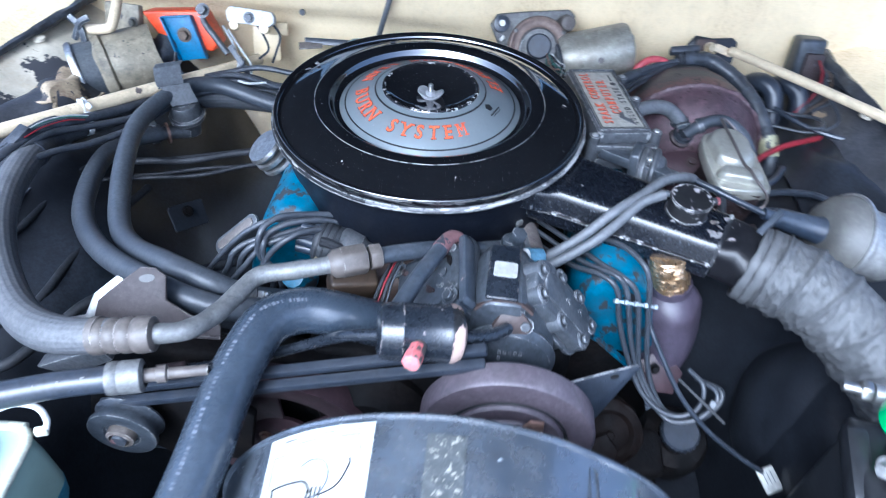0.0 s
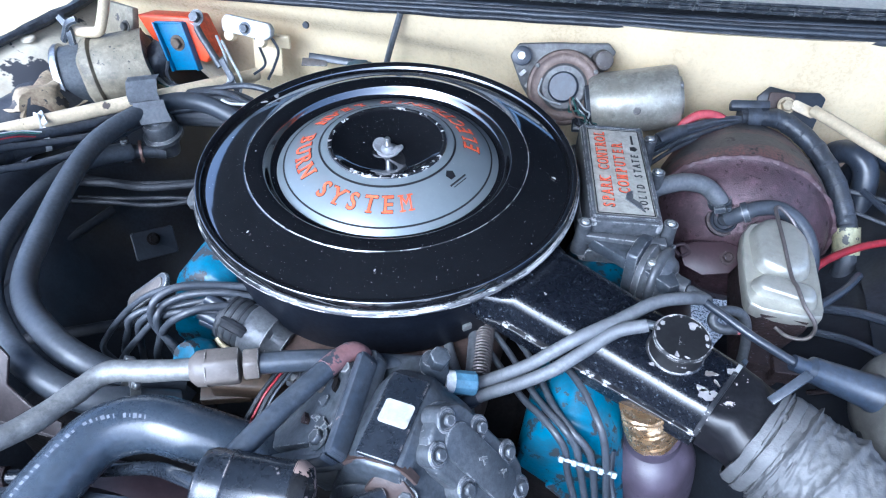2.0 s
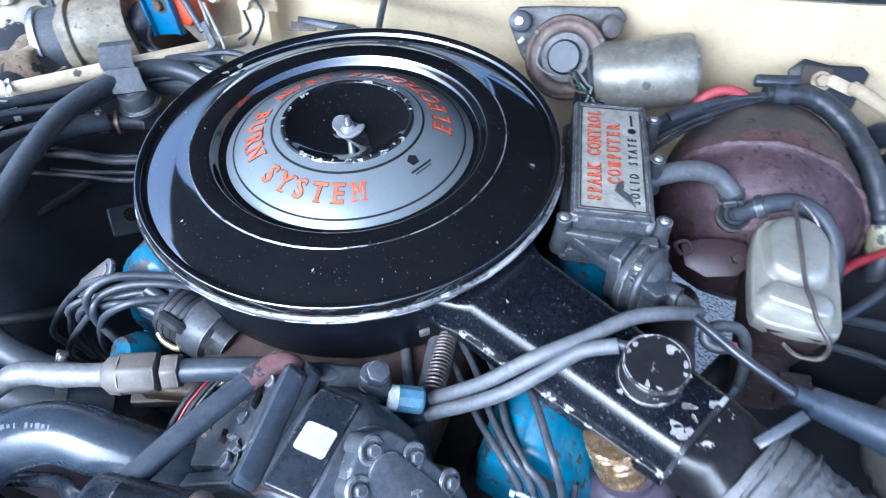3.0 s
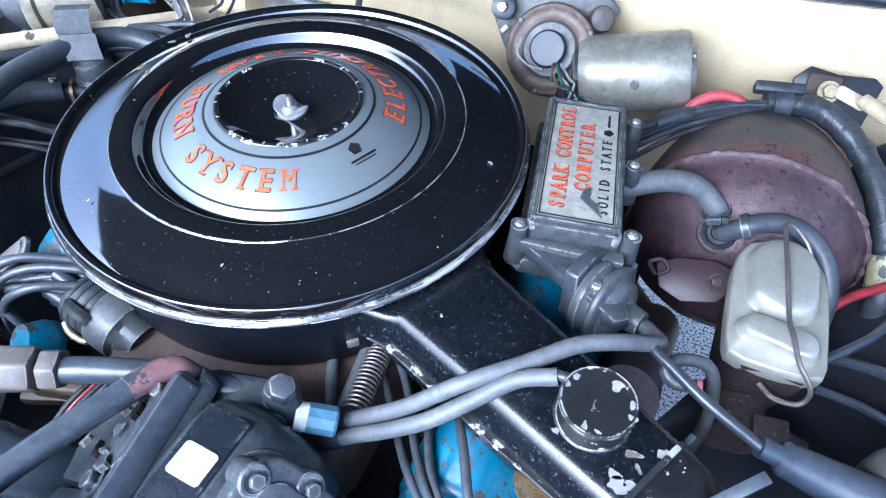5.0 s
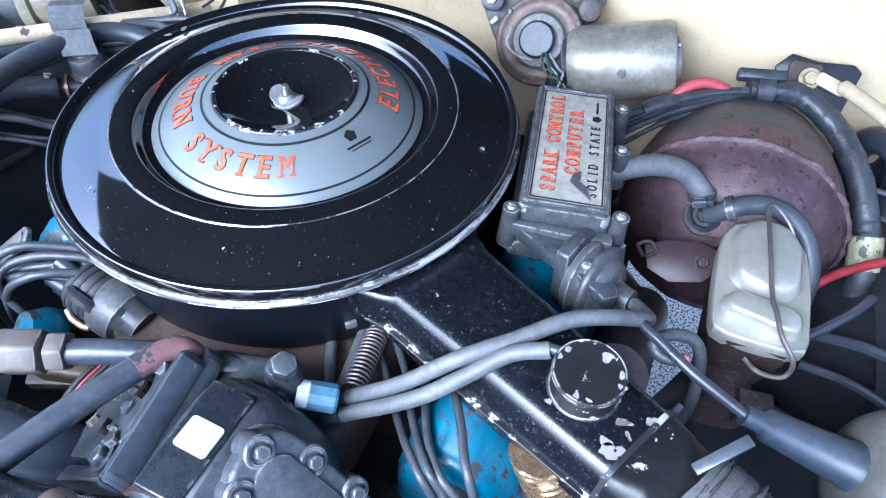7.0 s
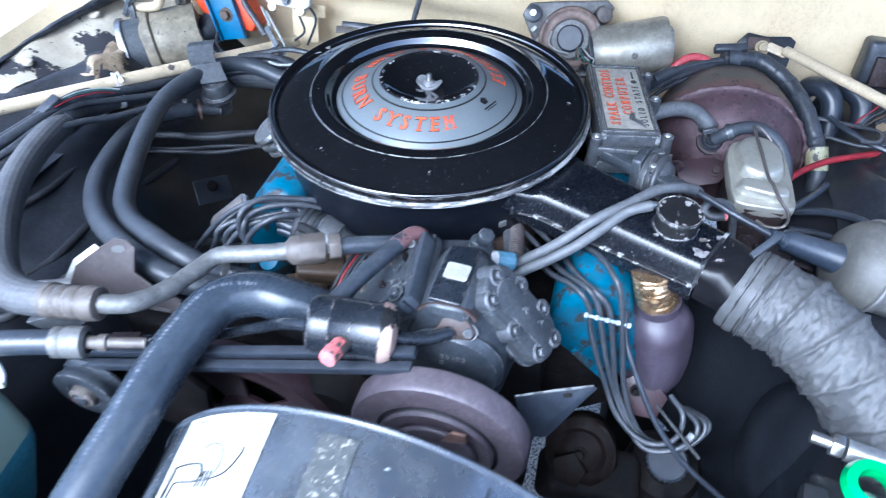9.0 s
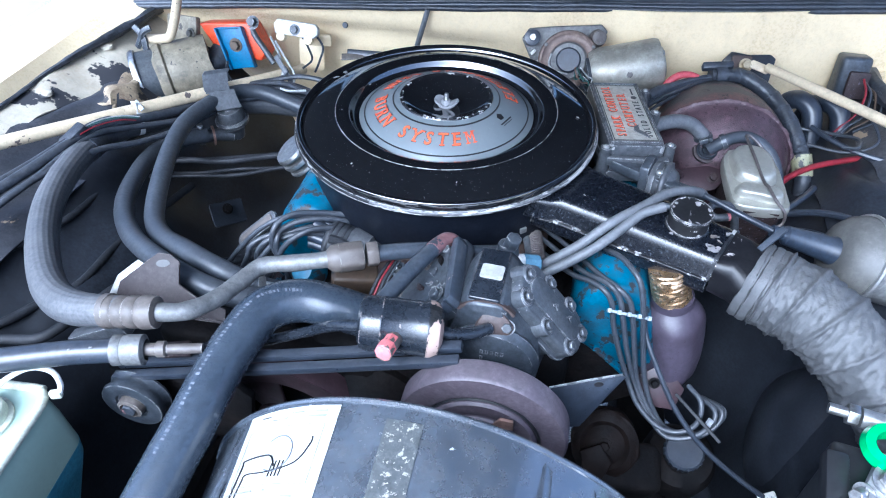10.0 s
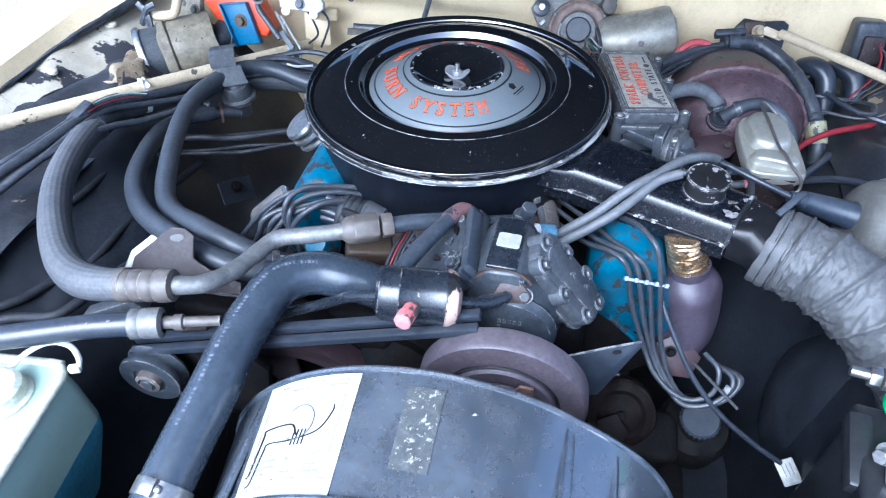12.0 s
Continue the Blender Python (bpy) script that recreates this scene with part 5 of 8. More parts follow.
    part("line_fitting", join(box(pose(0.474, -0.045, 0.800, 10, 0, 8), 0.030, 0.026, 0.026, 0.003), lathe([(0, 0), (0.009, 0), (0.009, 0.016), (0, 0.016)], fr((0.488, -0.046, 0.802), (1, -0.2, 0)), 12)), RUST_DARK, t, "crusty brake line fitting")
    part("brake_line", tube([(0.50, -0.048, 0.802), (0.525, -0.052, 0.80), (0.535, -0.045, 0.785), (0.52, -0.03, 0.75)], 0.003, 8), RUST_DARK, t)
    return t


def wiper_motor():
    t = thing("wiper_motor", (0.2, 0.33, 0.85), "grey cast wiper motor with a silver can on the firewall", "wiper motor")
    ax = V(0.0, -0.83, 0.56)
    m = fr((0.158, 0.300, 0.890), ax, (1, 0, 0))
    pl = fr((0.148, 0.332, 0.894), (0.15, -0.93, 0.35), (1, 0.2, 0))
    part("mount_plate", prism([(-0.078, 0.022), (-0.066, 0.040), (-0.02, 0.044), (0.03, 0.046), (0.062, 0.048), (0.074, 0.036), (0.060, 0.010), (0.052, -0.045), (0.020, -0.066), (-0.030, -0.060), (-0.058, -0.020)], 0.010, pl, 0.003), CAST_GREY, t, "cast grey mounting plate")
    g = part("gear_case", lathe([(0, -0.02), (0.050, -0.02), (0.053, 0.004), (0.053, 0.012), (0.047, 0.016), (0.043, 0.013), (0.034, 0.015), (0.030, 0.020), (0, 0.021)], m, 60), CAST_GREY, t, "round gear case with a rusty ring")
    part("case_ring", lathe([(0.0335, 0.0160), (0.036, 0.0152), (0.043, 0.0146), (0.047, 0.0172), (0.051, 0.0165), (0.0530, 0.014), (0.0537, 0.006)], m, 60), RING_BROWN, g, "rusty ring")
    part("centre_cover", lathe([(0, 0.020), (0.0205, 0.020), (0.0215, 0.029), (0.019, 0.032), (0, 0.032)], m, 36), BOOT, g, "dark blue-black cover")
    for a in (35, 150, 265):
        part("screw", screw(m @ V(0.049 * math.cos(radians(a)), 0.049 * math.sin(radians(a)), 0.016), ax, 0.0036), CAST_GREY, g)
    for p in ((0.0905, 0.304, 0.928), (0.203, 0.328, 0.926)):
        part("bolt", bolt(p, (0.1, -0.85, 0.5), 0.0065, 0.007, False), STEEL if p[0] < 0.15 else DARK_ALLOY, t)
        part("grommet", lathe([(0, -0.02), (0.014, -0.02), (0.014, -0.001), (0.010, 0), (0, 0)], fr(p, (0.1, -0.85, 0.5)), 24), RUBBER, t)
    a, b = V(0.204, 0.290, 0.875), V(0.326, 0.314, 0.904)
    mm = fr(a, b - a, (0, 0, 1))
    can = part("motor_can", lathe([(0, -0.004), (0.040, -0.004), (0.044, 0.004), (0.0455, 0.010), (0.0435, 0.110), (0.041, 0.116), (0.028, 0.117), (0.026, 0.122), (0, 0.123)], mm, 56), MOTOR_CAN, t, "dull stained tan-grey motor can")
    part("end_bolt", bolt(mm @ V(0.024, 0.012, 0.116), b - a, 0.005), ZINC, can)
    part("end_bolt", bolt(mm @ V(-0.024, -0.010, 0.116), b - a, 0.005), ZINC, can)
    part("can_bolt", bolt((0.264, 0.262, 0.898), (0.0, -0.9, 0.40), 0.006, 0.004), BRACKET_BROWN, can)
    part("grommet", lathe([(0, 0), (0.033, 0), (0.035, 0.010), (0.030, 0.012), (0, 0.012)], fr(a, a - b), 36), DARK_ALLOY, can)
    rnd = random.Random(7)
    for k in range(12):
        p, q = V(0.172 + 0.010 * rnd.random(), 0.258, 0.906 - 0.022 * rnd.random()), V(0.206 + 0.018 * rnd.random(), 0.252, 0.872 - 0.012 * rnd.random())
        mid = [p.lerp(q, f) + V(rnd.uniform(-0.008, 0.008), -0.010 + rnd.uniform(-0.006, 0.004), rnd.uniform(-0.006, 0.012)) for f in (0.25, 0.5, 0.75)]
        part("wire", tube([p] + mid + [q, q + V(-0.010, 0.004, -0.012)], 0.0013, 6), (WIRE_GREEN, WIRE_PALE, CABLE, WIRE_GREY, COPPER, CABLE)[k % 6], t)
    part("wire", tube([(0.128, 0.270, 0.918), (0.126, 0.264, 0.900), (0.140, 0.258, 0.892), (0.160, 0.256, 0.890)], 0.0014, 6), WIRE_PALE, t)
    part("lug", rough_up(lathe([(0, -0.020), (0.014, -0.020), (0.015, -0.006), (0.0125, 0.004), (0.009, 0.006), (0, 0.005)], fr((0.205, 0.322, 0.931), (0.25, -0.80, 0.52)), 24), 0.0012, 90), BRACKET_BROWN, t, "cast lug round a dark bolt")
    for x, z in ((0.094, 0.900), (0.104, 0.882), (0.120, 0.912)):
        part("pale_clip", box(fr((x, 0.306, z), (0.1, -0.85, 0.5), (0.6, 0, 0.8)), 0.011, 0.006, 0.005, 0.0015), CERAMIC, t)
    part("plug", box(fr((0.195, 0.262, 0.858), (0, -0.7, 0.7), (1, 0.2, 0)), 0.030, 0.018, 0.014, 0.002), RUBBER, t)
    return t


air_cleaner()
computer_box()
flex_duct()
booster()
master_cylinder()
wiper_motor()


# ---- air conditioning ----
def compressor():
    t = thing("ac_compressor", (0.12, -0.30, 0.80), "dark grey cast V-twin air conditioning compressor", "compressor")
    def case_ring(y, right, top, left):
        """One slice of the crankcase: pad on top, smooth shoulders that flare to the right."""
        pts = [(0.055, 0.790), (0.068, 0.850), (left, top - 0.022), (left + 0.009, top - 0.006), (left + 0.015, top), (0.131, top), (0.138, top - 0.003), (0.146 + 0.3 * (right - 0.19), top - 0.014), (right - 0.020, 0.892), (right - 0.004, 0.872), (right, 0.850), (right, 0.790)]
        m = Matrix.Translation((0, y, 0)) @ Matrix(((1, 0, 0, 0), (0, 0, 1, 0), (0, 1, 0, 0), (0, 0, 0, 1)))
        return (m, pts)
    bm = loft([case_ring(-0.346, 0.172, 0.922, 0.088), case_ring(-0.340, 0.178, 0.929, 0.084), case_ring(-0.300, 0.184, 0.931, 0.083), case_ring(-0.268, 0.192, 0.930, 0.084), case_ring(-0.250, 0.186, 0.924, 0.088), case_ring(-0.240, 0.170, 0.905, 0.094)])
    bmesh.ops.bevel(bm, geom=[e for e in bm.edges if e.calc_face_angle(0) > 0.25], offset=0.003, segments=2, affect="EDGES")
    part("crankcase", rough_up(bm, 0.0008, 120), DARK_ALLOY, t, sharp=50)
    part("right_bank", prism(round_rect(0.104, 0.054, 0.022), 0.07, fr((0.181, -0.295, 0.876), (0.78, -0.16, 0.60), (0.60, 0.03, -0.79)) @ Matrix.Translation((0, 0, -0.075)), 0.004), DARK_ALLOY, t)
    part("left_bank", prism(round_rect(0.090, 0.086, 0.018), 0.06, fr((0.040, -0.288, 0.882), (-0.64, -0.10, 0.76), (0.76, 0.03, 0.64)) @ Matrix.Translation((0, 0, -0.07)), 0.004), DARK_ALLOY, t)
    part("top_rib", box(pose(0.1150, -0.300, 0.9300, 0, 0, -2), 0.034, 0.080, 0.005, 0.002, 3), CANISTER, t, "black painted top pad")
    part("sticker", prism(round_rect(0.0255, 0.0225, 0.003), 0.0006, pose(0.1165, -0.2985, 0.9329, 0, 0, -3), 0), STICKER, t, "small cream sticker")
    part("front_flange", lathe([(0, 0), (0.052, 0), (0.056, 0.010), (0.050, 0.020), (0.034, 0.026), (0, 0.026)], fr((0.126, -0.338, 0.845), (0, -1, 0)), 40), DARK_ALLOY, t)
    part("shaft_seal_arch", lathe([(0.0375, 0), (0.0405, 0), (0.0405, 0.008), (0.0375, 0.008), (0.0375, 0)], fr((0.118, -0.342, 0.889), (0, -1, 0.25), (1, 0, 0)), 24, sweep=(40, 142)), LUG_BROWN, t, "rust-stained arch")
    part("rusty_lug", prism([(-0.020, -0.006), (-0.012, 0.010), (0.0, 0.017), (0.012, 0.012), (0.024, 0.000), (0.020, -0.010), (0.0, -0.012)], 0.012, fr((0.126, -0.346, 0.903), (0.05, -0.85, 0.52), (1, 0, 0)) @ pose(0, 0, -0.006), 0.003), LUG_BROWN, t, "rust-stained lug")
    part("bolt", bolt((0.142, -0.3475, 0.902), (0, -0.85, 0.5), 0.0062, 0.005), ALLOY, t)
    for k in range(6):
        part("cast_mark", box(pose(0.118 + 0.0056 * (k % 5), -0.3645 - 0.001 * (k // 5), 0.875 - 0.009 * (k // 5), 80, 0, 0), 0.0034, 0.0050, 0.0008, 0), HEAD_ALLOY, t)

    # right head: thick plate with scalloped edge and a ring of bolts
    h = fr((0.181, -0.295, 0.876), (0.78, -0.16, 0.60), (0.60, 0.03, -0.79))
    outline = round_rect(0.126, 0.062, 0.027, 7)
    head = part("cylinder_head", rough_up(join(prism(outline, 0.017, h @ Matrix.Translation((-0.003, 0, -0.004)), 0.004, 3), prism(round_rect(0.112, 0.056, 0.024), 0.05, h @ Matrix.Translation((-0.003, 0, -0.052)), 0.003)), 0.0006, 150), HEAD_ALLOY, t, "bolted dark alloy cylinder head")
    part("raised_pad", rough_up(prism(round_rect(0.098, 0.034, 0.016), 0.0040, h @ Matrix.Translation((-0.003, 0.001, 0.012)), 0.0015, 2), 0.0004, 150), HEAD_ALLOY, head)
    part("edge_step", prism(round_rect(0.132, 0.067, 0.029, 7), 0.005, h @ Matrix.Translation((-0.003, -0.001, -0.010)), 0.002, 2), HEAD_ALLOY, head)
    for x, y in ((-0.058, 0.008), (-0.051, -0.019), (-0.007, -0.025), (0.039, -0.020), (0.054, 0.010), (0.022, 0.026), (-0.021, 0.024)):
        part("boss", lathe([(0, -0.012), (0.0115, -0.012), (0.0112, 0.0135), (0.0098, 0.0150), (0.0078, 0.0150), (0.0070, 0.0135), (0, 0.0135)], h @ Matrix.Translation((x, y, 0)), 20), HEAD_ALLOY, head)
        part("bolt", bolt(h @ V(x, y, 0.0135), h.to_3x3() @ V(0, 0, 1), 0.0056, 0.0045, False), HEAD_ALLOY, head)
    for x, y in ((-0.006, 0.004), (0.022, 0.008)):
        part("cast_mark", box(h @ pose(x, y, 0.0166, 0, 0, 40), 0.010, 0.0026, 0.0006, 0), ALLOY, head)
        part("cast_mark", box(h @ pose(x + 0.002, y - 0.001, 0.0166, 0, 0, -40), 0.008, 0.0020, 0.0006, 0), ALLOY, head)
    # left head
    g = fr((0.040, -0.288, 0.882), (-0.64, -0.10, 0.76), (0.76, 0.03, 0.64))
    lh = part("cylinder_head", join(prism(round_rect(0.112, 0.110, 0.014, 4), 0.016, g @ Matrix.Translation((0, 0, -0.014)), 0.003), prism(round_rect(0.095, 0.092, 0.014), 0.05, g @ Matrix.Translation((0, 0, -0.06)), 0.003)), DARK_ALLOY, t, "dark alloy cylinder head")
    part("cover_block", rough_up(prism([(-0.045, -0.040), (0.020, -0.044), (0.046, -0.030), (0.048, 0.030), (0.030, 0.044), (-0.040, 0.040)], 0.018, g, 0.005, 2), 0.0015, 120), DARK_ALLOY, lh)
    part("edge_plate", prism(round_rect(0.0105, 0.096, 0.004), 0.020, g @ Matrix.Translation((0.052, -0.008, -0.002)), 0.003), PIPE_BLUE, lh, "long blue-grey edge rail")
    part("edge_plate", prism(round_rect(0.096, 0.013, 0.004), 0.017, g @ Matrix.Translation((-0.002, -0.051, -0.002)), 0.003), PIPE_BLUE, lh, "blue-grey front edge rail")
    for x, y in ((-0.040, 0.034), (-0.042, -0.034), (0.0, 0.048), (0.004, -0.048), (0.034, 0.044), (0.036, -0.042)):
        part("bolt", bolt(g @ V(x, y, 0.004 if abs(y) > 0.045 else 0.017), g.to_3x3() @ V(0, 0, 1), 0.007, 0.006), STEEL if y > 0 else DARK_ALLOY, lh)
    for k, (x, y) in enumerate(((0.030, 0.020), (0.028, -0.006), (0.020, 0.034), (0.030, 0.044), (0.010, -0.020), (-0.010, 0.010), (-0.024, -0.014), (0.036, 0.008), (0.034, 0.034), (0.024, -0.022), (0.016, 0.012), (0.002, 0.030), (-0.028, 0.022), (0.036, -0.030))):
        part("casting_lump", rough_up(flake(g @ V(x, y, 0.0175), g.to_3x3() @ V(0.3 * math.sin(k), 0.3 * math.cos(2 * k), 1), 0.0062 + 0.0022 * (k % 3), 130 + k, 0.0045), 0.0012, 160), (RUST_DARK, DARK_ALLOY, BRACKET_BROWN, GRIME)[k % 4], lh, "crust of dirt and scale")
    # service port at the back with a blue and white cap
    part("service_block", rough_up(join(lathe([(0, -0.045), (0.0135, -0.045), (0.0130, -0.006), (0.0105, -0.002), (0, -0.001)], fr((0.124, -0.222, 0.912), (-0.10, 0.10, 0.98)), 28), box(pose(0.098, -0.232, 0.880, 0, 0, 14), 0.070, 0.036, 0.040, 0.010, 3)), 0.0008, 90), DARK_ALLOY, t, "cast service valve block")
    part("valve_hex", prism([(0.0102 * math.cos(radians(60 * i + 10)), 0.0102 * math.sin(radians(60 * i + 10))) for i in range(6)], 0.020, fr((0.127, -0.224, 0.904), (0.25, -0.10, 0.95)), 0.002), DARK_ALLOY, t, "hexagon valve cap")
    pd = V(0.90, 0.34, -0.24)
    part("service_stem", lathe([(0, -0.016), (0.006, -0.016), (0.006, 0.002), (0, 0.002)], fr((0.136, -0.227, 0.885), pd), 16), DARK_ALLOY, t)
    cap = part("service_cap", lathe([(0, 0), (0.0108, 0), (0.0108, 0.009), (0, 0.009)], fr((0.136, -0.227, 0.885), pd), 24), WHITE_PLASTIC, t, "white collar of a service port cap")
    part("cap_grip", lathe([(0, 0.009), (0.0116, 0.009), (0.0116, 0.029), (0.010, 0.031), (0, 0.031)], fr((0.136, -0.227, 0.885), pd), 10), BLUE_PLASTIC, cap, "blue ribbed cap", 20)
    return t


def clutch():
    t = thing("compressor_pulley", (0.128, -0.41, 0.815), "rust-brown compressor clutch pulley", "pulley")
    m = fr((0.1320, -0.409, 0.829), (0, -1, 0.02)) @ Matrix.Diagonal((0.91, 0.91, 0.95, 1))
    part("pulley_rim", lathe([(0.060, 0.0), (0.096, 0.0), (0.100, 0.004), (0.100, 0.026), (0.097, 0.030), (0.070, 0.031), (0.066, 0.028), (0.060, 0.028), (0.060, 0.0)], m, 96), RUST_PURPLE, t, "worn brown outer rim")
    part("groove_ring", lathe([(0.0655, 0.0285), (0.0675, 0.0330), (0.0695, 0.0315)], m, 80), INK_BLACK, t)
    part("clutch_plate", lathe([(0, 0.024), (0.040, 0.024), (0.042, 0.034), (0.062, 0.036), (0.065, 0.033), (0.065, 0.020)], m, 80), RUST_PURPLE, t)
    part("spring_plate", lathe([(0.020, 0.036), (0.046, 0.036), (0.048, 0.0395), (0.046, 0.042), (0.020, 0.042), (0.020, 0.036)], m, 60), RUST_PURPLE, t)
    part("hub", lathe([(0, 0.03), (0.018, 0.03), (0.017, 0.050), (0, 0.050)], m, 30), RUST_DARK, t)
    part("rivet_tab", prism([(-0.016, -0.006), (0.012, -0.010), (0.016, 0.004), (0.002, 0.010)], 0.004, m @ pose(0.022, 0.046, 0.040, 0, 0, 20), 0.001), COPPER, t, "small tan tab on the clutch face")
    return t


def muffler():
    """Black canister with a red cap that joins the refrigerant pipes."""
    t = thing("refrigerant_canister", (0.034, -0.40, 0.90), "black cylindrical refrigerant canister with a red capped port", "canister")
    a, b = V(-0.006, -0.398, 0.931), V(0.076, -0.384, 0.922)
    m = fr(a, b - a, (0, 0, 1))
    part("shell", lathe([(0, 0), (0.020, 0), (0.026, 0.003), (0.0285, 0.009), (0.0285, 0.022), (0.0295, 0.024), (0.0285, 0.026), (0.0285, 0.064), (0.0295, 0.067), (0.0300, 0.072)], m, 56), CANISTER, t)
    part("end_cap", lathe([(0.0300, 0.071), (0.0298, 0.076), (0.026, 0.083), (0.016, 0.087), (0, 0.088)], m, 56), TAN_CHIPPED, t, "end with flaked tan paint")
    c = part("port_stem", lathe([(0, 0), (0.0085, 0), (0.0085, 0.030), (0, 0.030)], fr((0.037, -0.414, 0.935), (-0.1, -0.93, 0.30)), 20), BRACKET_BROWN, t)
    part("red_cap", lathe([(0, 0.006), (0.0080, 0.006), (0.0082, 0.016), (0.0094, 0.018), (0.0094, 0.028), (0.008, 0.030), (0, 0.030)], fr((0.037, -0.414, 0.937), (-0.12, -0.92, 0.22)), 8), RED_PLASTIC, c, "faded red plastic cap", 20)
    return t


def pipes():
    t = thing("ac_suction_line", (-0.15, -0.35, 0.90), "oxidised aluminium air conditioning pipe with crimped hose end", "pipe")
    line = [(-0.216, -0.432, 0.931), (-0.190, -0.420, 0.926), (-0.174, -0.390, 0.916), (-0.162, -0.352, 0.910), (-0.148, -0.324, 0.910), (-0.110, -0.312, 0.912), (-0.064, -0.296, 0.914)]
    part("pipe", tube(line, lambda s: 0.0100 + 0.0003 * math.sin(40 * s), 16, 10), TUBE_ALU, t)
    d = (V(*line[-1]) - V(*line[-2])).normalized()
    m = fr((-0.066, -0.2965, 0.914), (0.06, 0.030, -0.004))
    part("union_nut", prism([(0.0182 * math.cos(radians(60 * i)), 0.0182 * math.sin(radians(60 * i))) for i in range(6)], 0.031, m, 0.003, 2), BRACKET_BROWN, t, "tan hexagon union nut")
    part("back_nut", prism([(0.0155 * math.cos(radians(60 * i + 12)), 0.0155 * math.sin(radians(60 * i + 12))) for i in range(6)], 0.014, m @ Matrix.Translation((0, 0, 0.034)), 0.002, 2), BRACKET_BROWN, t)
    part("collar", lathe([(0.0105, -0.012), (0.0160, -0.006), (0.0170, 0.003), (0.0105, 0.003)], m, 24), BRACKET_BROWN, t)
    part("black_pipe", tube([(-0.024, -0.276, 0.911), (0.000, -0.264, 0.909), (0.040, -0.246, 0.903), (0.085, -0.232, 0.893), (0.115, -0.225, 0.882)], 0.0100, 14), PIPE_BLUE, t, "black painted pipe")
    f = fr((-0.216, -0.432, 0.931), (-0.96, -0.14, -0.06))
    prof = [(0.0108, -0.004), (0.0170, -0.002), (0.0180, 0.006), (0.0180, 0.013), (0.0160, 0.016), (0.0174, 0.019), (0.0174, 0.026), (0.0160, 0.029), (0.0174, 0.032), (0.0174, 0.038), (0.0160, 0.041), (0.0174, 0.044), (0.0174, 0.050), (0.015, 0.050)]
    part("crimp_ferrule", lathe(prof, f, 36), BRACKET_BROWN, t, "crimped tan ferrule")
    h = thing("ac_suction_hose", (-0.45, -0.25, 0.85), "thick ribbed grey rubber air conditioning hose", "hose", "bay hoses")
    rib = lambda s, a: 1.0 + 0.016 * math.sin(20 * a)
    part("hose", tube([(-0.252, -0.437, 0.929), (-0.306, -0.436, 0.919), (-0.354, -0.416, 0.904), (-0.405, -0.375, 0.890), (-0.470, -0.300, 0.876), (-0.522, -0.214, 0.866), (-0.556, -0.115, 0.855), (-0.566, -0.020, 0.840), (-0.537, 0.060, 0.822), (-0.484, 0.145, 0.808), (-0.396, 0.205, 0.790), (-0.30, 0.25, 0.76)], lambda s: 0.0165 + 0.0030 * soft(0, 0.15, s), 66, 10, shape=rib), RIB_RUBBER, h, sharp=80)
    part("hose_end_collar", lathe([(0.0172, -0.004), (0.0186, -0.003), (0.0186, 0.004), (0.0172, 0.005)], fr((-0.266, -0.4380, 0.9275), (-0.96, -0.06, -0.16)), 36), BRACKET_BROWN, h, "tan crimp lip")
    part("tape_wrap", tube([(-0.560, -0.085, 0.851), (-0.565, -0.055, 0.846), (-0.566, -0.028, 0.841)], 0.0206, 28), TAPE, h, "black tape wrapped round the hose")
    p = thing("ac_discharge_pipe", (0.03, -0.30, 0.91), "black pipe with a red-primed bend joining compressor and canister", "pipe")
    part("pipe", tube([(0.004, -0.392, 0.931), (0.012, -0.365, 0.934), (0.028, -0.315, 0.932), (0.046, -0.264, 0.9265)], 0.0094, 14), PIPE_BLUE, p)
    part("bend", tube([(0.0425, -0.274, 0.9285), (0.047, -0.261, 0.9262), (0.054, -0.247, 0.9225), (0.062, -0.243, 0.916), (0.066, -0.243, 0.900), (0.068, -0.246, 0.884)], 0.0096, 14), RED_PRIMER, p, "red-primed bend")
    part("flange_bolt", bolt((0.059, -0.262, 0.917), (-0.3, -0.3, 0.9), 0.0058, 0.009), ALLOY, p)
    part("outlet", tube([(0.074, -0.386, 0.921), (0.092, -0.380, 0.914), (0.110, -0.368, 0.908), (0.124, -0.354, 0.903)], 0.0070, 12), CANISTER, p)
    part("inlet", tube([(-0.002, -0.396, 0.922), (-0.040, -0.388, 0.904), (-0.080, -0.378, 0.872), (-0.130, -0.385, 0.852), (-0.185, -0.408, 0.853), (-0.235, -0.428, 0.859)], 0.0062, 12), CANISTER, p)
    part("inlet_union", prism([(0.010 * math.cos(radians(60 * i)), 0.010 * math.sin(radians(60 * i))) for i in range(6)], 0.030, fr((-0.205, -0.416, 0.855), (-0.9, -0.35, 0.08)), 0.001), RUST_DARK, p)


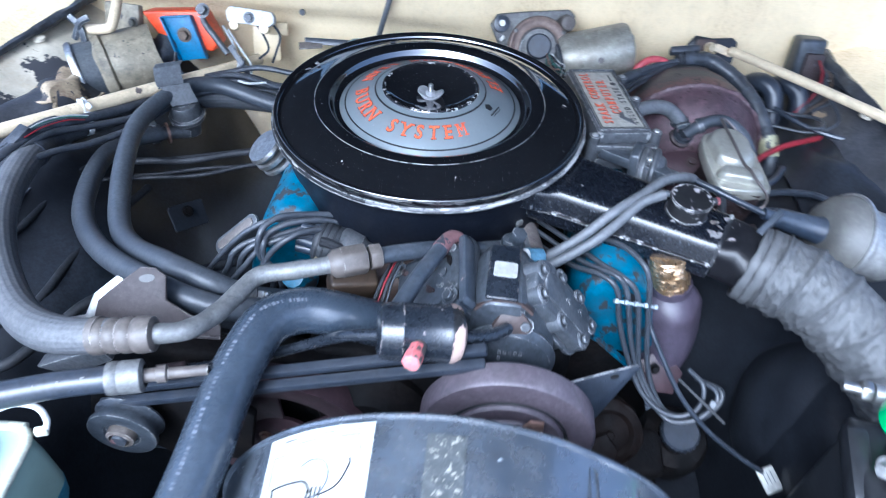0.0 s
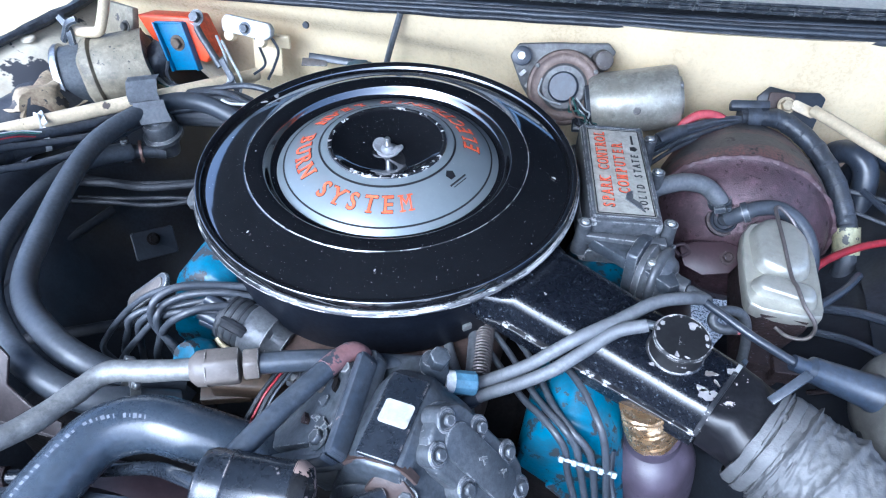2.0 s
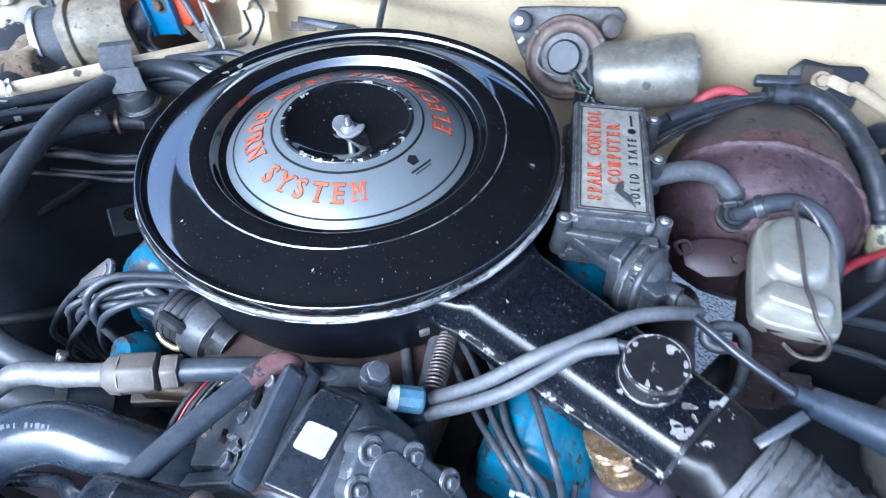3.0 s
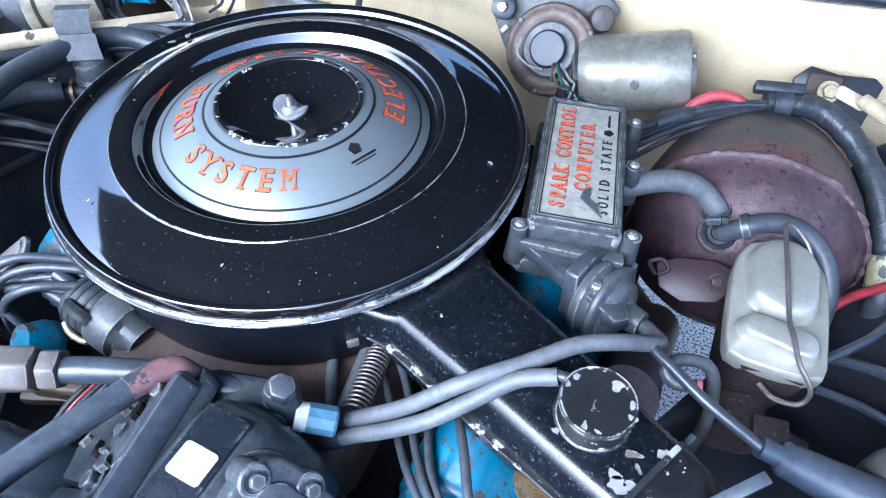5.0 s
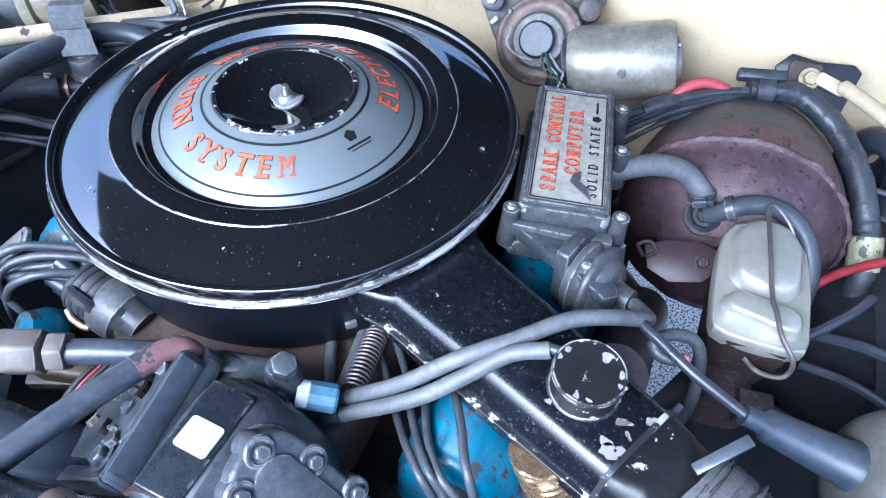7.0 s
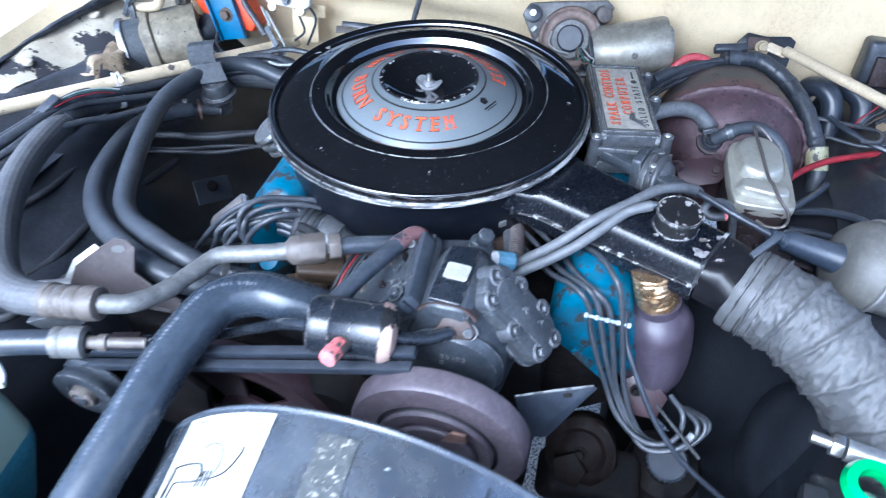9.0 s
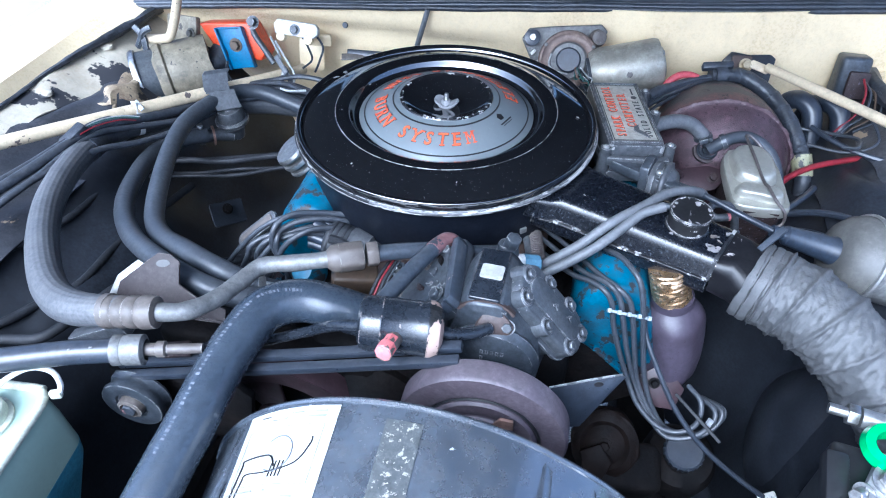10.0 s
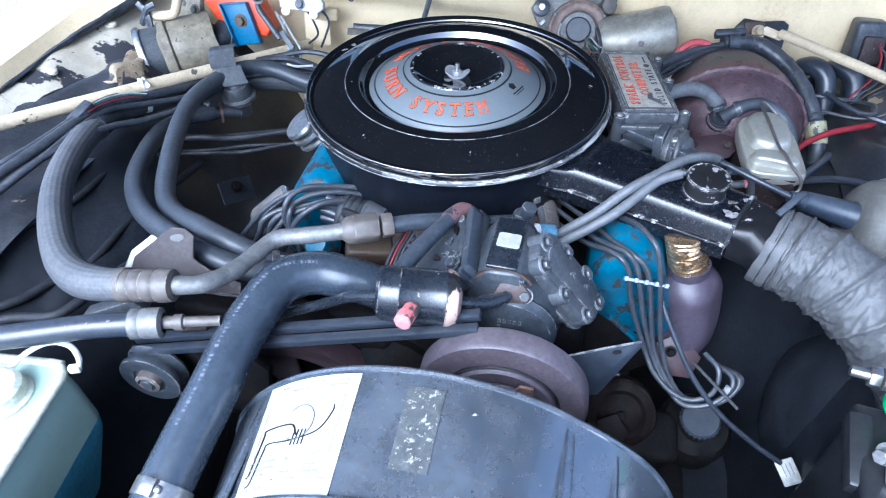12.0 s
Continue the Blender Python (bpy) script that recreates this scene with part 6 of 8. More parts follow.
def hoses():
    r = thing("radiator_hose", (-0.13, -0.45, 0.86), "thick glossy black upper radiator hose with pale printed marks", "hose", "bay hoses")
    line = [(0.020, -0.318, 0.835), (-0.020, -0.335, 0.864), (-0.055, -0.342, 0.880), (-0.095, -0.348, 0.889), (-0.126, -0.372, 0.892), (-0.139, -0.416, 0.889), (-0.144, -0.465, 0.884), (-0.146, -0.517, 0.876), (-0.150, -0.560, 0.867), (-0.154, -0.610, 0.855), (-0.158, -0.66, 0.84)]
    part("hose", tube(line, 0.0252, 32, 10), HOSE_GLOSS, r)
    sp = spline(line, 10)
    for i in range(30, 80):
        p, q = sp[i], sp[i + 1]
        d = (q - p).normalized()
        up = V(-0.22, -0.38, 0.90)
        up = (up - d * up.dot(d)).normalized()
        if i % 7 != 0:
            part("printed_mark", box(fr(p + up * 0.0250, up, d), 0.0012 + 0.0010 * (i % 3), 0.0044 - 0.0012 * (i % 2), 0.0004, 0), INK_PALE, r)
    part("hose_clip", clamp((-0.1540, -0.611, 0.8545), (-0.08, -1, -0.24), 0.0256, 0.016), STEEL, r)
    for nm, pts in (("heater_hose", [(-0.128, -0.290, 0.815), (-0.159, -0.312, 0.838), (-0.205, -0.330, 0.856), (-0.280, -0.312, 0.864), (-0.377, -0.254, 0.846), (-0.445, -0.180, 0.827), (-0.482, -0.101, 0.815), (-0.507, -0.008, 0.799), (-0.495, 0.056, 0.788), (-0.465, 0.094, 0.780)]),
                    ("heater_hose", [(-0.145, -0.262, 0.800), (-0.186, -0.288, 0.832), (-0.234, -0.292, 0.858), (-0.288, -0.272, 0.860), (-0.342, -0.240, 0.844), (-0.385, -0.195, 0.834), (-0.422, -0.116, 0.833), (-0.448, -0.032, 0.838), (-0.460, 0.040, 0.840), (-0.451, 0.113, 0.836), (-0.430, 0.166, 0.830), (-0.388, 0.192, 0.820), (-0.315, 0.188, 0.802), (-0.18, 0.18, 0.77)])):
        h = thing(nm, pts[4], "smooth dusty black heater hose in a wide bend", "hose", "bay hoses")
        part("hose", tube(pts, 0.0142, 18, 10), HEATER_RUBBER, h)
        part("hose_clip", clamp(pts[1], V(*pts[1]) - V(*pts[0]), 0.0145), STEEL, h)
    v = thing("heater_valve", (-0.43, 0.135, 0.76), "grey metal heater water valve with vacuum cap", "valve")
    m = fr((-0.430, 0.133, 0.786), (-0.02, -0.12, 1))
    part("body", lathe([(0, -0.03), (0.014, -0.03), (0.018, -0.01), (0.024, 0.0), (0.030, 0.004), (0.0305, 0.010), (0.026, 0.013), (0.0245, 0.030), (0.022, 0.034), (0.014, 0.036), (0.012, 0.040), (0, 0.041)], m, 44), ALLOY, v)
    part("nipple", tube([(-0.432, 0.128, 0.812), (-0.430, 0.124, 0.822), (-0.420, 0.126, 0.825)], 0.0028, 8), ALLOY, v)
    part("tail", tube([(-0.430, 0.125, 0.765), (-0.455, 0.108, 0.772), (-0.482, 0.088, 0.776)], 0.0115, 14), ALLOY, v, "grey corroded tail")
    part("flange", lathe([(0, 0), (0.018, 0), (0.018, 0.004), (0, 0.004)], fr((-0.457, 0.106, 0.772), (-0.8, -0.6, 0.1)), 24), COPPER, v)
    part("hose_clip", clamp((-0.476, 0.093, 0.776), (-0.8, -0.6, 0.1), 0.0150), STEEL, v)
    st = thing("valve_hanger", (-0.43, 0.16, 0.83), "grey folded metal strap hanging the valve from the brace", "bracket")
    e1, e2 = V(-0.471, 0.136, 0.876), V(-0.438, 0.164, 0.872)
    sag = [V(0.004, 0.004, 0.006), V(0, 0, 0), V(0.003, -0.010, -0.016), V(0.006, -0.014, -0.030), V(0.018, -0.020, -0.024), V(0.024, -0.026, -0.034), V(0.034, -0.034, -0.048)]
    part("strap", sheet(lambda u, v: e1.lerp(e2, u) + sag[int(round(v * 6))], steps(0, 1, 4), steps(0, 1, 6), 0.0022), RUBBER_GREY, st, sharp=25)
    ps = thing("power_steering_hose", (-0.3, -0.44, 0.85), "black pressure hose with printed marks and a silver ferrule", "hose", "bay hoses")
    part("hose", tube([(-0.52, -0.570, 0.895), (-0.42, -0.530, 0.904), (-0.352, -0.508, 0.908), (-0.290, -0.485, 0.909), (-0.240, -0.470, 0.909)], 0.0128, 18), RUBBER, ps)
    f = fr((-0.247, -0.472, 0.909), (0.96, 0.27, -0.03)) @ Matrix.Diagonal((0.9, 0.9, 0.9, 1))
    part("ferrule", lathe([(0.014, 0), (0.0178, 0.001), (0.0178, 0.010), (0.0168, 0.012), (0.0178, 0.014), (0.0178, 0.034), (0.012, 0.037)], f, 32), TUBE_ALU, ps, "silver crimp ferrule")
    part("tail_pipe", join(lathe([(0, 0.036), (0.0075, 0.036), (0.0075, 0.048), (0.0095, 0.049), (0.0095, 0.058), (0.006, 0.060), (0.006, 0.10), (0, 0.10)], f, 20)), BRACKET_BROWN, ps, "brown metal tail")
    for i in range(8):
        k = i / 7
        c = V(-0.405, -0.525, 0.905).lerp(V(-0.262, -0.476, 0.909), k)
        part("printed_mark", box(fr(c + V(-0.002, -0.006, 0.0114), (-0.1, -0.42, 0.9), (0.94, 0.32, 0)), 0.007, 0.0018, 0.0008, 0), TUBE_ALU, ps)


compressor()
clutch()
muffler()
pipes()
hoses()


# ---- front of the engine ----
def shroud():
    t = thing("fan_shroud", (0.08, -0.57, 0.60), "dusty black plastic fan shroud with paper decals", "fan shroud")
    C = V(0.080, 0, 0.707)

    def skin(a, v):
        r = 0.240 - 0.012 * v
        if a < 62:
            r += 0.010 * soft(62, 30, a)
        y = -0.497 - 0.120 * v
        return C + V(r * math.cos(radians(a)), y, r * math.sin(radians(a)))
    part("hoop", sheet(skin, steps(-10, 190, 90), steps(0, 1, 6), 0.004), SHROUD, t)
    part("hoop_lip", tube([skin(a, 0.0) + V(0, 0.001, -0.001) for a in steps(-10, 190, 60)], 0.0035, 8, 2), SHROUD, t)

    def flare(a, v):
        k = soft(0, 1, v)
        p = skin(a, 1.0)
        return V(p.x + (p.x - 0.08) * 0.10 * k, p.y - 0.055 * v, p.z - 0.022 * k)
    part("flare", sheet(flare, steps(-10, 190, 60), steps(0, 1, 5), 0.004), SHROUD, t)
    part("step_rib", tube([skin(a, 1.0) + V(0, 0, 0.002) for a in steps(20, 165, 40)], 0.004, 8, 2), SHROUD, t)
    for a in (59.5, 47.0, 137.0):
        p, q = skin(a, 0.0), skin(a, 1.0)
        out = (skin(a, 0.5) - C - V(0, skin(a, 0.5).y, 0)).normalized()
        d = q - p
        part("moulded_rib", box(fr((p + q) / 2 + out * 0.002, out, d), d.length, 0.012 if a > 55 else 0.007, 0.006, 0.002), SHROUD, t)
    # decals
    def decal(a0, a1, v0, v1, lift):
        return sheet(lambda a, v: skin(a, v) + (skin(a, v) - C - V(0, skin(a, v).y, 0)).normalized() * lift, steps(a0, a1, 12), steps(v0, v1, 4), 0.0004)
    lab = part("paper_decal", decal(106.5, 133.5, 0.04, 1.0, 0.0014), PAPER, t, "white paper decal with a hose diagram")
    hp = lambda a, v: skin(a, v) + (skin(a, v) - C - V(0, skin(a, v).y, 0)).normalized() * 0.0022
    part("diagram_line", tube([hp(131.5, 0.80), hp(130.6, 0.78), hp(129.5, 0.50), hp(129.0, 0.44), hp(121.5, 0.43), hp(119, 0.52)], 0.0008, 6, 5), INK_BLACK, lab)
    part("diagram_line", tube([hp(130.6, 0.88), hp(129.2, 0.84), hp(128.0, 0.62), hp(127.0, 0.56), hp(120.5, 0.56), hp(113.5, 0.50), hp(111.0, 0.36), hp(111.0, 0.30)], 0.0007, 6, 5), INK_BLACK, lab)
    part("diagram_line", tube([hp(119.5 + 4.2 * math.cos(radians(k)), 0.42 + 0.14 * math.sin(radians(k))) for k in range(60, 340, 28)], 0.0006, 6, 4), INK_PALE, lab)
    for i in range(4):
        part("diagram_line", tube([hp(119.6 - 1.0 * i, 0.48), hp(119.8 - 1.0 * i, 0.60)], 0.0006, 6, 2), INK_BLACK, lab)
    for k in range(34):
        rnd = random.Random(500 + k)
        a, v, w = 108.5 + 23 * rnd.random(), (0.09, 0.13, 0.70, 0.75, 0.80, 0.85, 0.90)[k % 7], 0.004 + 0.010 * rnd.random()
        p = hp(a, v)
        part("printed_bar", box(fr(p, hp(a, v) - C - V(0, p.y, 0), hp(a - 1, v) - p), w, 0.0012, 0.0008, 0), INK_FAINT, lab)
    for v in (0.20, 0.66):
        part("printed_frame", tube([hp(a, v) for a in steps(109, 131, 8)], 0.0004, 4, 2), INK_FAINT, lab)
    for a in (109, 131):
        part("printed_frame", tube([hp(a, v) for v in steps(0.20, 0.66, 4)], 0.0004, 4, 2), INK_FAINT, lab)
    part("torn_decal", decal(87.5, 95.5, 0.12, 0.74, 0.0012), TORN_PAPER, t, "torn and scraped grey decal")
    return t


def front_drive():
    p = thing("idler_pulley", (-0.351, -0.41, 0.68), "black idler pulley with a rusty centre bolt", "pulley")
    m = fr((-0.273, -0.440, 0.789), (0, -1, 0.0)) @ Matrix.Diagonal((0.92, 0.92, 0.92, 1))
    part("wheel", lathe([(0.012, 0.0), (0.040, 0.0), (0.041, 0.003), (0.038, 0.008), (0.038, 0.014), (0.041, 0.020), (0.040, 0.025), (0.036, 0.0265), (0.022, 0.0255), (0.020, 0.022), (0, 0.022)], m, 56), DARK_ALLOY, p)
    part("hub", lathe([(0, 0.02), (0.017, 0.02), (0.016, 0.031), (0.012, 0.033), (0.011, 0.027), (0, 0.027)], m, 36), BRACKET_BROWN, p)
    part("bolt", bolt(m @ V(0, 0, 0.026), (0, -1, 0), 0.009, 0.007), RED_PRIMER, p, "reddish rusty bolt")
    arm = thing("idler_bracket", (-0.31, -0.39, 0.64), "black pressed arm behind the idler pulley", "bracket")
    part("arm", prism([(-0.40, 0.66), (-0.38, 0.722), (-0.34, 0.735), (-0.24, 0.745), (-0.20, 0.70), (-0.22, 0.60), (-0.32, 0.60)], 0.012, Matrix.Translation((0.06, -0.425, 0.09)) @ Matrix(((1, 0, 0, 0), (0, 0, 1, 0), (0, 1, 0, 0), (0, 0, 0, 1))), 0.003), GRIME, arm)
    b = thing("drive_belt", (-0.1, -0.41, 0.80), "worn black rubber drive belt", "belt", "drive belts")
    a0, c0 = V(-0.350, 0, 0.676), V(0.130, 0, 0.796)
    d = (c0 - a0).normalized()
    nrm = V(-d.z, 0, d.x)
    for y, lift, nm in ((-0.372, 0.0, "upper_run"), (-0.386, -0.006, "upper_run")):
        p0, p1 = V(-0.298, y - 0.058, 0.822 + lift), V(0.103, y - 0.026, 0.918 + lift)
        part(nm, box(fr((p0 + p1) / 2, nrm, p1 - p0), (p1 - p0).length, 0.011, 0.009, 0.0015), RUBBER, b)
    part("lower_run", box(fr((-0.10, -0.40, 0.66), (0.0, 0, 1), (1, 0, 0.06)), 0.5, 0.011, 0.009, 0.0015), RUBBER, b)
    w = thing("water_pump_pulley", (-0.13, -0.39, 0.66), "brown rusty pressed pulley with round holes", "pulley")
    mw = fr((-0.135, -0.372, 0.672), (0, -1, 0.0), (1, 0, 0))
    part("face", lathe([(0.086, 0.006), (0.110, 0.006), (0.118, 0.010), (0.120, 0.0), (0.120, -0.02)], mw, 80), MAROON_BRACKET, w)
    for k in range(4):
        a = 20 + 90 * k
        part("web", prism([(0.03 * math.cos(radians(a - 30)), 0.03 * math.sin(radians(a - 30))), (0.088 * math.cos(radians(a - 22)), 0.088 * math.sin(radians(a - 22))), (0.090 * math.cos(radians(a)), 0.090 * math.sin(radians(a))), (0.088 * math.cos(radians(a + 22)), 0.088 * math.sin(radians(a + 22))), (0.03 * math.cos(radians(a + 30)), 0.03 * math.sin(radians(a + 30)))], 0.006, mw, 0.002), MAROON_BRACKET, w)
    part("hub", lathe([(0, 0), (0.040, 0), (0.042, 0.006), (0.030, 0.012), (0, 0.012)], mw, 40), MAROON_BRACKET, w)
    for k in range(4):
        a = radians(65 + 90 * k)
        part("bolt", bolt(mw @ V(0.022 * math.cos(a), 0.022 * math.sin(a), 0.012), (0, -1, 0), 0.006), COPPER, w)
    k = thing("alternator_bracket", (-0.27, -0.37, 0.86), "brown folded steel bracket plate with a slot hole", "bracket")
    mk = fr((-0.270, -0.362, 0.870), (0.05, -0.75, 0.66), (1, 0, 0.03))
    part("plate", prism([(-0.055, -0.018), (-0.050, 0.012), (-0.020, 0.040), (-0.006, 0.052), (0.010, 0.052), (0.022, 0.044), (0.024, 0.018), (0.050, 0.004), (0.085, -0.004), (0.085, -0.018)], 0.004, mk, 0.0015), STAY_BROWN, k)
    part("slot", prism([(0.009 * math.cos(radians(30 * i)), 0.0045 * math.sin(radians(30 * i))) for i in range(12)], 0.0006, mk @ pose(0.002, 0.040, 0.0038, 0, 0, 12), 0), INK_BLACK, k, "dark slot hole")
    part("lip", box(mk @ pose(0.015, -0.020, -0.010), 0.14, 0.004, 0.024, 0.0015), STAY_BROWN, k)
    part("pale_stay", prism([(-0.10, -0.022), (-0.052, -0.012), (-0.044, 0.018), (-0.026, 0.036), (-0.034, 0.040), (-0.058, 0.018), (-0.066, -0.006), (-0.10, -0.014)], 0.003, mk @ pose(0, 0, -0.006), 0.001), ZINC, k, "pale grey stay")
    part("lower_stay", prism([(-0.40, 0.80), (-0.36, 0.79), (-0.30, 0.83), (-0.31, 0.85)], 0.02, Matrix.Translation((0, -0.40, 0)) @ Matrix(((1, 0, 0, 0), (0, 0, 1, 0), (0, 1, 0, 0), (0, 0, 0, 1))), 0.003), ALLOY, k)
    r = thing("engine_stay", (0.245, -0.345, 0.80), "dull steel triangular stay with a hole", "bracket")
    mr = fr((0.240, -0.350, 0.832), (0.25, -0.93, 0.25), (1, 0.25, 0.0))
    part("plate", prism([(-0.045, -0.002), (0.034, 0.014), (0.040, 0.010), (0.030, -0.004), (-0.006, -0.060), (-0.03, -0.06)], 0.003, mr, 0.001), RUBBER, r)
    part("hole", prism([(0.0055 * math.cos(radians(30 * i)), 0.0035 * math.sin(radians(30 * i))) for i in range(12)], 0.0006, mr @ pose(0.010, 0.002, 0.0028), 0), INK_BLACK, r)
    part("folded_edge", tube([mr @ V(-0.045, -0.001, 0.002), mr @ V(0.0, 0.009, 0.003), mr @ V(0.036, 0.014, 0.002)], 0.0013, 8), ALLOY, r)


def manifold_heat():
    """Hot-air pipe: gold foil tube on a maroon stove pipe."""
    f = thing("hot_air_tube", (0.335, -0.19, 0.83), "crumpled gold and silver foil hot-air tube", "foil tube")
    part("foil", tube([(0.318, -0.196, 0.888), (0.324, -0.196, 0.868), (0.331, -0.194, 0.846), (0.337, -0.190, 0.826)], 0.0235, 40, 12, shape=lambda s, a: 1 + 0.05 * noise.noise(V(s * 22, 3 * math.cos(a), 3 * math.sin(a))) + 0.035 * math.sin(s * 60 + 2 * math.sin(a))), FOIL, f, sharp=30)
    p = thing("heat_stove_pipe", (0.35, -0.19, 0.70), "maroon rusted exhaust heat stove pipe", "pipe")
    squarish = lambda s, a: 1.0 + soft(0.06, 0.30, s) * (0.10 * (1 - abs(math.cos(2 * a + 0.5)) ** 3) - 0.02)
    part("pipe", rough_up(tube([(0.336, -0.190, 0.832), (0.339, -0.190, 0.812), (0.345, -0.192, 0.780), (0.350, -0.196, 0.745), (0.349, -0.202, 0.712), (0.345, -0.206, 0.690), (0.338, -0.208, 0.668)], lambda s: 0.024 + 0.017 * soft(0.02, 0.26, s) - 0.020 * soft(0.62, 0.95, s), 40, 10, shape=squarish), 0.0006, 90), STOVE, p)
    part("socket", lathe([(0.022, 0.012), (0.0265, 0.012), (0.0275, 0.004), (0.026, -0.006)], fr((0.337, -0.190, 0.824), (-0.12, 0, 1)), 36), STOVE, p)
    part("clamp_bracket", prism([(-0.02, -0.03), (0.02, -0.03), (0.03, 0.0), (0.0, 0.03), (-0.03, 0.01)], 0.003, fr((0.345, -0.245, 0.72), (0, -0.8, 0.6), (1, 0, 0)), 0.001), MAROON_BRACKET, p)
    part("bolt", bolt((0.335, -0.250, 0.728), (0, -0.8, 0.6), 0.005), GRIME, p)
    c = thing("steering_reservoir", (0.40, -0.26, 0.50), "greasy black power steering reservoir with ribbed cap", "reservoir")
    mc = fr((0.400, -0.268, 0.612), (-0.08, -0.35, 0.93))
    cap = part("cap", rough_up(lathe([(0, -0.012), (0.025, -0.012), (0.0265, -0.008), (0.0265, 0.004), (0.024, 0.007), (0.010, 0.006), (0, 0.006)], mc, 40), 0.0004, 90), RUBBER, c, "ribbed black cap")
    for k in range(24):
        part("rib", box(mc @ pose(0.0262 * math.cos(radians(15 * k)), 0.0262 * math.sin(radians(15 * k)), -0.002, 0, 0, 15 * k), 0.003, 0.003, 0.011, 0.0008, 1), RUBBER, cap)
    part("reservoir", rough_up(lathe([(0, -0.12), (0.045, -0.12), (0.052, -0.10), (0.052, -0.05), (0.044, -0.034), (0.026, -0.026), (0.022, -0.012), (0, -0.012)], mc, 40), 0.003, 30), GRIME, c)
    q = thing("fuel_pump", (0.27, -0.33, 0.60), "rusty round pump body, shadow put into its near-black colour", "pump")
    mq = fr((0.283, -0.318, 0.668), (-0.10, -0.75, 0.65))
    part("body", rough_up(lathe([(0, -0.05), (0.042, -0.05), (0.044, -0.004), (0.040, 0.0), (0.032, 0.002), (0.026, -0.002), (0.016, 0.004), (0, 0.005)], mq, 40), 0.005, 45), SHADED_RUST, q)
    part("lever", rough_up(prism([(-0.030, -0.010), (-0.006, 0.004), (0.012, -0.016), (0.004, -0.040), (-0.022, -0.036)], 0.010, mq @ pose(0, 0, 0.006), 0.002), 0.002, 60), SHADED_RUST, q)
    part("rusty_ring", rough_up(lathe([(0.034, 0.000), (0.0445, -0.003), (0.0455, -0.010), (0.043, -0.014)], mq, 40), 0.004, 60), SHADED_RUST, q, "rust-brown rim")
    part("bolt", bolt(mq @ V(0, 0, 0.005), mq.to_3x3() @ V(0, 0, 1), 0.007, 0.006), SHADED_RUST, q)
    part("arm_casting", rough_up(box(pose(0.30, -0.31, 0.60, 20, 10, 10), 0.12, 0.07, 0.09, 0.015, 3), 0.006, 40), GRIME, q)


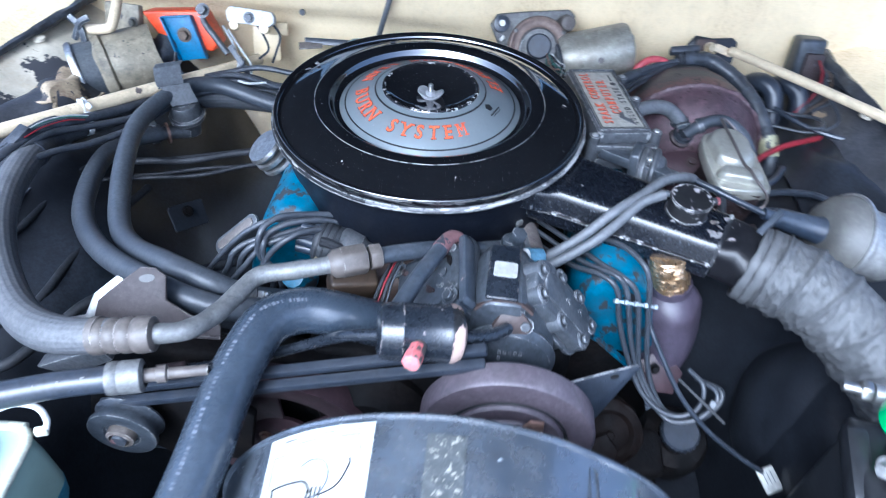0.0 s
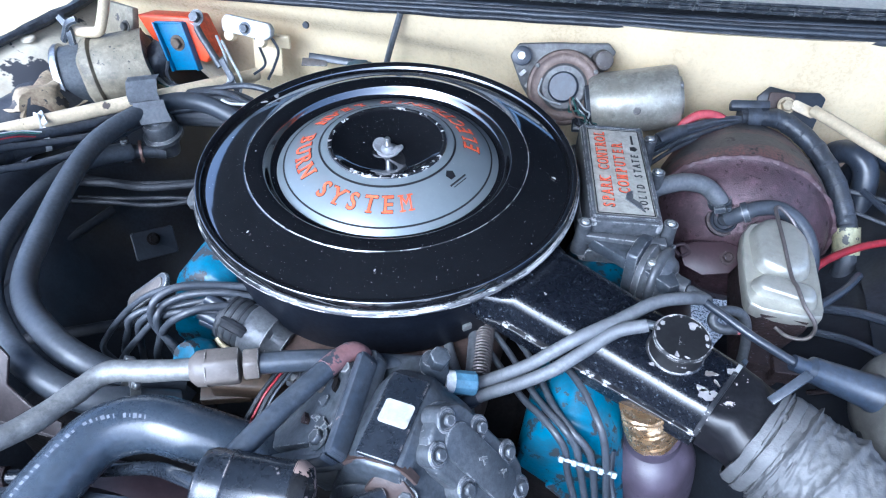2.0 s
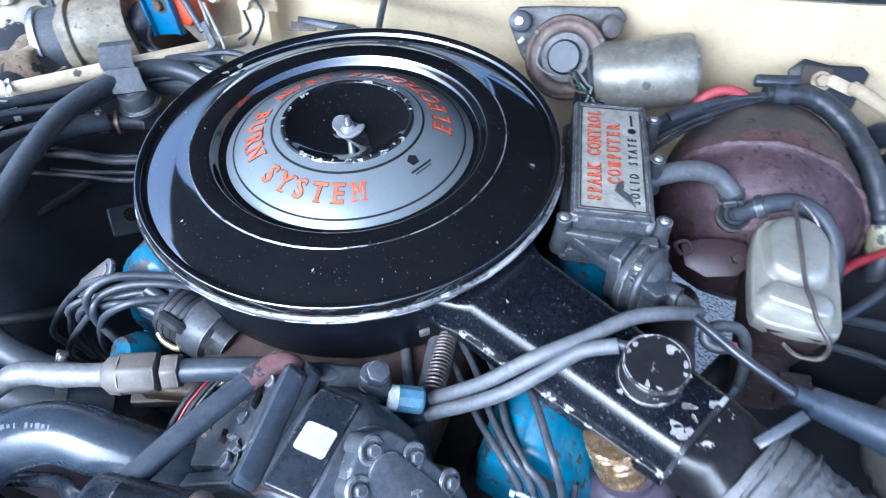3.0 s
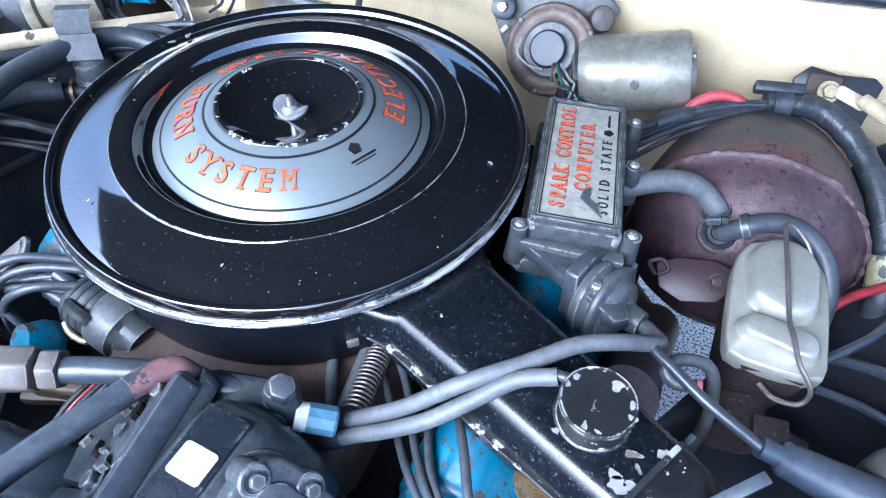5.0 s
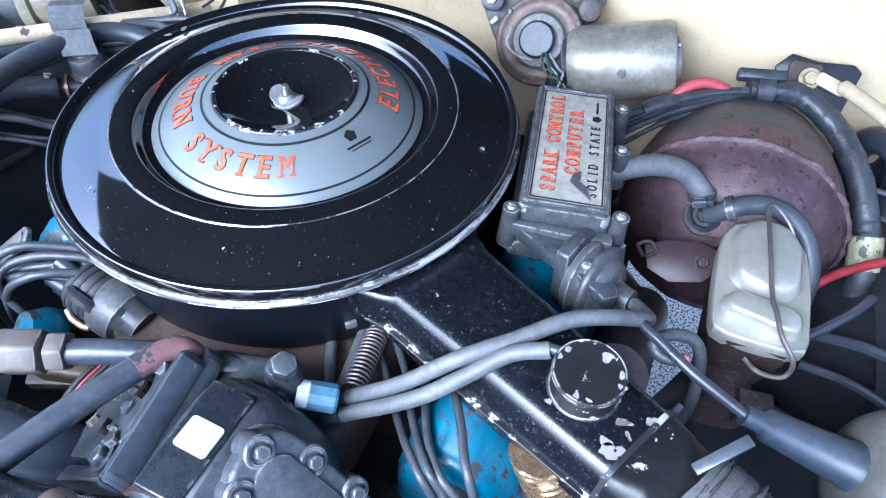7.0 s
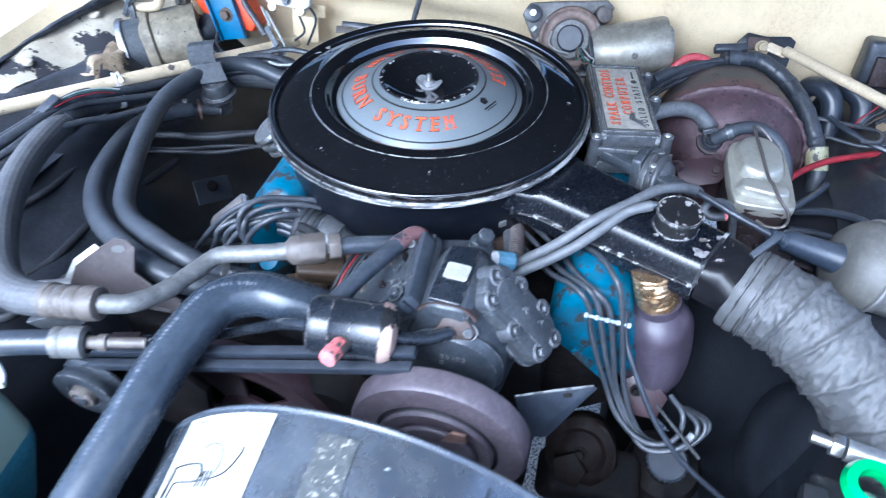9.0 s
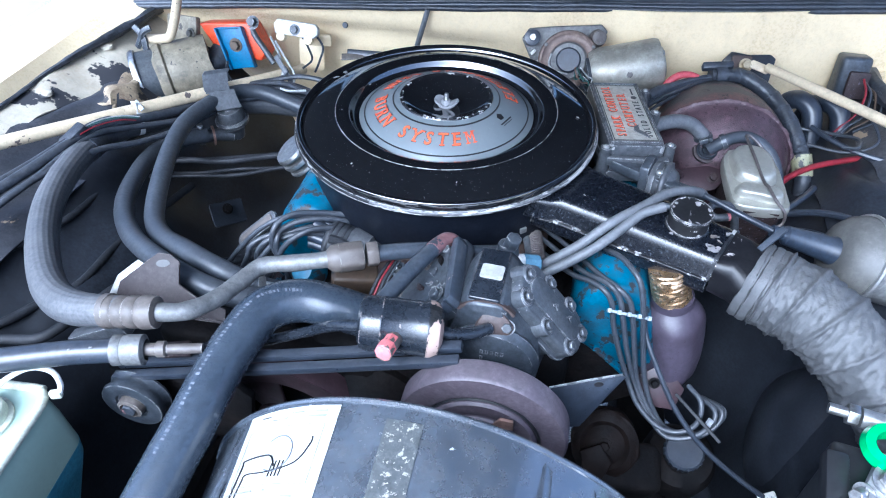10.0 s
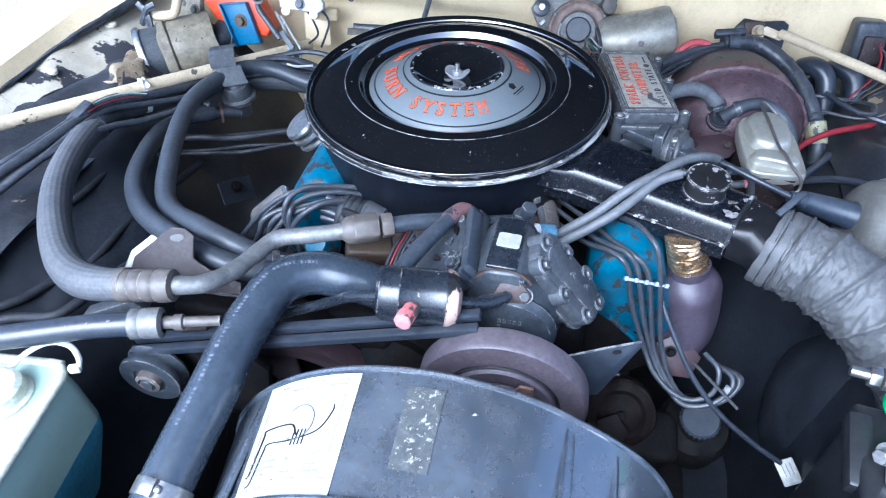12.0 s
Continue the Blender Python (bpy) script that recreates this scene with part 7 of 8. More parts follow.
def leads():
    """Ignition leads on both banks, separators, vacuum hoses and the return spring."""
    runs = [[(0.105, -0.085, 0.834), (0.165, -0.150, 0.838), (0.206, -0.202, 0.856), (0.229, -0.230, 0.875), (0.246, -0.246, 0.878), (0.257, -0.250, 0.862), (0.264, -0.253, 0.831), (0.278, -0.259, 0.791), (0.295, -0.269, 0.754), (0.313, -0.286, 0.726), (0.341, -0.302, 0.709), (0.367, -0.306, 0.709), (0.386, -0.300, 0.725), (0.387, -0.284, 0.748), (0.372, -0.262, 0.750)],
            [(0.118, -0.080, 0.836), (0.182, -0.145, 0.842), (0.218, -0.200, 0.862), (0.248, -0.240, 0.885), (0.264, -0.248, 0.872), (0.274, -0.252, 0.841), (0.288, -0.257, 0.791), (0.306, -0.267, 0.744), (0.327, -0.286, 0.713), (0.353, -0.311, 0.703), (0.384, -0.311, 0.712), (0.403, -0.300, 0.731), (0.404, -0.286, 0.742), (0.385, -0.262, 0.735)],
            [(0.132, -0.075, 0.838), (0.198, -0.140, 0.846), (0.236, -0.212, 0.874), (0.258, -0.241, 0.883), (0.276, -0.248, 0.870), (0.285, -0.252, 0.844), (0.296, -0.257, 0.797), (0.310, -0.267, 0.745), (0.335, -0.287, 0.709), (0.360, -0.300, 0.694), (0.392, -0.302, 0.700), (0.414, -0.290, 0.718), (0.416, -0.276, 0.730), (0.395, -0.255, 0.722)],
            [(0.150, -0.065, 0.842), (0.220, -0.140, 0.862), (0.256, -0.200, 0.897), (0.275, -0.236, 0.906), (0.286, -0.248, 0.892), (0.295, -0.252, 0.855), (0.304, -0.257, 0.810), (0.316, -0.267, 0.758), (0.333, -0.281, 0.719), (0.358, -0.290, 0.690), (0.395, -0.290, 0.690), (0.420, -0.278, 0.706), (0.424, -0.264, 0.716), (0.402, -0.245, 0.708)]]
    for pts in runs:
        w = thing("ignition_lead", pts[6], "grey rubber spark plug lead clipped in a separator", "ignition lead", "ignition leads")
        part("lead", tube(pts, 0.0034, 10), WIRE_GREY, w)
    s = thing("lead_separator", (0.283, -0.253, 0.85), "pale plastic comb holding four leads", "lead clip", "lead clips")
    m = fr((0.279, -0.254, 0.853), (0.1, -0.65, 0.75), (0.047, 0.0, -0.003))
    part("bar", box(m, 0.054, 0.0035, 0.004, 0.001), COMB_GREY, s)
    for k in range(5):
        part("tooth", box(m @ pose(-0.0245 + 0.012 * k, 0.0, 0.003), 0.0045, 0.0055, 0.007, 0.001), COMB_GREY, s)
    s2 = thing("lead_separator", (0.40, -0.30, 0.72), "dull metal comb at the leads' lower loop", "lead clip", "lead clips")
    part("bar", box(fr((0.383, -0.303, 0.742), (-0.3, -0.6, 0.75), (0.055, -0.008, -0.048)), 0.074, 0.004, 0.006, 0.001), CABLE, s2)
    part("tooth", box(fr((0.398, -0.304, 0.737), (-0.3, -0.6, 0.75), (0.4, 0.6, 0.4)), 0.012, 0.008, 0.006, 0.001), DARK_ALLOY, s2)
    lw = thing("alternator_wire", (0.37, -0.33, 0.77), "long grey wire ending in a white tagged plug", "wire")
    part("wire", tube([(0.300, -0.225, 0.842), (0.306, -0.245, 0.815), (0.325, -0.268, 0.785), (0.358, -0.296, 0.740), (0.400, -0.318, 0.702), (0.450, -0.330, 0.668), (0.485, -0.336, 0.648)], 0.0034, 10), RUBBER, lw)
    part("tag", box(fr((0.496, -0.342, 0.640), (-0.1, -0.45, 0.86), (0.42, -0.78, -0.36)), 0.032, 0.023, 0.006, 0.002), PAPER, lw, "white tag with small print")
    for i in range(3):
        part("printed_bar", box(fr((0.496, -0.342, 0.640), (-0.1, -0.45, 0.86), (0.42, -0.78, -0.36)) @ pose(-0.003, 0.005 - 0.005 * i, 0.003), 0.015, 0.0010, 0.0006, 0), INK_PALE, lw)
    # left bank
    fans = [([(-0.02, -0.110, 0.836), (-0.060, -0.145, 0.848), (-0.107, -0.165, 0.866), (-0.138, -0.181, 0.876), (-0.163, -0.197, 0.883), (-0.179, -0.213, 0.880), (-0.185, -0.225, 0.869), (-0.188, -0.227, 0.845), (-0.178, -0.228, 0.820)], 0.0041),
            ([(-0.02, -0.120, 0.832), (-0.092, -0.165, 0.855), (-0.123, -0.181, 0.869), (-0.156, -0.197, 0.872), (-0.177, -0.213, 0.867), (-0.180, -0.226, 0.860), (-0.181, -0.230, 0.840), (-0.168, -0.230, 0.815)], 0.0041),
            ([(-0.01, -0.130, 0.828), (-0.060, -0.165, 0.842), (-0.092, -0.181, 0.856), (-0.117, -0.197, 0.867), (-0.137, -0.213, 0.873), (-0.157, -0.226, 0.865), (-0.175, -0.230, 0.844), (-0.190, -0.230, 0.815)], 0.0041),
            ([(-0.02, -0.135, 0.824), (-0.072, -0.165, 0.837), (-0.113, -0.181, 0.853), (-0.167, -0.200, 0.856), (-0.205, -0.213, 0.848), (-0.223, -0.225, 0.838), (-0.230, -0.226, 0.820), (-0.245, -0.226, 0.790)], 0.0039),
            ([(-0.05, -0.135, 0.834), (-0.109, -0.165, 0.847), (-0.143, -0.189, 0.858), (-0.188, -0.213, 0.852), (-0.210, -0.225, 0.837), (-0.219, -0.226, 0.810), (-0.225, -0.226, 0.785)], 0.0039),
            ([(-0.04, -0.145, 0.830), (-0.100, -0.185, 0.846), (-0.150, -0.210, 0.862), (-0.185, -0.222, 0.850), (-0.208, -0.235, 0.825), (-0.235, -0.240, 0.790)], 0.0036),
            ([(-0.05, -0.125, 0.838), (-0.120, -0.170, 0.862), (-0.170, -0.195, 0.876), (-0.205, -0.205, 0.862), (-0.235, -0.215, 0.835), (-0.270, -0.225, 0.790)], 0.0036)]
    for pts, r in fans:
        w = thing("ignition_lead", pts[2], "grey rubber spark plug lead fanning over the valve cover", "ignition lead", "ignition leads")
        end, drop = V(*pts[-1]), (V(*pts[-1]) - V(*pts[-2])).normalized()
        part("lead", tube(pts + [tuple(end + drop * 0.02 + V(-0.008, 0.004, -0.02)), tuple(end + V(-0.03, 0.015, -0.09))], r, 10), WIRE_GREY, w)
    d = thing("distributor", (-0.08, -0.205, 0.80), "dull grey distributor with a clipped cap", "distributor")
    ax = V(-0.93, 0.14, 0.20).normalized()
    m = fr((-0.098, -0.194, 0.838), ax, (0, -0.4, 0.9)) @ Matrix.Diagonal((0.76, 0.76, 0.76, 1))
    part("body", rough_up(lathe([(0, -0.070), (0.026, -0.070), (0.030, -0.050), (0.0375, -0.044), (0.0385, -0.014), (0.036, -0.008), (0.033, -0.006)], m, 44), 0.0012, 70), ALLOY, d, "dull grey cast housing")
    part("cap", rough_up(lathe([(0.033, -0.008), (0.0355, -0.005), (0.0355, 0.026), (0.033, 0.032), (0.024, 0.036), (0, 0.037)], m, 44), 0.0006, 80), CAP_GREY, d, "dusty blue-grey cap", 60)
    for h in (0.002, 0.014, 0.024):
        part("band", lathe([(0.0350, h - 0.0020), (0.0366, h - 0.0016), (0.0366, h + 0.0016), (0.0350, h + 0.0020)], m, 44), CABLE, d, "black band round the cap")
    part("clip", tube([m @ V(0.034, -0.012, -0.016), m @ V(0.0385, -0.012, -0.006), m @ V(0.0385, -0.012, 0.010), m @ V(0.034, -0.012, 0.020)], 0.0040, 8, shape=lambda q, a: 0.5 + 1.1 * abs(math.cos(a))), CABLE, d, "sprung clip")
    part("clip", tube([m @ V(0.010, -0.036, -0.016), m @ V(0.010, -0.0395, -0.006), m @ V(0.010, -0.0395, 0.010), m @ V(0.010, -0.035, 0.022)], 0.0030, 8), BRASS, d, "bent wire clip")
    for k in range(6):
        ca, sa = math.cos(radians(60 * k + 15)), math.sin(radians(60 * k + 15))
        part("lead_boot", tube([m @ V(0.020 * ca, 0.020 * sa, 0.030), m @ V(0.021 * ca, 0.021 * sa, 0.048), m @ V(0.023 * ca, 0.023 * sa, 0.062)], 0.0072, 12), BOOT, d, "blue-black rubber lead boot")
    bl = thing("blue_sensor", (-0.13, -0.24, 0.83), "small blue painted sender on the engine", "sensor")
    part("body", rough_up(lathe([(0, 0), (0.020, 0), (0.022, 0.012), (0.016, 0.030), (0, 0.032)], fr((-0.130, -0.232, 0.815), (-0.3, -0.6, 0.7)), 24), 0.001, 90), ENGINE_BLUE, bl)
    th = thing("thermostat_housing", (-0.06, -0.27, 0.84), "brown resin choke heater housing below the pipe", "housing")
    part("block", join(box(pose(-0.062, -0.262, 0.848, 15, 10, 20), 0.058, 0.030, 0.034, 0.005, 3), box(pose(-0.078, -0.272, 0.832, 10, 5, 25), 0.050, 0.020, 0.014, 0.003)), BROWN_BRASS, th)
    lo = thing("wire_bundle", (-0.02, -0.28, 0.87), "thin red and black wires beside the pipe", "wire")
    for k, mt in enumerate((CABLE, WIRE_RED, CABLE, WIRE_GREY)):
        part("wire", tube([(-0.012 + 0.004 * k, -0.262, 0.892), (-0.020 + 0.004 * k, -0.290, 0.885), (-0.030 + 0.005 * k, -0.315, 0.865), (-0.05 + 0.006 * k, -0.33, 0.84)], 0.0022 if mt is CABLE else 0.0012, 8), mt, lo)
    # spring and throttle links
    sp = thing("return_spring", (0.163, -0.155, 0.85), "coiled steel throttle return spring", "spring")
    a, b = V(0.150, -0.118, 0.842), V(0.163, -0.198, 0.855)
    ms = fr(a, b - a)
    L = (b - a).length
    n = 20 * 14
    part("coil", tube([ms @ V(0.0100 * soft(-0.12, 0.12, i / n) * math.cos(2 * math.pi * i / 14), 0.0100 * soft(-0.12, 0.12, i / n) * math.sin(2 * math.pi * i / 14), L * (i / n) ** 1.12) for i in range(n + 1)], 0.0011, 5, 1, smooth=False), STEEL_AGED, sp)
    part("hook", tube([a, a + V(-0.010, 0.012, 0.006), a + V(-0.022, 0.014, 0.004)], 0.0012, 6), STEEL, sp)
    part("hook", tube([b, b + V(-0.002, -0.012, -0.010), b + V(0.001, -0.018, -0.03)], 0.0012, 6), STEEL, sp)
    for pts, r in (([(0.085, -0.080, 0.830), (0.110, -0.135, 0.838), (0.130, -0.175, 0.845), (0.150, -0.206, 0.848), (0.166, -0.222, 0.852)], 0.0052), ([(0.125, -0.080, 0.834), (0.140, -0.130, 0.845), (0.148, -0.165, 0.852), (0.155, -0.200, 0.856)], 0.0055), ([(0.055, -0.080, 0.825), (0.085, -0.145, 0.828), (0.105, -0.185, 0.828), (0.120, -0.215, 0.82)], 0.0050)):
        v = thing("vacuum_hose", pts[1], "thin grey rubber vacuum hose", "hose", "vacuum hoses")
        part("hose", tube(pts, r, 10), RUBBER_GREY, v)
    for pts in ([(0.160, -0.222, 0.855), (0.176, -0.216, 0.866), (0.200, -0.210, 0.883), (0.228, -0.200, 0.903), (0.252, -0.182, 0.918), (0.278, -0.162, 0.935), (0.303, -0.153, 0.943)],
                [(0.158, -0.208, 0.860), (0.176, -0.204, 0.873), (0.209, -0.194, 0.898), (0.245, -0.174, 0.926), (0.279, -0.148, 0.936), (0.308, -0.122, 0.941), (0.334, -0.104, 0.936), (0.354, -0.086, 0.922), (0.362, -0.070, 0.906), (0.355, -0.056, 0.896), (0.349, -0.050, 0.893)]):
        v = thing("vacuum_hose", pts[2], "grey rubber vacuum hose lying over the intake snout", "hose", "vacuum hoses")
        part("hose", tube(pts, 0.0062, 14, 10), RUBBER_GREY, v)
        p0, p1 = V(*pts[0]), V(*pts[1])
        part("end_sleeve", tube([p0 - (p1 - p0) * 0.6, p0, p0.lerp(p1, 0.5)], 0.0070, 14), RUBBER, v, "black end sleeve")


shroud()
front_drive()
manifold_heat()
leads()


# ---- left and right of the bay ----
def braces():
    for s, pts, lab in ((-1, [(-0.352, 0.300, 0.819), (-0.372, 0.268, 0.823), (-0.532, 0.040, 0.858), (-0.70, -0.20, 0.894)], "cream painted brace rod with flaking paint"),
                        (1, [(0.492, 0.318, 0.909), (0.520, 0.286, 0.912), (0.62, 0.160, 0.924), (0.74, 0.01, 0.935)], "cream painted brace rod")):
        t = thing("brace_rod", pts[0], lab, "brace rod", "brace rods")
        part("rod", tube(pts, 0.0105 if s < 0 else 0.0078, 18, 4), ROD_CREAM, t)
        if s > 0:
            part("flat_end", prism(round_rect(0.036, 0.014, 0.005), 0.004, fr((0.480, 0.322, 0.906), (0.2, -0.75, 0.62), (1, -0.45, 0.1)), 0.001), ROD_CREAM, t)
            part("bolt", bolt((0.458, 0.323, 0.907), (0.1, -0.78, 0.62), 0.008, 0.007), BRASS, t)
            part("anchor_plate", prism([(-0.038, -0.020), (0.036, -0.050), (0.046, 0.012), (0.036, 0.019), (0.0, 0.016), (-0.030, 0.020), (-0.044, 0.004)], 0.006, fr((0.465, 0.345, 0.898), (0.1, -0.85, 0.5), (1, 0, 0.05)), 0.002), APRON, t, "black anchor plate")
            part("rust_plate", prism(round_rect(0.034, 0.026, 0.004), 0.004, fr((0.452, 0.334, 0.904), (0.1, -0.85, 0.5), (1, 0, 0.05)), 0.001), RUST_BROWN, t)
        else:
            part("anchor_plate", prism(round_rect(0.05, 0.07, 0.006), 0.004, fr((-0.345, 0.335, 0.838), (0.1, -0.95, 0.2), (1, 0, 0)), 0.001), CREAM, t)
    tp = thing("cable_tie", (-0.53, 0.03, 0.84), "grubby white tie holding hose and loom to the rod", "cable tie")
    part("strap", lathe([(0.0235, -0.004), (0.0245, -0.004), (0.0245, 0.004), (0.0235, 0.004)], fr((-0.545, 0.028, 0.838), (-0.6, -0.8, 0.15)), 28), WHITE_PLASTIC, tp)
    part("tail", box(fr((-0.533, 0.030, 0.868), (-0.2, -0.4, 0.9), (0.8, -0.5, -0.3)), 0.030, 0.007, 0.003, 0.001), WHITE_PLASTIC, tp)
    part("band", box(fr((-0.538, 0.022, 0.856), (-0.35, -0.90, 0.25), (0.1, -0.25, -1)), 0.042, 0.013, 0.003, 0.001), WHITE_PLASTIC, tp, "hanging white band")
    lm = thing("wiring_loom", (-0.56, -0.1, 0.87), "black taped wiring loom with bare coloured wires along the fender", "wiring loom")
    for k, off in enumerate(((0, 0, 0), (0.012, -0.012, -0.006), (-0.010, 0.006, 0.004), (0.020, -0.025, -0.012))):
        pts = [V(*p) + V(*off) * (1 + 0.4 * math.sin(i + k)) for i, p in enumerate([(-0.64, -0.33, 0.852), (-0.615, -0.24, 0.862), (-0.590, -0.165, 0.868), (-0.572, -0.105, 0.872), (-0.558, -0.045, 0.868), (-0.535, 0.010, 0.852), (-0.495, 0.080, 0.836), (-0.445, 0.175, 0.826), (-0.37, 0.215, 0.818), (-0.28, 0.235, 0.80)])]
        part("strand", tube(pts, 0.0052 if k else 0.008, 10), TAPE, lm)
    for k, mt in enumerate((WIRE_PALE, WIRE_GREEN, TAPE, WIRE_RED)):
        part("wire", tube([(-0.572 + 0.004 * k, -0.085, 0.880), (-0.558 + 0.003 * k, -0.045 - 0.004 * k, 0.880), (-0.540 + 0.002 * k, -0.012 - 0.004 * k, 0.872), (-0.522, 0.010 - 0.004 * k, 0.860)], 0.0010, 6), mt, lm)
    part("connector", box(fr((-0.572, -0.085, 0.876), (-0.1, -0.3, 0.95), (0.35, 0.9, 0.05)), 0.042, 0.020, 0.016, 0.003), TAPE, lm, "dark blue-black plug")
    for pts in ([(-0.47, 0.12, 0.828), (-0.42, 0.19, 0.834), (-0.36, 0.21, 0.834), (-0.31, 0.20, 0.830), (-0.25, 0.20, 0.82)], [(-0.43, 0.19, 0.832), (-0.38, 0.215, 0.835), (-0.33, 0.235, 0.838), (-0.27, 0.24, 0.83)], [(-0.40, 0.20, 0.83), (-0.35, 0.225, 0.825), (-0.29, 0.215, 0.815), (-0.23, 0.20, 0.80)]):
        part("strand", tube(pts, 0.0050, 8), TAPE, lm)
    bw = thing("firewall_wires", (-0.36, 0.26, 0.84), "thin grey-green wires hanging from the ballast resistor", "wire")
    for pts, mt in (([(-0.405, 0.288, 0.885), (-0.385, 0.27, 0.862), (-0.372, 0.25, 0.838), (-0.375, 0.235, 0.825), (-0.385, 0.225, 0.822)], WIRE_PALE), ([(-0.395, 0.285, 0.88), (-0.372, 0.268, 0.855), (-0.350, 0.250, 0.835), (-0.345, 0.232, 0.823)], WIRE_PALE),
                    ([(-0.385, 0.262, 0.852), (-0.36, 0.245, 0.840), (-0.375, 0.236, 0.830), (-0.390, 0.232, 0.822)], WIRE_GREY), ([(-0.355, 0.315, 0.885), (-0.335, 0.30, 0.862), (-0.330, 0.295, 0.842), (-0.345, 0.28, 0.83)], RUBBER), ([(-0.33, 0.318, 0.89), (-0.310, 0.310, 0.865), (-0.316, 0.30, 0.84), (-0.32, 0.28, 0.825)], RUBBER),
                    ([(-0.355, 0.195, 0.832), (-0.335, 0.190, 0.832), (-0.305, 0.195, 0.834)], WIRE_PALE)):
        part("wire", tube(pts, 0.0022, 6), mt, bw)
    part("ribbon", box(fr((-0.368, 0.248, 0.840), (-0.1, -0.8, 0.5), (0.6, -0.4, -0.6)), 0.065, 0.010, 0.003, 0.001), ALLOY, bw)


def left_cables():
    for pts, r in (([(-0.60, -0.42, 0.77), (-0.541, -0.372, 0.762), (-0.520, -0.320, 0.752), (-0.497, -0.261, 0.742), (-0.495, -0.145, 0.735), (-0.47, 0.02, 0.72)], 0.0065),
                   ([(-0.58, -0.44, 0.77), (-0.521, -0.397, 0.765), (-0.456, -0.383, 0.772), (-0.425, -0.32, 0.775), (-0.39, -0.27, 0.78), (-0.30, -0.20, 0.765), (-0.20, -0.12, 0.75)], 0.0070),
                   ([(-0.60, -0.30, 0.80), (-0.56, -0.18, 0.785), (-0.546, -0.02, 0.775), (-0.47, 0.018, 0.775), (-0.393, 0.025, 0.780), (-0.306, 0.060, 0.782), (-0.20, 0.07, 0.79), (-0.10, 0.06, 0.79)], 0.0055),
                   ([(-0.54, 0.03, 0.765), (-0.46, 0.035, 0.765), (-0.39, 0.045, 0.770), (-0.30, 0.080, 0.772), (-0.2, 0.085, 0.78), (-0.1, 0.08, 0.78)], 0.0050),
                   ([(-0.52, -0.02, 0.76), (-0.45, 0.000, 0.758), (-0.37, 0.010, 0.765), (-0.29, 0.045, 0.77), (-0.2, 0.05, 0.78), (-0.1, 0.04, 0.78)], 0.0035),
                   ([(-0.53, 0.01, 0.768), (-0.46, 0.026, 0.771), (-0.40, 0.036, 0.777), (-0.30, 0.069, 0.779), (-0.2, 0.078, 0.787), (-0.1, 0.07, 0.787)], 0.0040),
                   ([(-0.50, 0.00, 0.755), (-0.44, 0.012, 0.757), (-0.36, 0.024, 0.770), (-0.28, 0.052, 0.764), (-0.2, 0.062, 0.775), (-0.1, 0.05, 0.78)], 0.0030)):
        c = thing("bay_cable", pts[2], "black sheathed cable crossing the inner fender", "cable", "bay cables")
        part("cable", tube(pts, r, 10), CABLE, c)


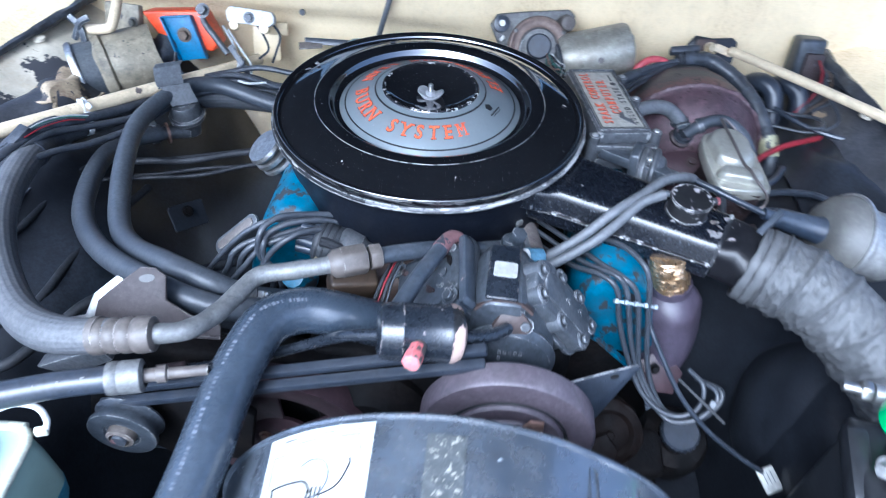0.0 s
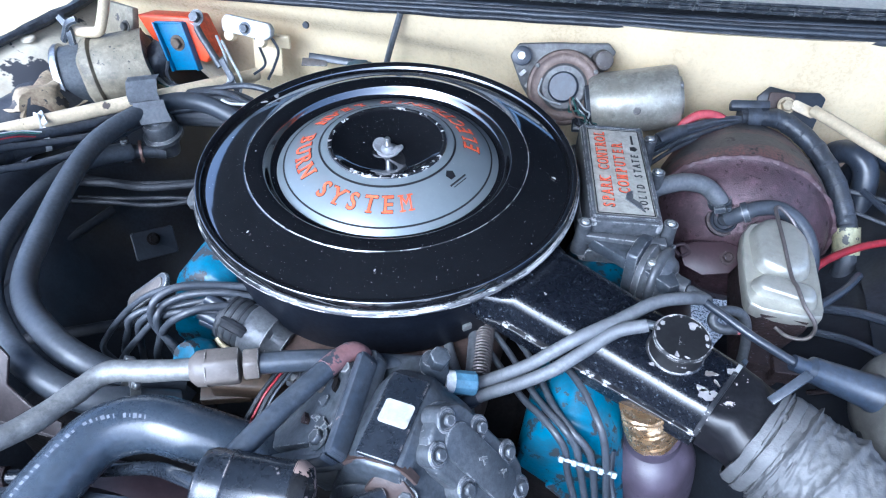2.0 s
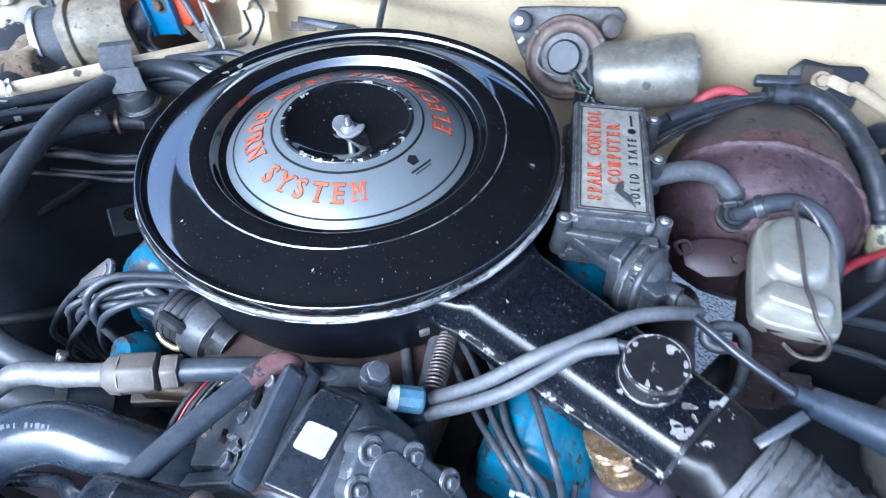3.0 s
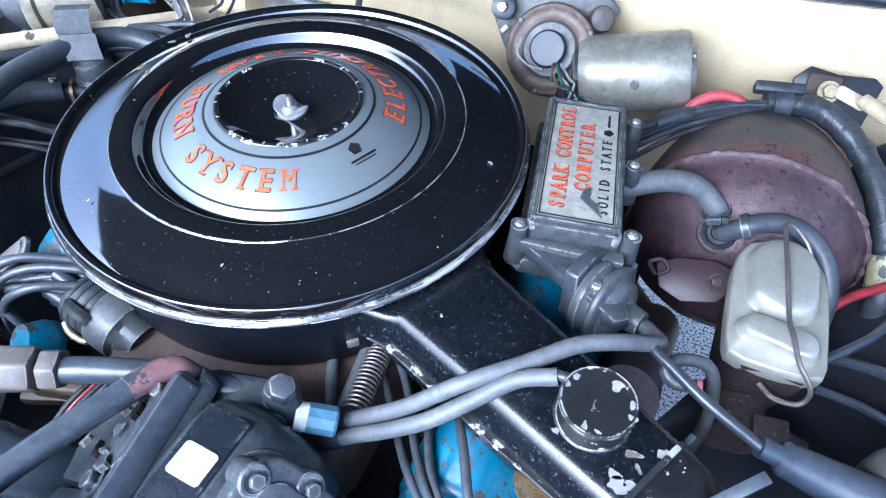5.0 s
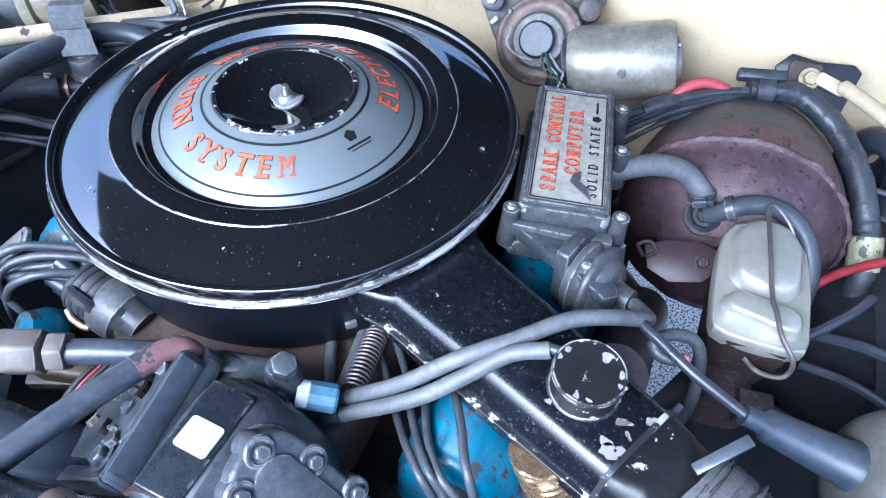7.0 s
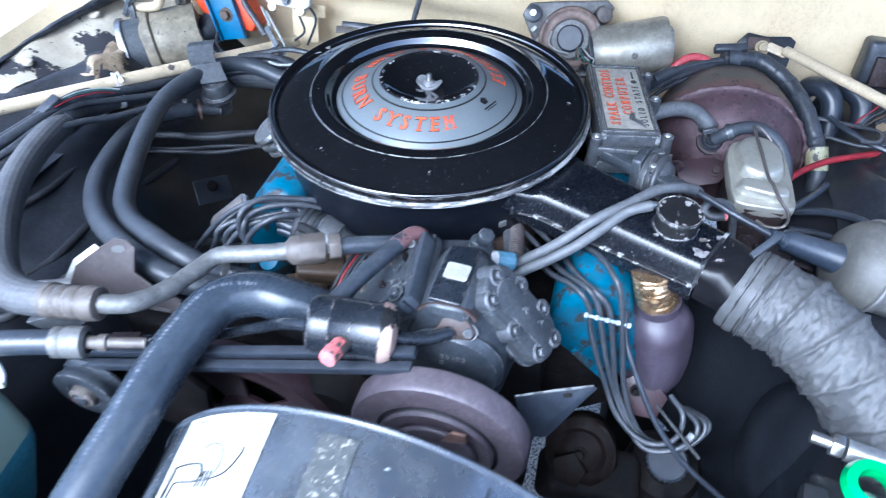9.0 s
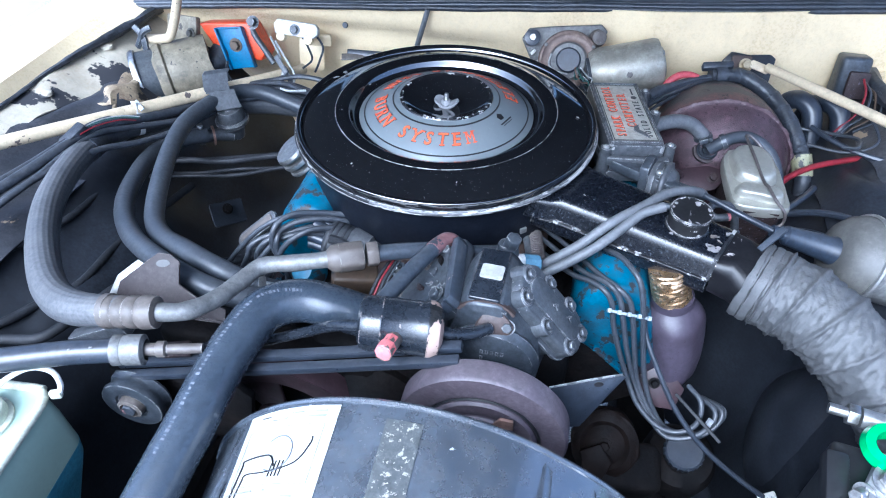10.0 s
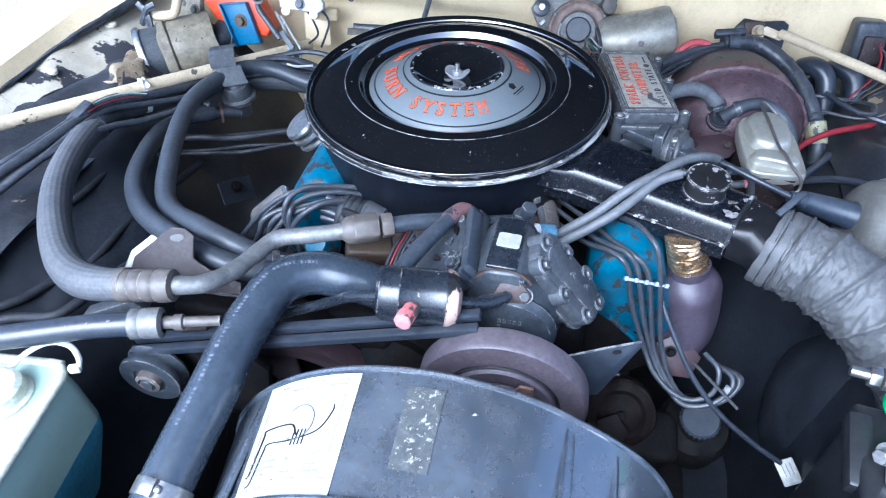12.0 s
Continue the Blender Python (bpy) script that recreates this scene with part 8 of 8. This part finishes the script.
def left_modules():
    t = thing("ignition_module", (-0.475, 0.31, 0.83), "orange ignition module with a blue metal bracket", "ignition module")
    m = fr((-0.496, 0.286, 0.874), (-0.02, -0.97, 0.25), (1, -0.02, 0.03)) @ Matrix.Diagonal((1, 1.08, 1, 1))
    part("case", prism([(-0.058, 0.022), (0.050, 0.030), (0.078, -0.022), (0.068, -0.036), (-0.024, -0.026)], 0.046, m @ pose(0, 0, -0.046), 0.004, 3), ORANGE, t)
    b = part("bracket", prism([(-0.018, 0.017), (0.036, 0.022), (0.058, -0.046), (0.008, -0.054)], 0.004, m @ pose(0, 0, 0.001), 0.001), BLUE_STEEL, t, "blue metal bracket")
    part("nut", bolt(m @ V(0.020, -0.010, 0.005), m.to_3x3() @ V(0, 0, 1), 0.009, 0.007), BROWN_BRASS, b)
    for (x0, y0), (x1, y1) in (((-0.018, 0.017), (0.008, -0.054)), ((0.036, 0.022), (0.058, -0.046))):
        part("rib", prism([(x0 - 0.002, y0), (x0 + 0.002, y0), (x1 + 0.002, y1), (x1 - 0.002, y1)], 0.013, m, 0.001), BLUE_STEEL, b)
    part("rib", prism([(-0.018, 0.015), (0.036, 0.020), (0.036, 0.023), (-0.018, 0.018)], 0.009, m, 0.001), BLUE_STEEL, b)
    part("plug", rough_up(lathe([(0, 0), (0.024, 0), (0.026, 0.03), (0.016, 0.05), (0, 0.052)], fr((-0.512, 0.290, 0.842), (-0.25, -0.70, -0.45)), 24), 0.001, 60), TAPE, t, "dark blue-black plug")
    part("stem", tube([(-0.448, 0.300, 0.902), (-0.440, 0.292, 0.885), (-0.418, 0.280, 0.862), (-0.398, 0.270, 0.84)], 0.006, 10), ALLOY, t)
    part("corner_bolt", bolt((-0.442, 0.298, 0.905), (0, -0.8, 0.6), 0.009, 0.009), ALLOY, t)
    for k, mt in enumerate((WIRE_GREEN, WIRE_PALE, TAPE, TAPE)):
        part("wire", tube([(-0.522 + 0.010 * k, 0.262, 0.838), (-0.528 + 0.012 * k, 0.250, 0.820), (-0.515 + 0.012 * k, 0.246, 0.806), (-0.49 + 0.012 * k, 0.245, 0.800)], 0.003, 6), mt, t)
    w = thing("ballast_resistor", (-0.356, 0.33, 0.88), "white ceramic ballast resistor on the firewall", "resistor")
    mw = fr((-0.360, 0.320, 0.889), (0, -0.90, 0.42), (1, -0.08, 0.0)) @ Matrix.Diagonal((0.84, 0.80, 0.8, 1))
    part("block", prism([(-0.050, -0.014), (0.040, -0.016), (0.052, -0.006), (0.052, 0.008), (0.044, 0.018), (-0.046, 0.020), (-0.054, 0.008)], 0.018, mw, 0.003), CERAMIC, w)
    part("bolt", bolt(mw @ V(-0.002, 0.0, 0.018), mw.to_3x3() @ V(0, 0, 1), 0.007), DARK_ALLOY, w)
    for x in (-0.036, 0.030):
        part("boss", lathe([(0, 0), (0.012, 0), (0.010, 0.012), (0, 0.014)], mw @ pose(x, -0.020, 0.006), 20), CREAM, w)
    part("mount", box(pose(-0.325, 0.338, 0.864, 0, 0, 4), 0.044, 0.008, 0.024, 0.003, 3), CREAM, w)
    pg = thing("firewall_grommet", (-0.276, 0.355, 0.893), "small dark rubber grommet in the firewall", "grommet")
    part("ring", lathe([(0, 0), (0.006, 0), (0.005, 0.003), (0, 0.003)], fr((-0.276, 0.352, 0.893), (0, -0.95, 0.3)), 16), RUBBER, pg)
    b = thing("blower_motor", (-0.63, 0.19, 0.75), "dark round blower motor with a bright rim in an olive housing", "blower motor")
    d = V(0.82, 0.56, 0.10).normalized()
    mb = fr((-0.645, 0.190, 0.810), d) @ Matrix.Diagonal((1.14, 1.14, 1, 1))
    part("motor", lathe([(0, 0.004), (0.040, 0.002), (0.050, 0.0), (0.0515, 0.006), (0.050, 0.012), (0.0495, 0.046), (0.047, 0.052), (0, 0.053)], mb, 56), MOTOR_DARK, b)
    part("rim", lathe([(0.0490, -0.002), (0.0525, -0.002), (0.0550, 0.003), (0.0545, 0.009), (0.0500, 0.010)], mb, 56), STEEL, b, "bright metal rim")
    part("housing", rough_up(lathe([(0, 0.040), (0.0500, 0.040), (0.0545, 0.045), (0.0550, 0.056), (0.0500, 0.060), (0.0520, 0.066), (0.0540, 0.100), (0.050, 0.140), (0, 0.142)], mb, 56), 0.005, 30), DIRTY_CREAM, b, "dusty creased olive housing")
    part("side_panel", rough_up(prism([(-0.052, 0.052), (0.034, 0.060), (0.040, -0.040), (0.0, -0.078), (-0.046, -0.070)], 0.012, fr((-0.588, 0.292, 0.846), (-0.35, -0.85, 0.35), (0.92, -0.38, 0.05)), 0.003), 0.002, 40), DIRTY_CREAM, b, "dirty cream housing side")
    for p in ((-0.560, 0.268, 0.885), (-0.550, 0.258, 0.830)):
        part("bolt", bolt(p, (-0.3, -0.85, 0.4), 0.007, 0.006), OLIVE_GREY, b)
    part("vent_hook", tube([(-0.628, 0.232, 0.883), (-0.600, 0.233, 0.886), (-0.585, 0.235, 0.890), (-0.577, 0.238, 0.903), (-0.566, 0.244, 0.930), (-0.555, 0.250, 0.965)], 0.0085, 14), ROD_CREAM, b, "cream bent vent tube")
    part("clip", tube([(-0.652, 0.232, 0.905), (-0.638, 0.226, 0.897), (-0.630, 0.220, 0.886), (-0.628, 0.216, 0.868), (-0.618, 0.214, 0.852)], 0.0034, 8, shape=lambda s, a: 1 + 0.9 * abs(math.cos(a))), DARK_ALLOY, b, "dull spring clip")
    part("clip", tube([(-0.615, 0.228, 0.908), (-0.628, 0.222, 0.902), (-0.637, 0.220, 0.888), (-0.645, 0.216, 0.872)], 0.0034, 8, shape=lambda s, a: 1 + 0.9 * abs(math.cos(a))), DARK_ALLOY, b)
    hb = thing("heater_box_plate", (-0.41, 0.02, 0.66), "small black plate on the inner fender", "plate")
    part("plate", prism(round_rect(0.065, 0.045, 0.004), 0.004, fr((-0.415, 0.020, 0.664), (0.70, -0.35, 0.62), (0.8, 0.9, -0.2)), 0.002), APRON, hb)
    part("stud", bolt((-0.412, 0.018, 0.676), (0.75, -0.25, 0.62), 0.007), GRIME, hb)
    rd = thing("firewall_rod", (-0.12, 0.36, 0.90), "dark thin rod running down the firewall seam", "rod")
    part("rod", tube([(-0.112, 0.355, 0.938), (-0.118, 0.350, 0.915), (-0.130, 0.348, 0.875), (-0.14, 0.35, 0.84)], 0.0050, 8), RUBBER_GREY, rd)
    lc = thing("firewall_clip", (-0.22, 0.35, 0.86), "dark spring clip on the lower firewall", "clip")
    part("blade", box(fr((-0.232, 0.345, 0.842), (0, -0.8, 0.6), (1, 0, 0.03)), 0.085, 0.012, 0.004, 0.001), RUBBER, lc)
    part("spring", box(fr((-0.262, 0.338, 0.836), (0, -0.6, 0.8), (1, 0, 0.25)), 0.045, 0.014, 0.003, 0.001), BRACKET_BROWN, lc)


def bottle():
    t = thing("coolant_bottle", (-0.33, -0.58, 0.60), "pale green plastic overflow bottle with blue fluid", "coolant bottle")
    cx, cy = -0.389, -0.590
    rot = pose(0, 0, 0, 0, 0, 5)

    def ring(z, w, h, r):
        return (Matrix.Translation((cx, cy, z)) @ rot, round_rect(w, h, r))
    part("bottle", loft([ring(0.772, 0.160, 0.172, 0.02), ring(0.82, 0.158, 0.170, 0.02), ring(0.850, 0.154, 0.165, 0.02), ring(0.858, 0.148, 0.158, 0.02), ring(0.860, 0.120, 0.130, 0.02)]), BOTTLE, t)
    part("fluid_band", loft([ring(0.66, 0.110, 0.125, 0.03), ring(0.735, 0.150, 0.162, 0.024), ring(0.752, 0.158, 0.170, 0.022), ring(0.772, 0.1604, 0.1724, 0.02)]), FLUID, t, "blue fluid showing through")
    lip = round_rect(0.152, 0.164, 0.02, 3)
    part("top_rib", tube([(Matrix.Translation((cx, cy, 0.858)) @ rot) @ V(x, y, 0) for x, y in lip + lip[:1]], 0.0052, 10, 2), BOTTLE_RIB, t, "pale moulded rib")
    part("cap", lathe([(0, -0.002), (0.030, -0.002), (0.030, 0.006), (0.026, 0.008), (0.025, 0.020), (0.020, 0.024), (0, 0.024)], pose(-0.362, -0.552, 0.857), 36), BOTTLE_RIB, t)
    part("cap_strap", tube([(-0.372, -0.532, 0.868), (-0.352, -0.512, 0.884), (-0.330, -0.500, 0.892), (-0.310, -0.497, 0.888), (-0.303, -0.501, 0.874), (-0.306, -0.505, 0.862)], 0.0030, 8), WHITE_PLASTIC, t, "white plastic strap")
    part("strap_lug", box(pose(-0.309, -0.507, 0.862, 0, 0, 20), 0.012, 0.007, 0.010, 0.002), BOTTLE_RIB, t)
    return t


def battery():
    t = thing("battery", (0.53, -0.50, 0.65), "black car battery with a lead terminal clamp and green ring", "battery")
    m = pose(0.545, -0.510, 0.770, 0, 0, -8)
    part("case", box(m, 0.18, 0.19, 0.20, 0.008, 3), BATTERY_BLACK, t)
    part("lid", box(m @ pose(0, 0, 0.100), 0.186, 0.196, 0.024, 0.006, 3), BATTERY_BLACK, t)
    part("hold_down", box(pose(0.462, -0.452, 0.872, 10, 0, -8), 0.022, 0.075, 0.022, 0.005), BATTERY_BLACK, t, "black hold-down clamp")
    part("post", lathe([(0, 0.88), (0.011, 0.88), (0.009, 0.905), (0, 0.905)], pose(0.500, -0.446, 0), 20), LEAD, t)
    part("terminal_clamp", rough_up(join(box(pose(0.498, -0.446, 0.894, 0, 0, 60), 0.050, 0.026, 0.014, 0.004), box(pose(0.482, -0.470, 0.892, 0, 0, 75), 0.040, 0.012, 0.016, 0.003)), 0.001, 100), LEAD, t, "grey lead clamp")
    part("clamp_bolt", bolt((0.478, -0.462, 0.892), (-0.8, -0.5, 0.3), 0.0075, 0.012), STEEL, t)
    part("clamp_bolt", bolt((0.498, -0.452, 0.903), (0, -0.2, 1), 0.011, 0.006), STEEL, t)
    part("felt_ring", lathe([(0.012, 0), (0.021, 0.001), (0.024, 0.008), (0.021, 0.016), (0.013, 0.017), (0.012, 0)], pose(0.502, -0.420, 0.902, 12, -8, 0), 40), GREEN, t, "bright green terminal ring")
    s = thing("battery_cable_end", (0.50, -0.375, 0.895), "silver threaded cable end with a nut", "cable")
    part("ferrule", lathe([(0, 0), (0.010, 0), (0.010, 0.05), (0, 0.05)], fr((0.492, -0.380, 0.894), (0.95, -0.2, 0.05)), 18), ZINC, s)
    part("nut", prism([(0.011 * math.cos(radians(60 * i)), 0.011 * math.sin(radians(60 * i))) for i in range(6)], 0.010, fr((0.480, -0.377, 0.894), (0.95, -0.2, 0.05)), 0.001), STEEL, s)
    part("thread", lathe([(0, 0), (0.0055, 0), (0.0055, 0.018), (0, 0.018)], fr((0.464, -0.374, 0.894), (0.95, -0.2, 0.05)), 12), STEEL, s)
    return t


def servo():
    """Speed control servo: rubber boot, grey dish, silver case."""
    t = thing("speed_control_servo", (0.53, -0.13, 0.85), "grey dished vacuum servo with a blue-black rubber boot", "servo")
    d = V(0.082, 0.004, -0.022)
    m = fr((0.440, -0.126, 0.908), d, (0, 0, 1))
    part("boot", lathe([(0, 0), (0.0075, 0), (0.0078, 0.014), (0.0122, 0.018), (0.0168, 0.078), (0.0182, 0.080), (0.0182, 0.087), (0, 0.087)], m, 36), BOOT, t, "tapered rubber boot")
    dish = part("dish", lathe([(0.017, 0.082), (0.030, 0.083), (0.042, 0.088), (0.0505, 0.098), (0.0540, 0.111), (0.0565, 0.114)], m, 60), SERVO_GREY, t, "olive-grey dish")
    part("rim", lathe([(0.0550, 0.112), (0.0580, 0.113), (0.0585, 0.116), (0.056, 0.119)], m, 60), ZINC, dish, "bright rim")
    part("hole", lathe([(0, 0), (0.0055, 0), (0.0055, 0.001), (0, 0.001)], fr(m @ V(-0.034, 0.026, 0.0890), m.to_3x3() @ V(-0.35, 0.28, -0.89)), 16), INK_BLACK, dish)
    part("case", lathe([(0.054, 0.118), (0.052, 0.128), (0.046, 0.132), (0.045, 0.18), (0, 0.182)], m, 10), ZINC, t, "silver case")
    part("cable", tube([(0.352, -0.084, 0.922), (0.362, -0.092, 0.9215), (0.372, -0.098, 0.921), (0.402, -0.114, 0.917), (0.442, -0.126, 0.9075)], 0.0042, 10), RUBBER, t, "black control cable")
    f = thing("foil_shield", (0.36, -0.1, 0.80), "dark maroon steel pipe beside the steering column", "pipe")
    part("column", tube([(0.355, -0.06, 0.80), (0.36, 0.02, 0.74), (0.37, 0.12, 0.68)], 0.030, 24), RUST_PURPLE, f)
    c = thing("curved_drain_tube", (0.40, -0.075, 0.85), "bent grey tube with a red plugged end", "tube")
    part("tube", tube([(0.398, -0.082, 0.886), (0.382, -0.086, 0.886), (0.373, -0.081, 0.890), (0.379, -0.072, 0.896), (0.400, -0.064, 0.891), (0.412, -0.069, 0.872), (0.418, -0.081, 0.83), (0.412, -0.092, 0.78)], 0.0052, 12), ALLOY, c)
    part("red_end", lathe([(0, 0), (0.0054, 0), (0.0054, 0.004), (0, 0.004)], fr((0.3965, -0.082, 0.886), (0.97, 0.2, 0)), 14), RED_PLASTIC, c)


def right_side():
    h = thing("brake_vacuum_hose", (0.34, 0.12, 0.90), "thick grey rubber vacuum hose into the booster valve", "hose", "vacuum hoses")
    part("hose", tube([(0.285, 0.085, 0.898), (0.306, 0.098, 0.904), (0.332, 0.115, 0.904), (0.358, 0.125, 0.897), (0.378, 0.122, 0.884), (0.384, 0.120, 0.876)], 0.0108, 18), RUBBER_GREY, h)
    part("clip", clamp((0.381, 0.121, 0.880), (0.4, -0.1, -0.9), 0.0125, 0.007), DARK_ALLOY, h)
    h2 = thing("booster_side_hose", (0.45, 0.13, 0.86), "dark grey rubber hose curving round the master cylinder", "hose", "vacuum hoses")
    part("hose", tube([(0.393, 0.106, 0.868), (0.409, 0.105, 0.885), (0.424, 0.114, 0.888), (0.444, 0.120, 0.888), (0.466, 0.119, 0.880), (0.485, 0.108, 0.866), (0.496, 0.088, 0.846), (0.499, 0.074, 0.815), (0.497, 0.064, 0.77), (0.49, 0.05, 0.72)], 0.0092, 16), HEATER_RUBBER, h2)
    part("clip", clamp((0.409, 0.1050, 0.8850), (0.85, 0.15, 0.5), 0.0108, 0.007), DARK_ALLOY, h2)
    l = thing("taped_harness", (0.45, 0.29, 0.87), "thick black taped wiring harness over the booster", "wiring loom")
    part("loom", tube([(0.400, 0.292, 0.896), (0.428, 0.300, 0.898), (0.460, 0.304, 0.893), (0.502, 0.282, 0.877), (0.533, 0.243, 0.856), (0.553, 0.205, 0.828), (0.558, 0.188, 0.818)], 0.0128, 22, 10, shape=lambda s, a: 1 + 0.02 * math.sin(s * 75) + 0.07 * noise.noise(V(s * 26, math.cos(a) * 2.5, math.sin(a) * 2.5))), TAPE, l)
    part("sleeve", tube([(0.556, 0.194, 0.822), (0.561, 0.180, 0.806), (0.563, 0.172, 0.796)], 0.0165, 20), YELLOW_SLEEVE, l, "yellowed paper sleeve")
    part("tail", tube([(0.563, 0.174, 0.80), (0.566, 0.165, 0.785), (0.565, 0.155, 0.76)], 0.013, 14), TAPE, l)
    part("band", lathe([(0.0165, -0.009), (0.0185, -0.009), (0.0185, 0.009), (0.0165, 0.009)], fr((0.414, 0.296, 0.897), (1, 0.25, 0.05)), 30), TAPE, l)
    lp = spline([(0.400, 0.292, 0.896), (0.428, 0.300, 0.898), (0.460, 0.304, 0.893), (0.502, 0.282, 0.877), (0.533, 0.243, 0.856), (0.553, 0.205, 0.828), (0.558, 0.188, 0.818)], 10)
    for i in range(6, 56, 5):
        part("tape_turn", rough_up(lathe([(0.0124, -0.0022), (0.0134, -0.0018), (0.0134, 0.0018), (0.0124, 0.0022)], fr(lp[i], lp[i + 1] - lp[i] + V(0.0012 * math.sin(i), 0.001 * math.cos(2.3 * i), 0.0008)), 24), 0.0004, 120), WIRE_GREY, l, "tie round the loom")
    part("clip_block", box(fr((0.408, 0.298, 0.912), (0, -0.6, 0.8), (1, 0.2, 0)), 0.050, 0.012, 0.016, 0.003), TAPE, l)
    w2 = thing("loose_wires", (0.33, 0.25, 0.88), "bundle of taped wires with a red cable toward the booster", "wiring loom")
    for k in range(11):
        o = V(0.004 * math.sin(5 * k), 0.007 * math.sin(3 * k), 0.009 * math.sin(2.1 * k)) + V(0, -0.003 * k, 0)
        part("strand", tube([V(0.262, 0.205, 0.858) + o * 1.4, V(0.290, 0.224, 0.868) + o, V(0.325, 0.252, 0.878) + o * 0.7, V(0.368, 0.276, 0.888) + o * 0.5, V(0.410, 0.292, 0.895)], 0.0062 if k < 4 else 0.0030, 8), (TAPE, TAPE, TAPE, TAPE, RUBBER, WIRE_GREY, WIRE_GREY, TAPE, TAPE, RUBBER, TAPE)[k], w2)
    part("red_cable", tube([(0.322, 0.262, 0.870), (0.333, 0.270, 0.890), (0.352, 0.278, 0.900), (0.375, 0.283, 0.896), (0.392, 0.285, 0.882)], 0.0060, 12), RED_CLOTH, w2, "faded red cable")
    for p, q in (((0.300, 0.228, 0.880), (0.33, 0.25, 0.886)), ((0.318, 0.240, 0.866), (0.352, 0.262, 0.874))):
        part("tape_wrap", tube([p, tuple((V(*p) + V(*q)) / 2 + V(0, 0, 0.003)), q], 0.0095, 10), TAPE, w2)
    r = thing("battery_cable", (0.58, 0.14, 0.83), "red battery cable along the inner fender", "cable")
    part("cable", tube([(0.490, 0.055, 0.800), (0.508, 0.098, 0.826), (0.556, 0.143, 0.832), (0.613, 0.176, 0.832), (0.676, 0.202, 0.835), (0.74, 0.22, 0.84)], 0.0048, 12), WIRE_RED, r)
    for pts, rad in (([(0.52, 0.06, 0.80), (0.56, 0.045, 0.82), (0.60, 0.02, 0.83), (0.64, -0.03, 0.82), (0.66, -0.08, 0.80)], 0.0055), ([(0.51, 0.02, 0.80), (0.55, 0.01, 0.808), (0.59, 0.0, 0.80), (0.62, -0.03, 0.79)], 0.0045), ([(0.50, 0.03, 0.82), (0.54, 0.075, 0.822), (0.565, 0.115, 0.815)], 0.005),
                     ([(0.57, 0.24, 0.85), (0.60, 0.20, 0.85), (0.64, 0.17, 0.85), (0.70, 0.15, 0.85)], 0.0045), ([(0.55, 0.25, 0.84), (0.60, 0.235, 0.845), (0.63, 0.20, 0.86), (0.62, 0.165, 0.865), (0.60, 0.17, 0.86)], 0.0030), ([(0.56, 0.22, 0.83), (0.62, 0.19, 0.84), (0.66, 0.20, 0.86), (0.65, 0.26, 0.88)], 0.0026)):
        w = thing("bay_wire", pts[1], "thin black wire on the inner fender", "wire", "bay wires")
        part("wire", tube(pts, rad, 8), RUBBER if rad > 0.004 else WIRE_GREY, w)
    c = thing("corrugated_conduit", (0.56, 0.28, 0.83), "fat blue-black hoses curling out of the firewall", "hose", "bay hoses")
    for k in range(2):
        part("hose", tube([(0.535 + 0.045 * k, 0.335, 0.80), (0.545 + 0.045 * k, 0.325, 0.845), (0.562 + 0.045 * k, 0.305, 0.862), (0.580 + 0.045 * k, 0.285, 0.848), (0.585 + 0.045 * k, 0.26, 0.80)], 0.016, 16), RUBBER, c)
    g = thing("firewall_box", (0.66, 0.33, 0.87), "grey steel relay box with rusty terminals on the firewall", "relay box")
    part("case", rough_up(box(pose(0.640, 0.362, 0.890, -12, 0, 4), 0.050, 0.04, 0.070, 0.008, 3), 0.003, 50), DARK_ALLOY, g)
    part("rusty_plate", rough_up(box(pose(0.648, 0.338, 0.884, -12, 0, 4), 0.034, 0.010, 0.045, 0.003), 0.002, 60), RUST_DARK, g)
    for k, mt in enumerate((WIRE_RED, WIRE_GREY, BROWN_BRASS, WIRE_GREY, CABLE, CABLE, WIRE_PALE)):
        part("wire", tube([(0.652 + 0.005 * k, 0.330, 0.900 - 0.006 * k), (0.655 + 0.008 * k, 0.305, 0.885 + 0.004 * math.sin(3 * k)), (0.645 + 0.010 * k, 0.282 - 0.004 * k, 0.860), (0.620 + 0.009 * k, 0.262, 0.840), (0.600 + 0.004 * k, 0.25, 0.80)], 0.0019, 6), mt, g)


braces()
left_cables()
left_modules()
bottle()
battery()
servo()
right_side()
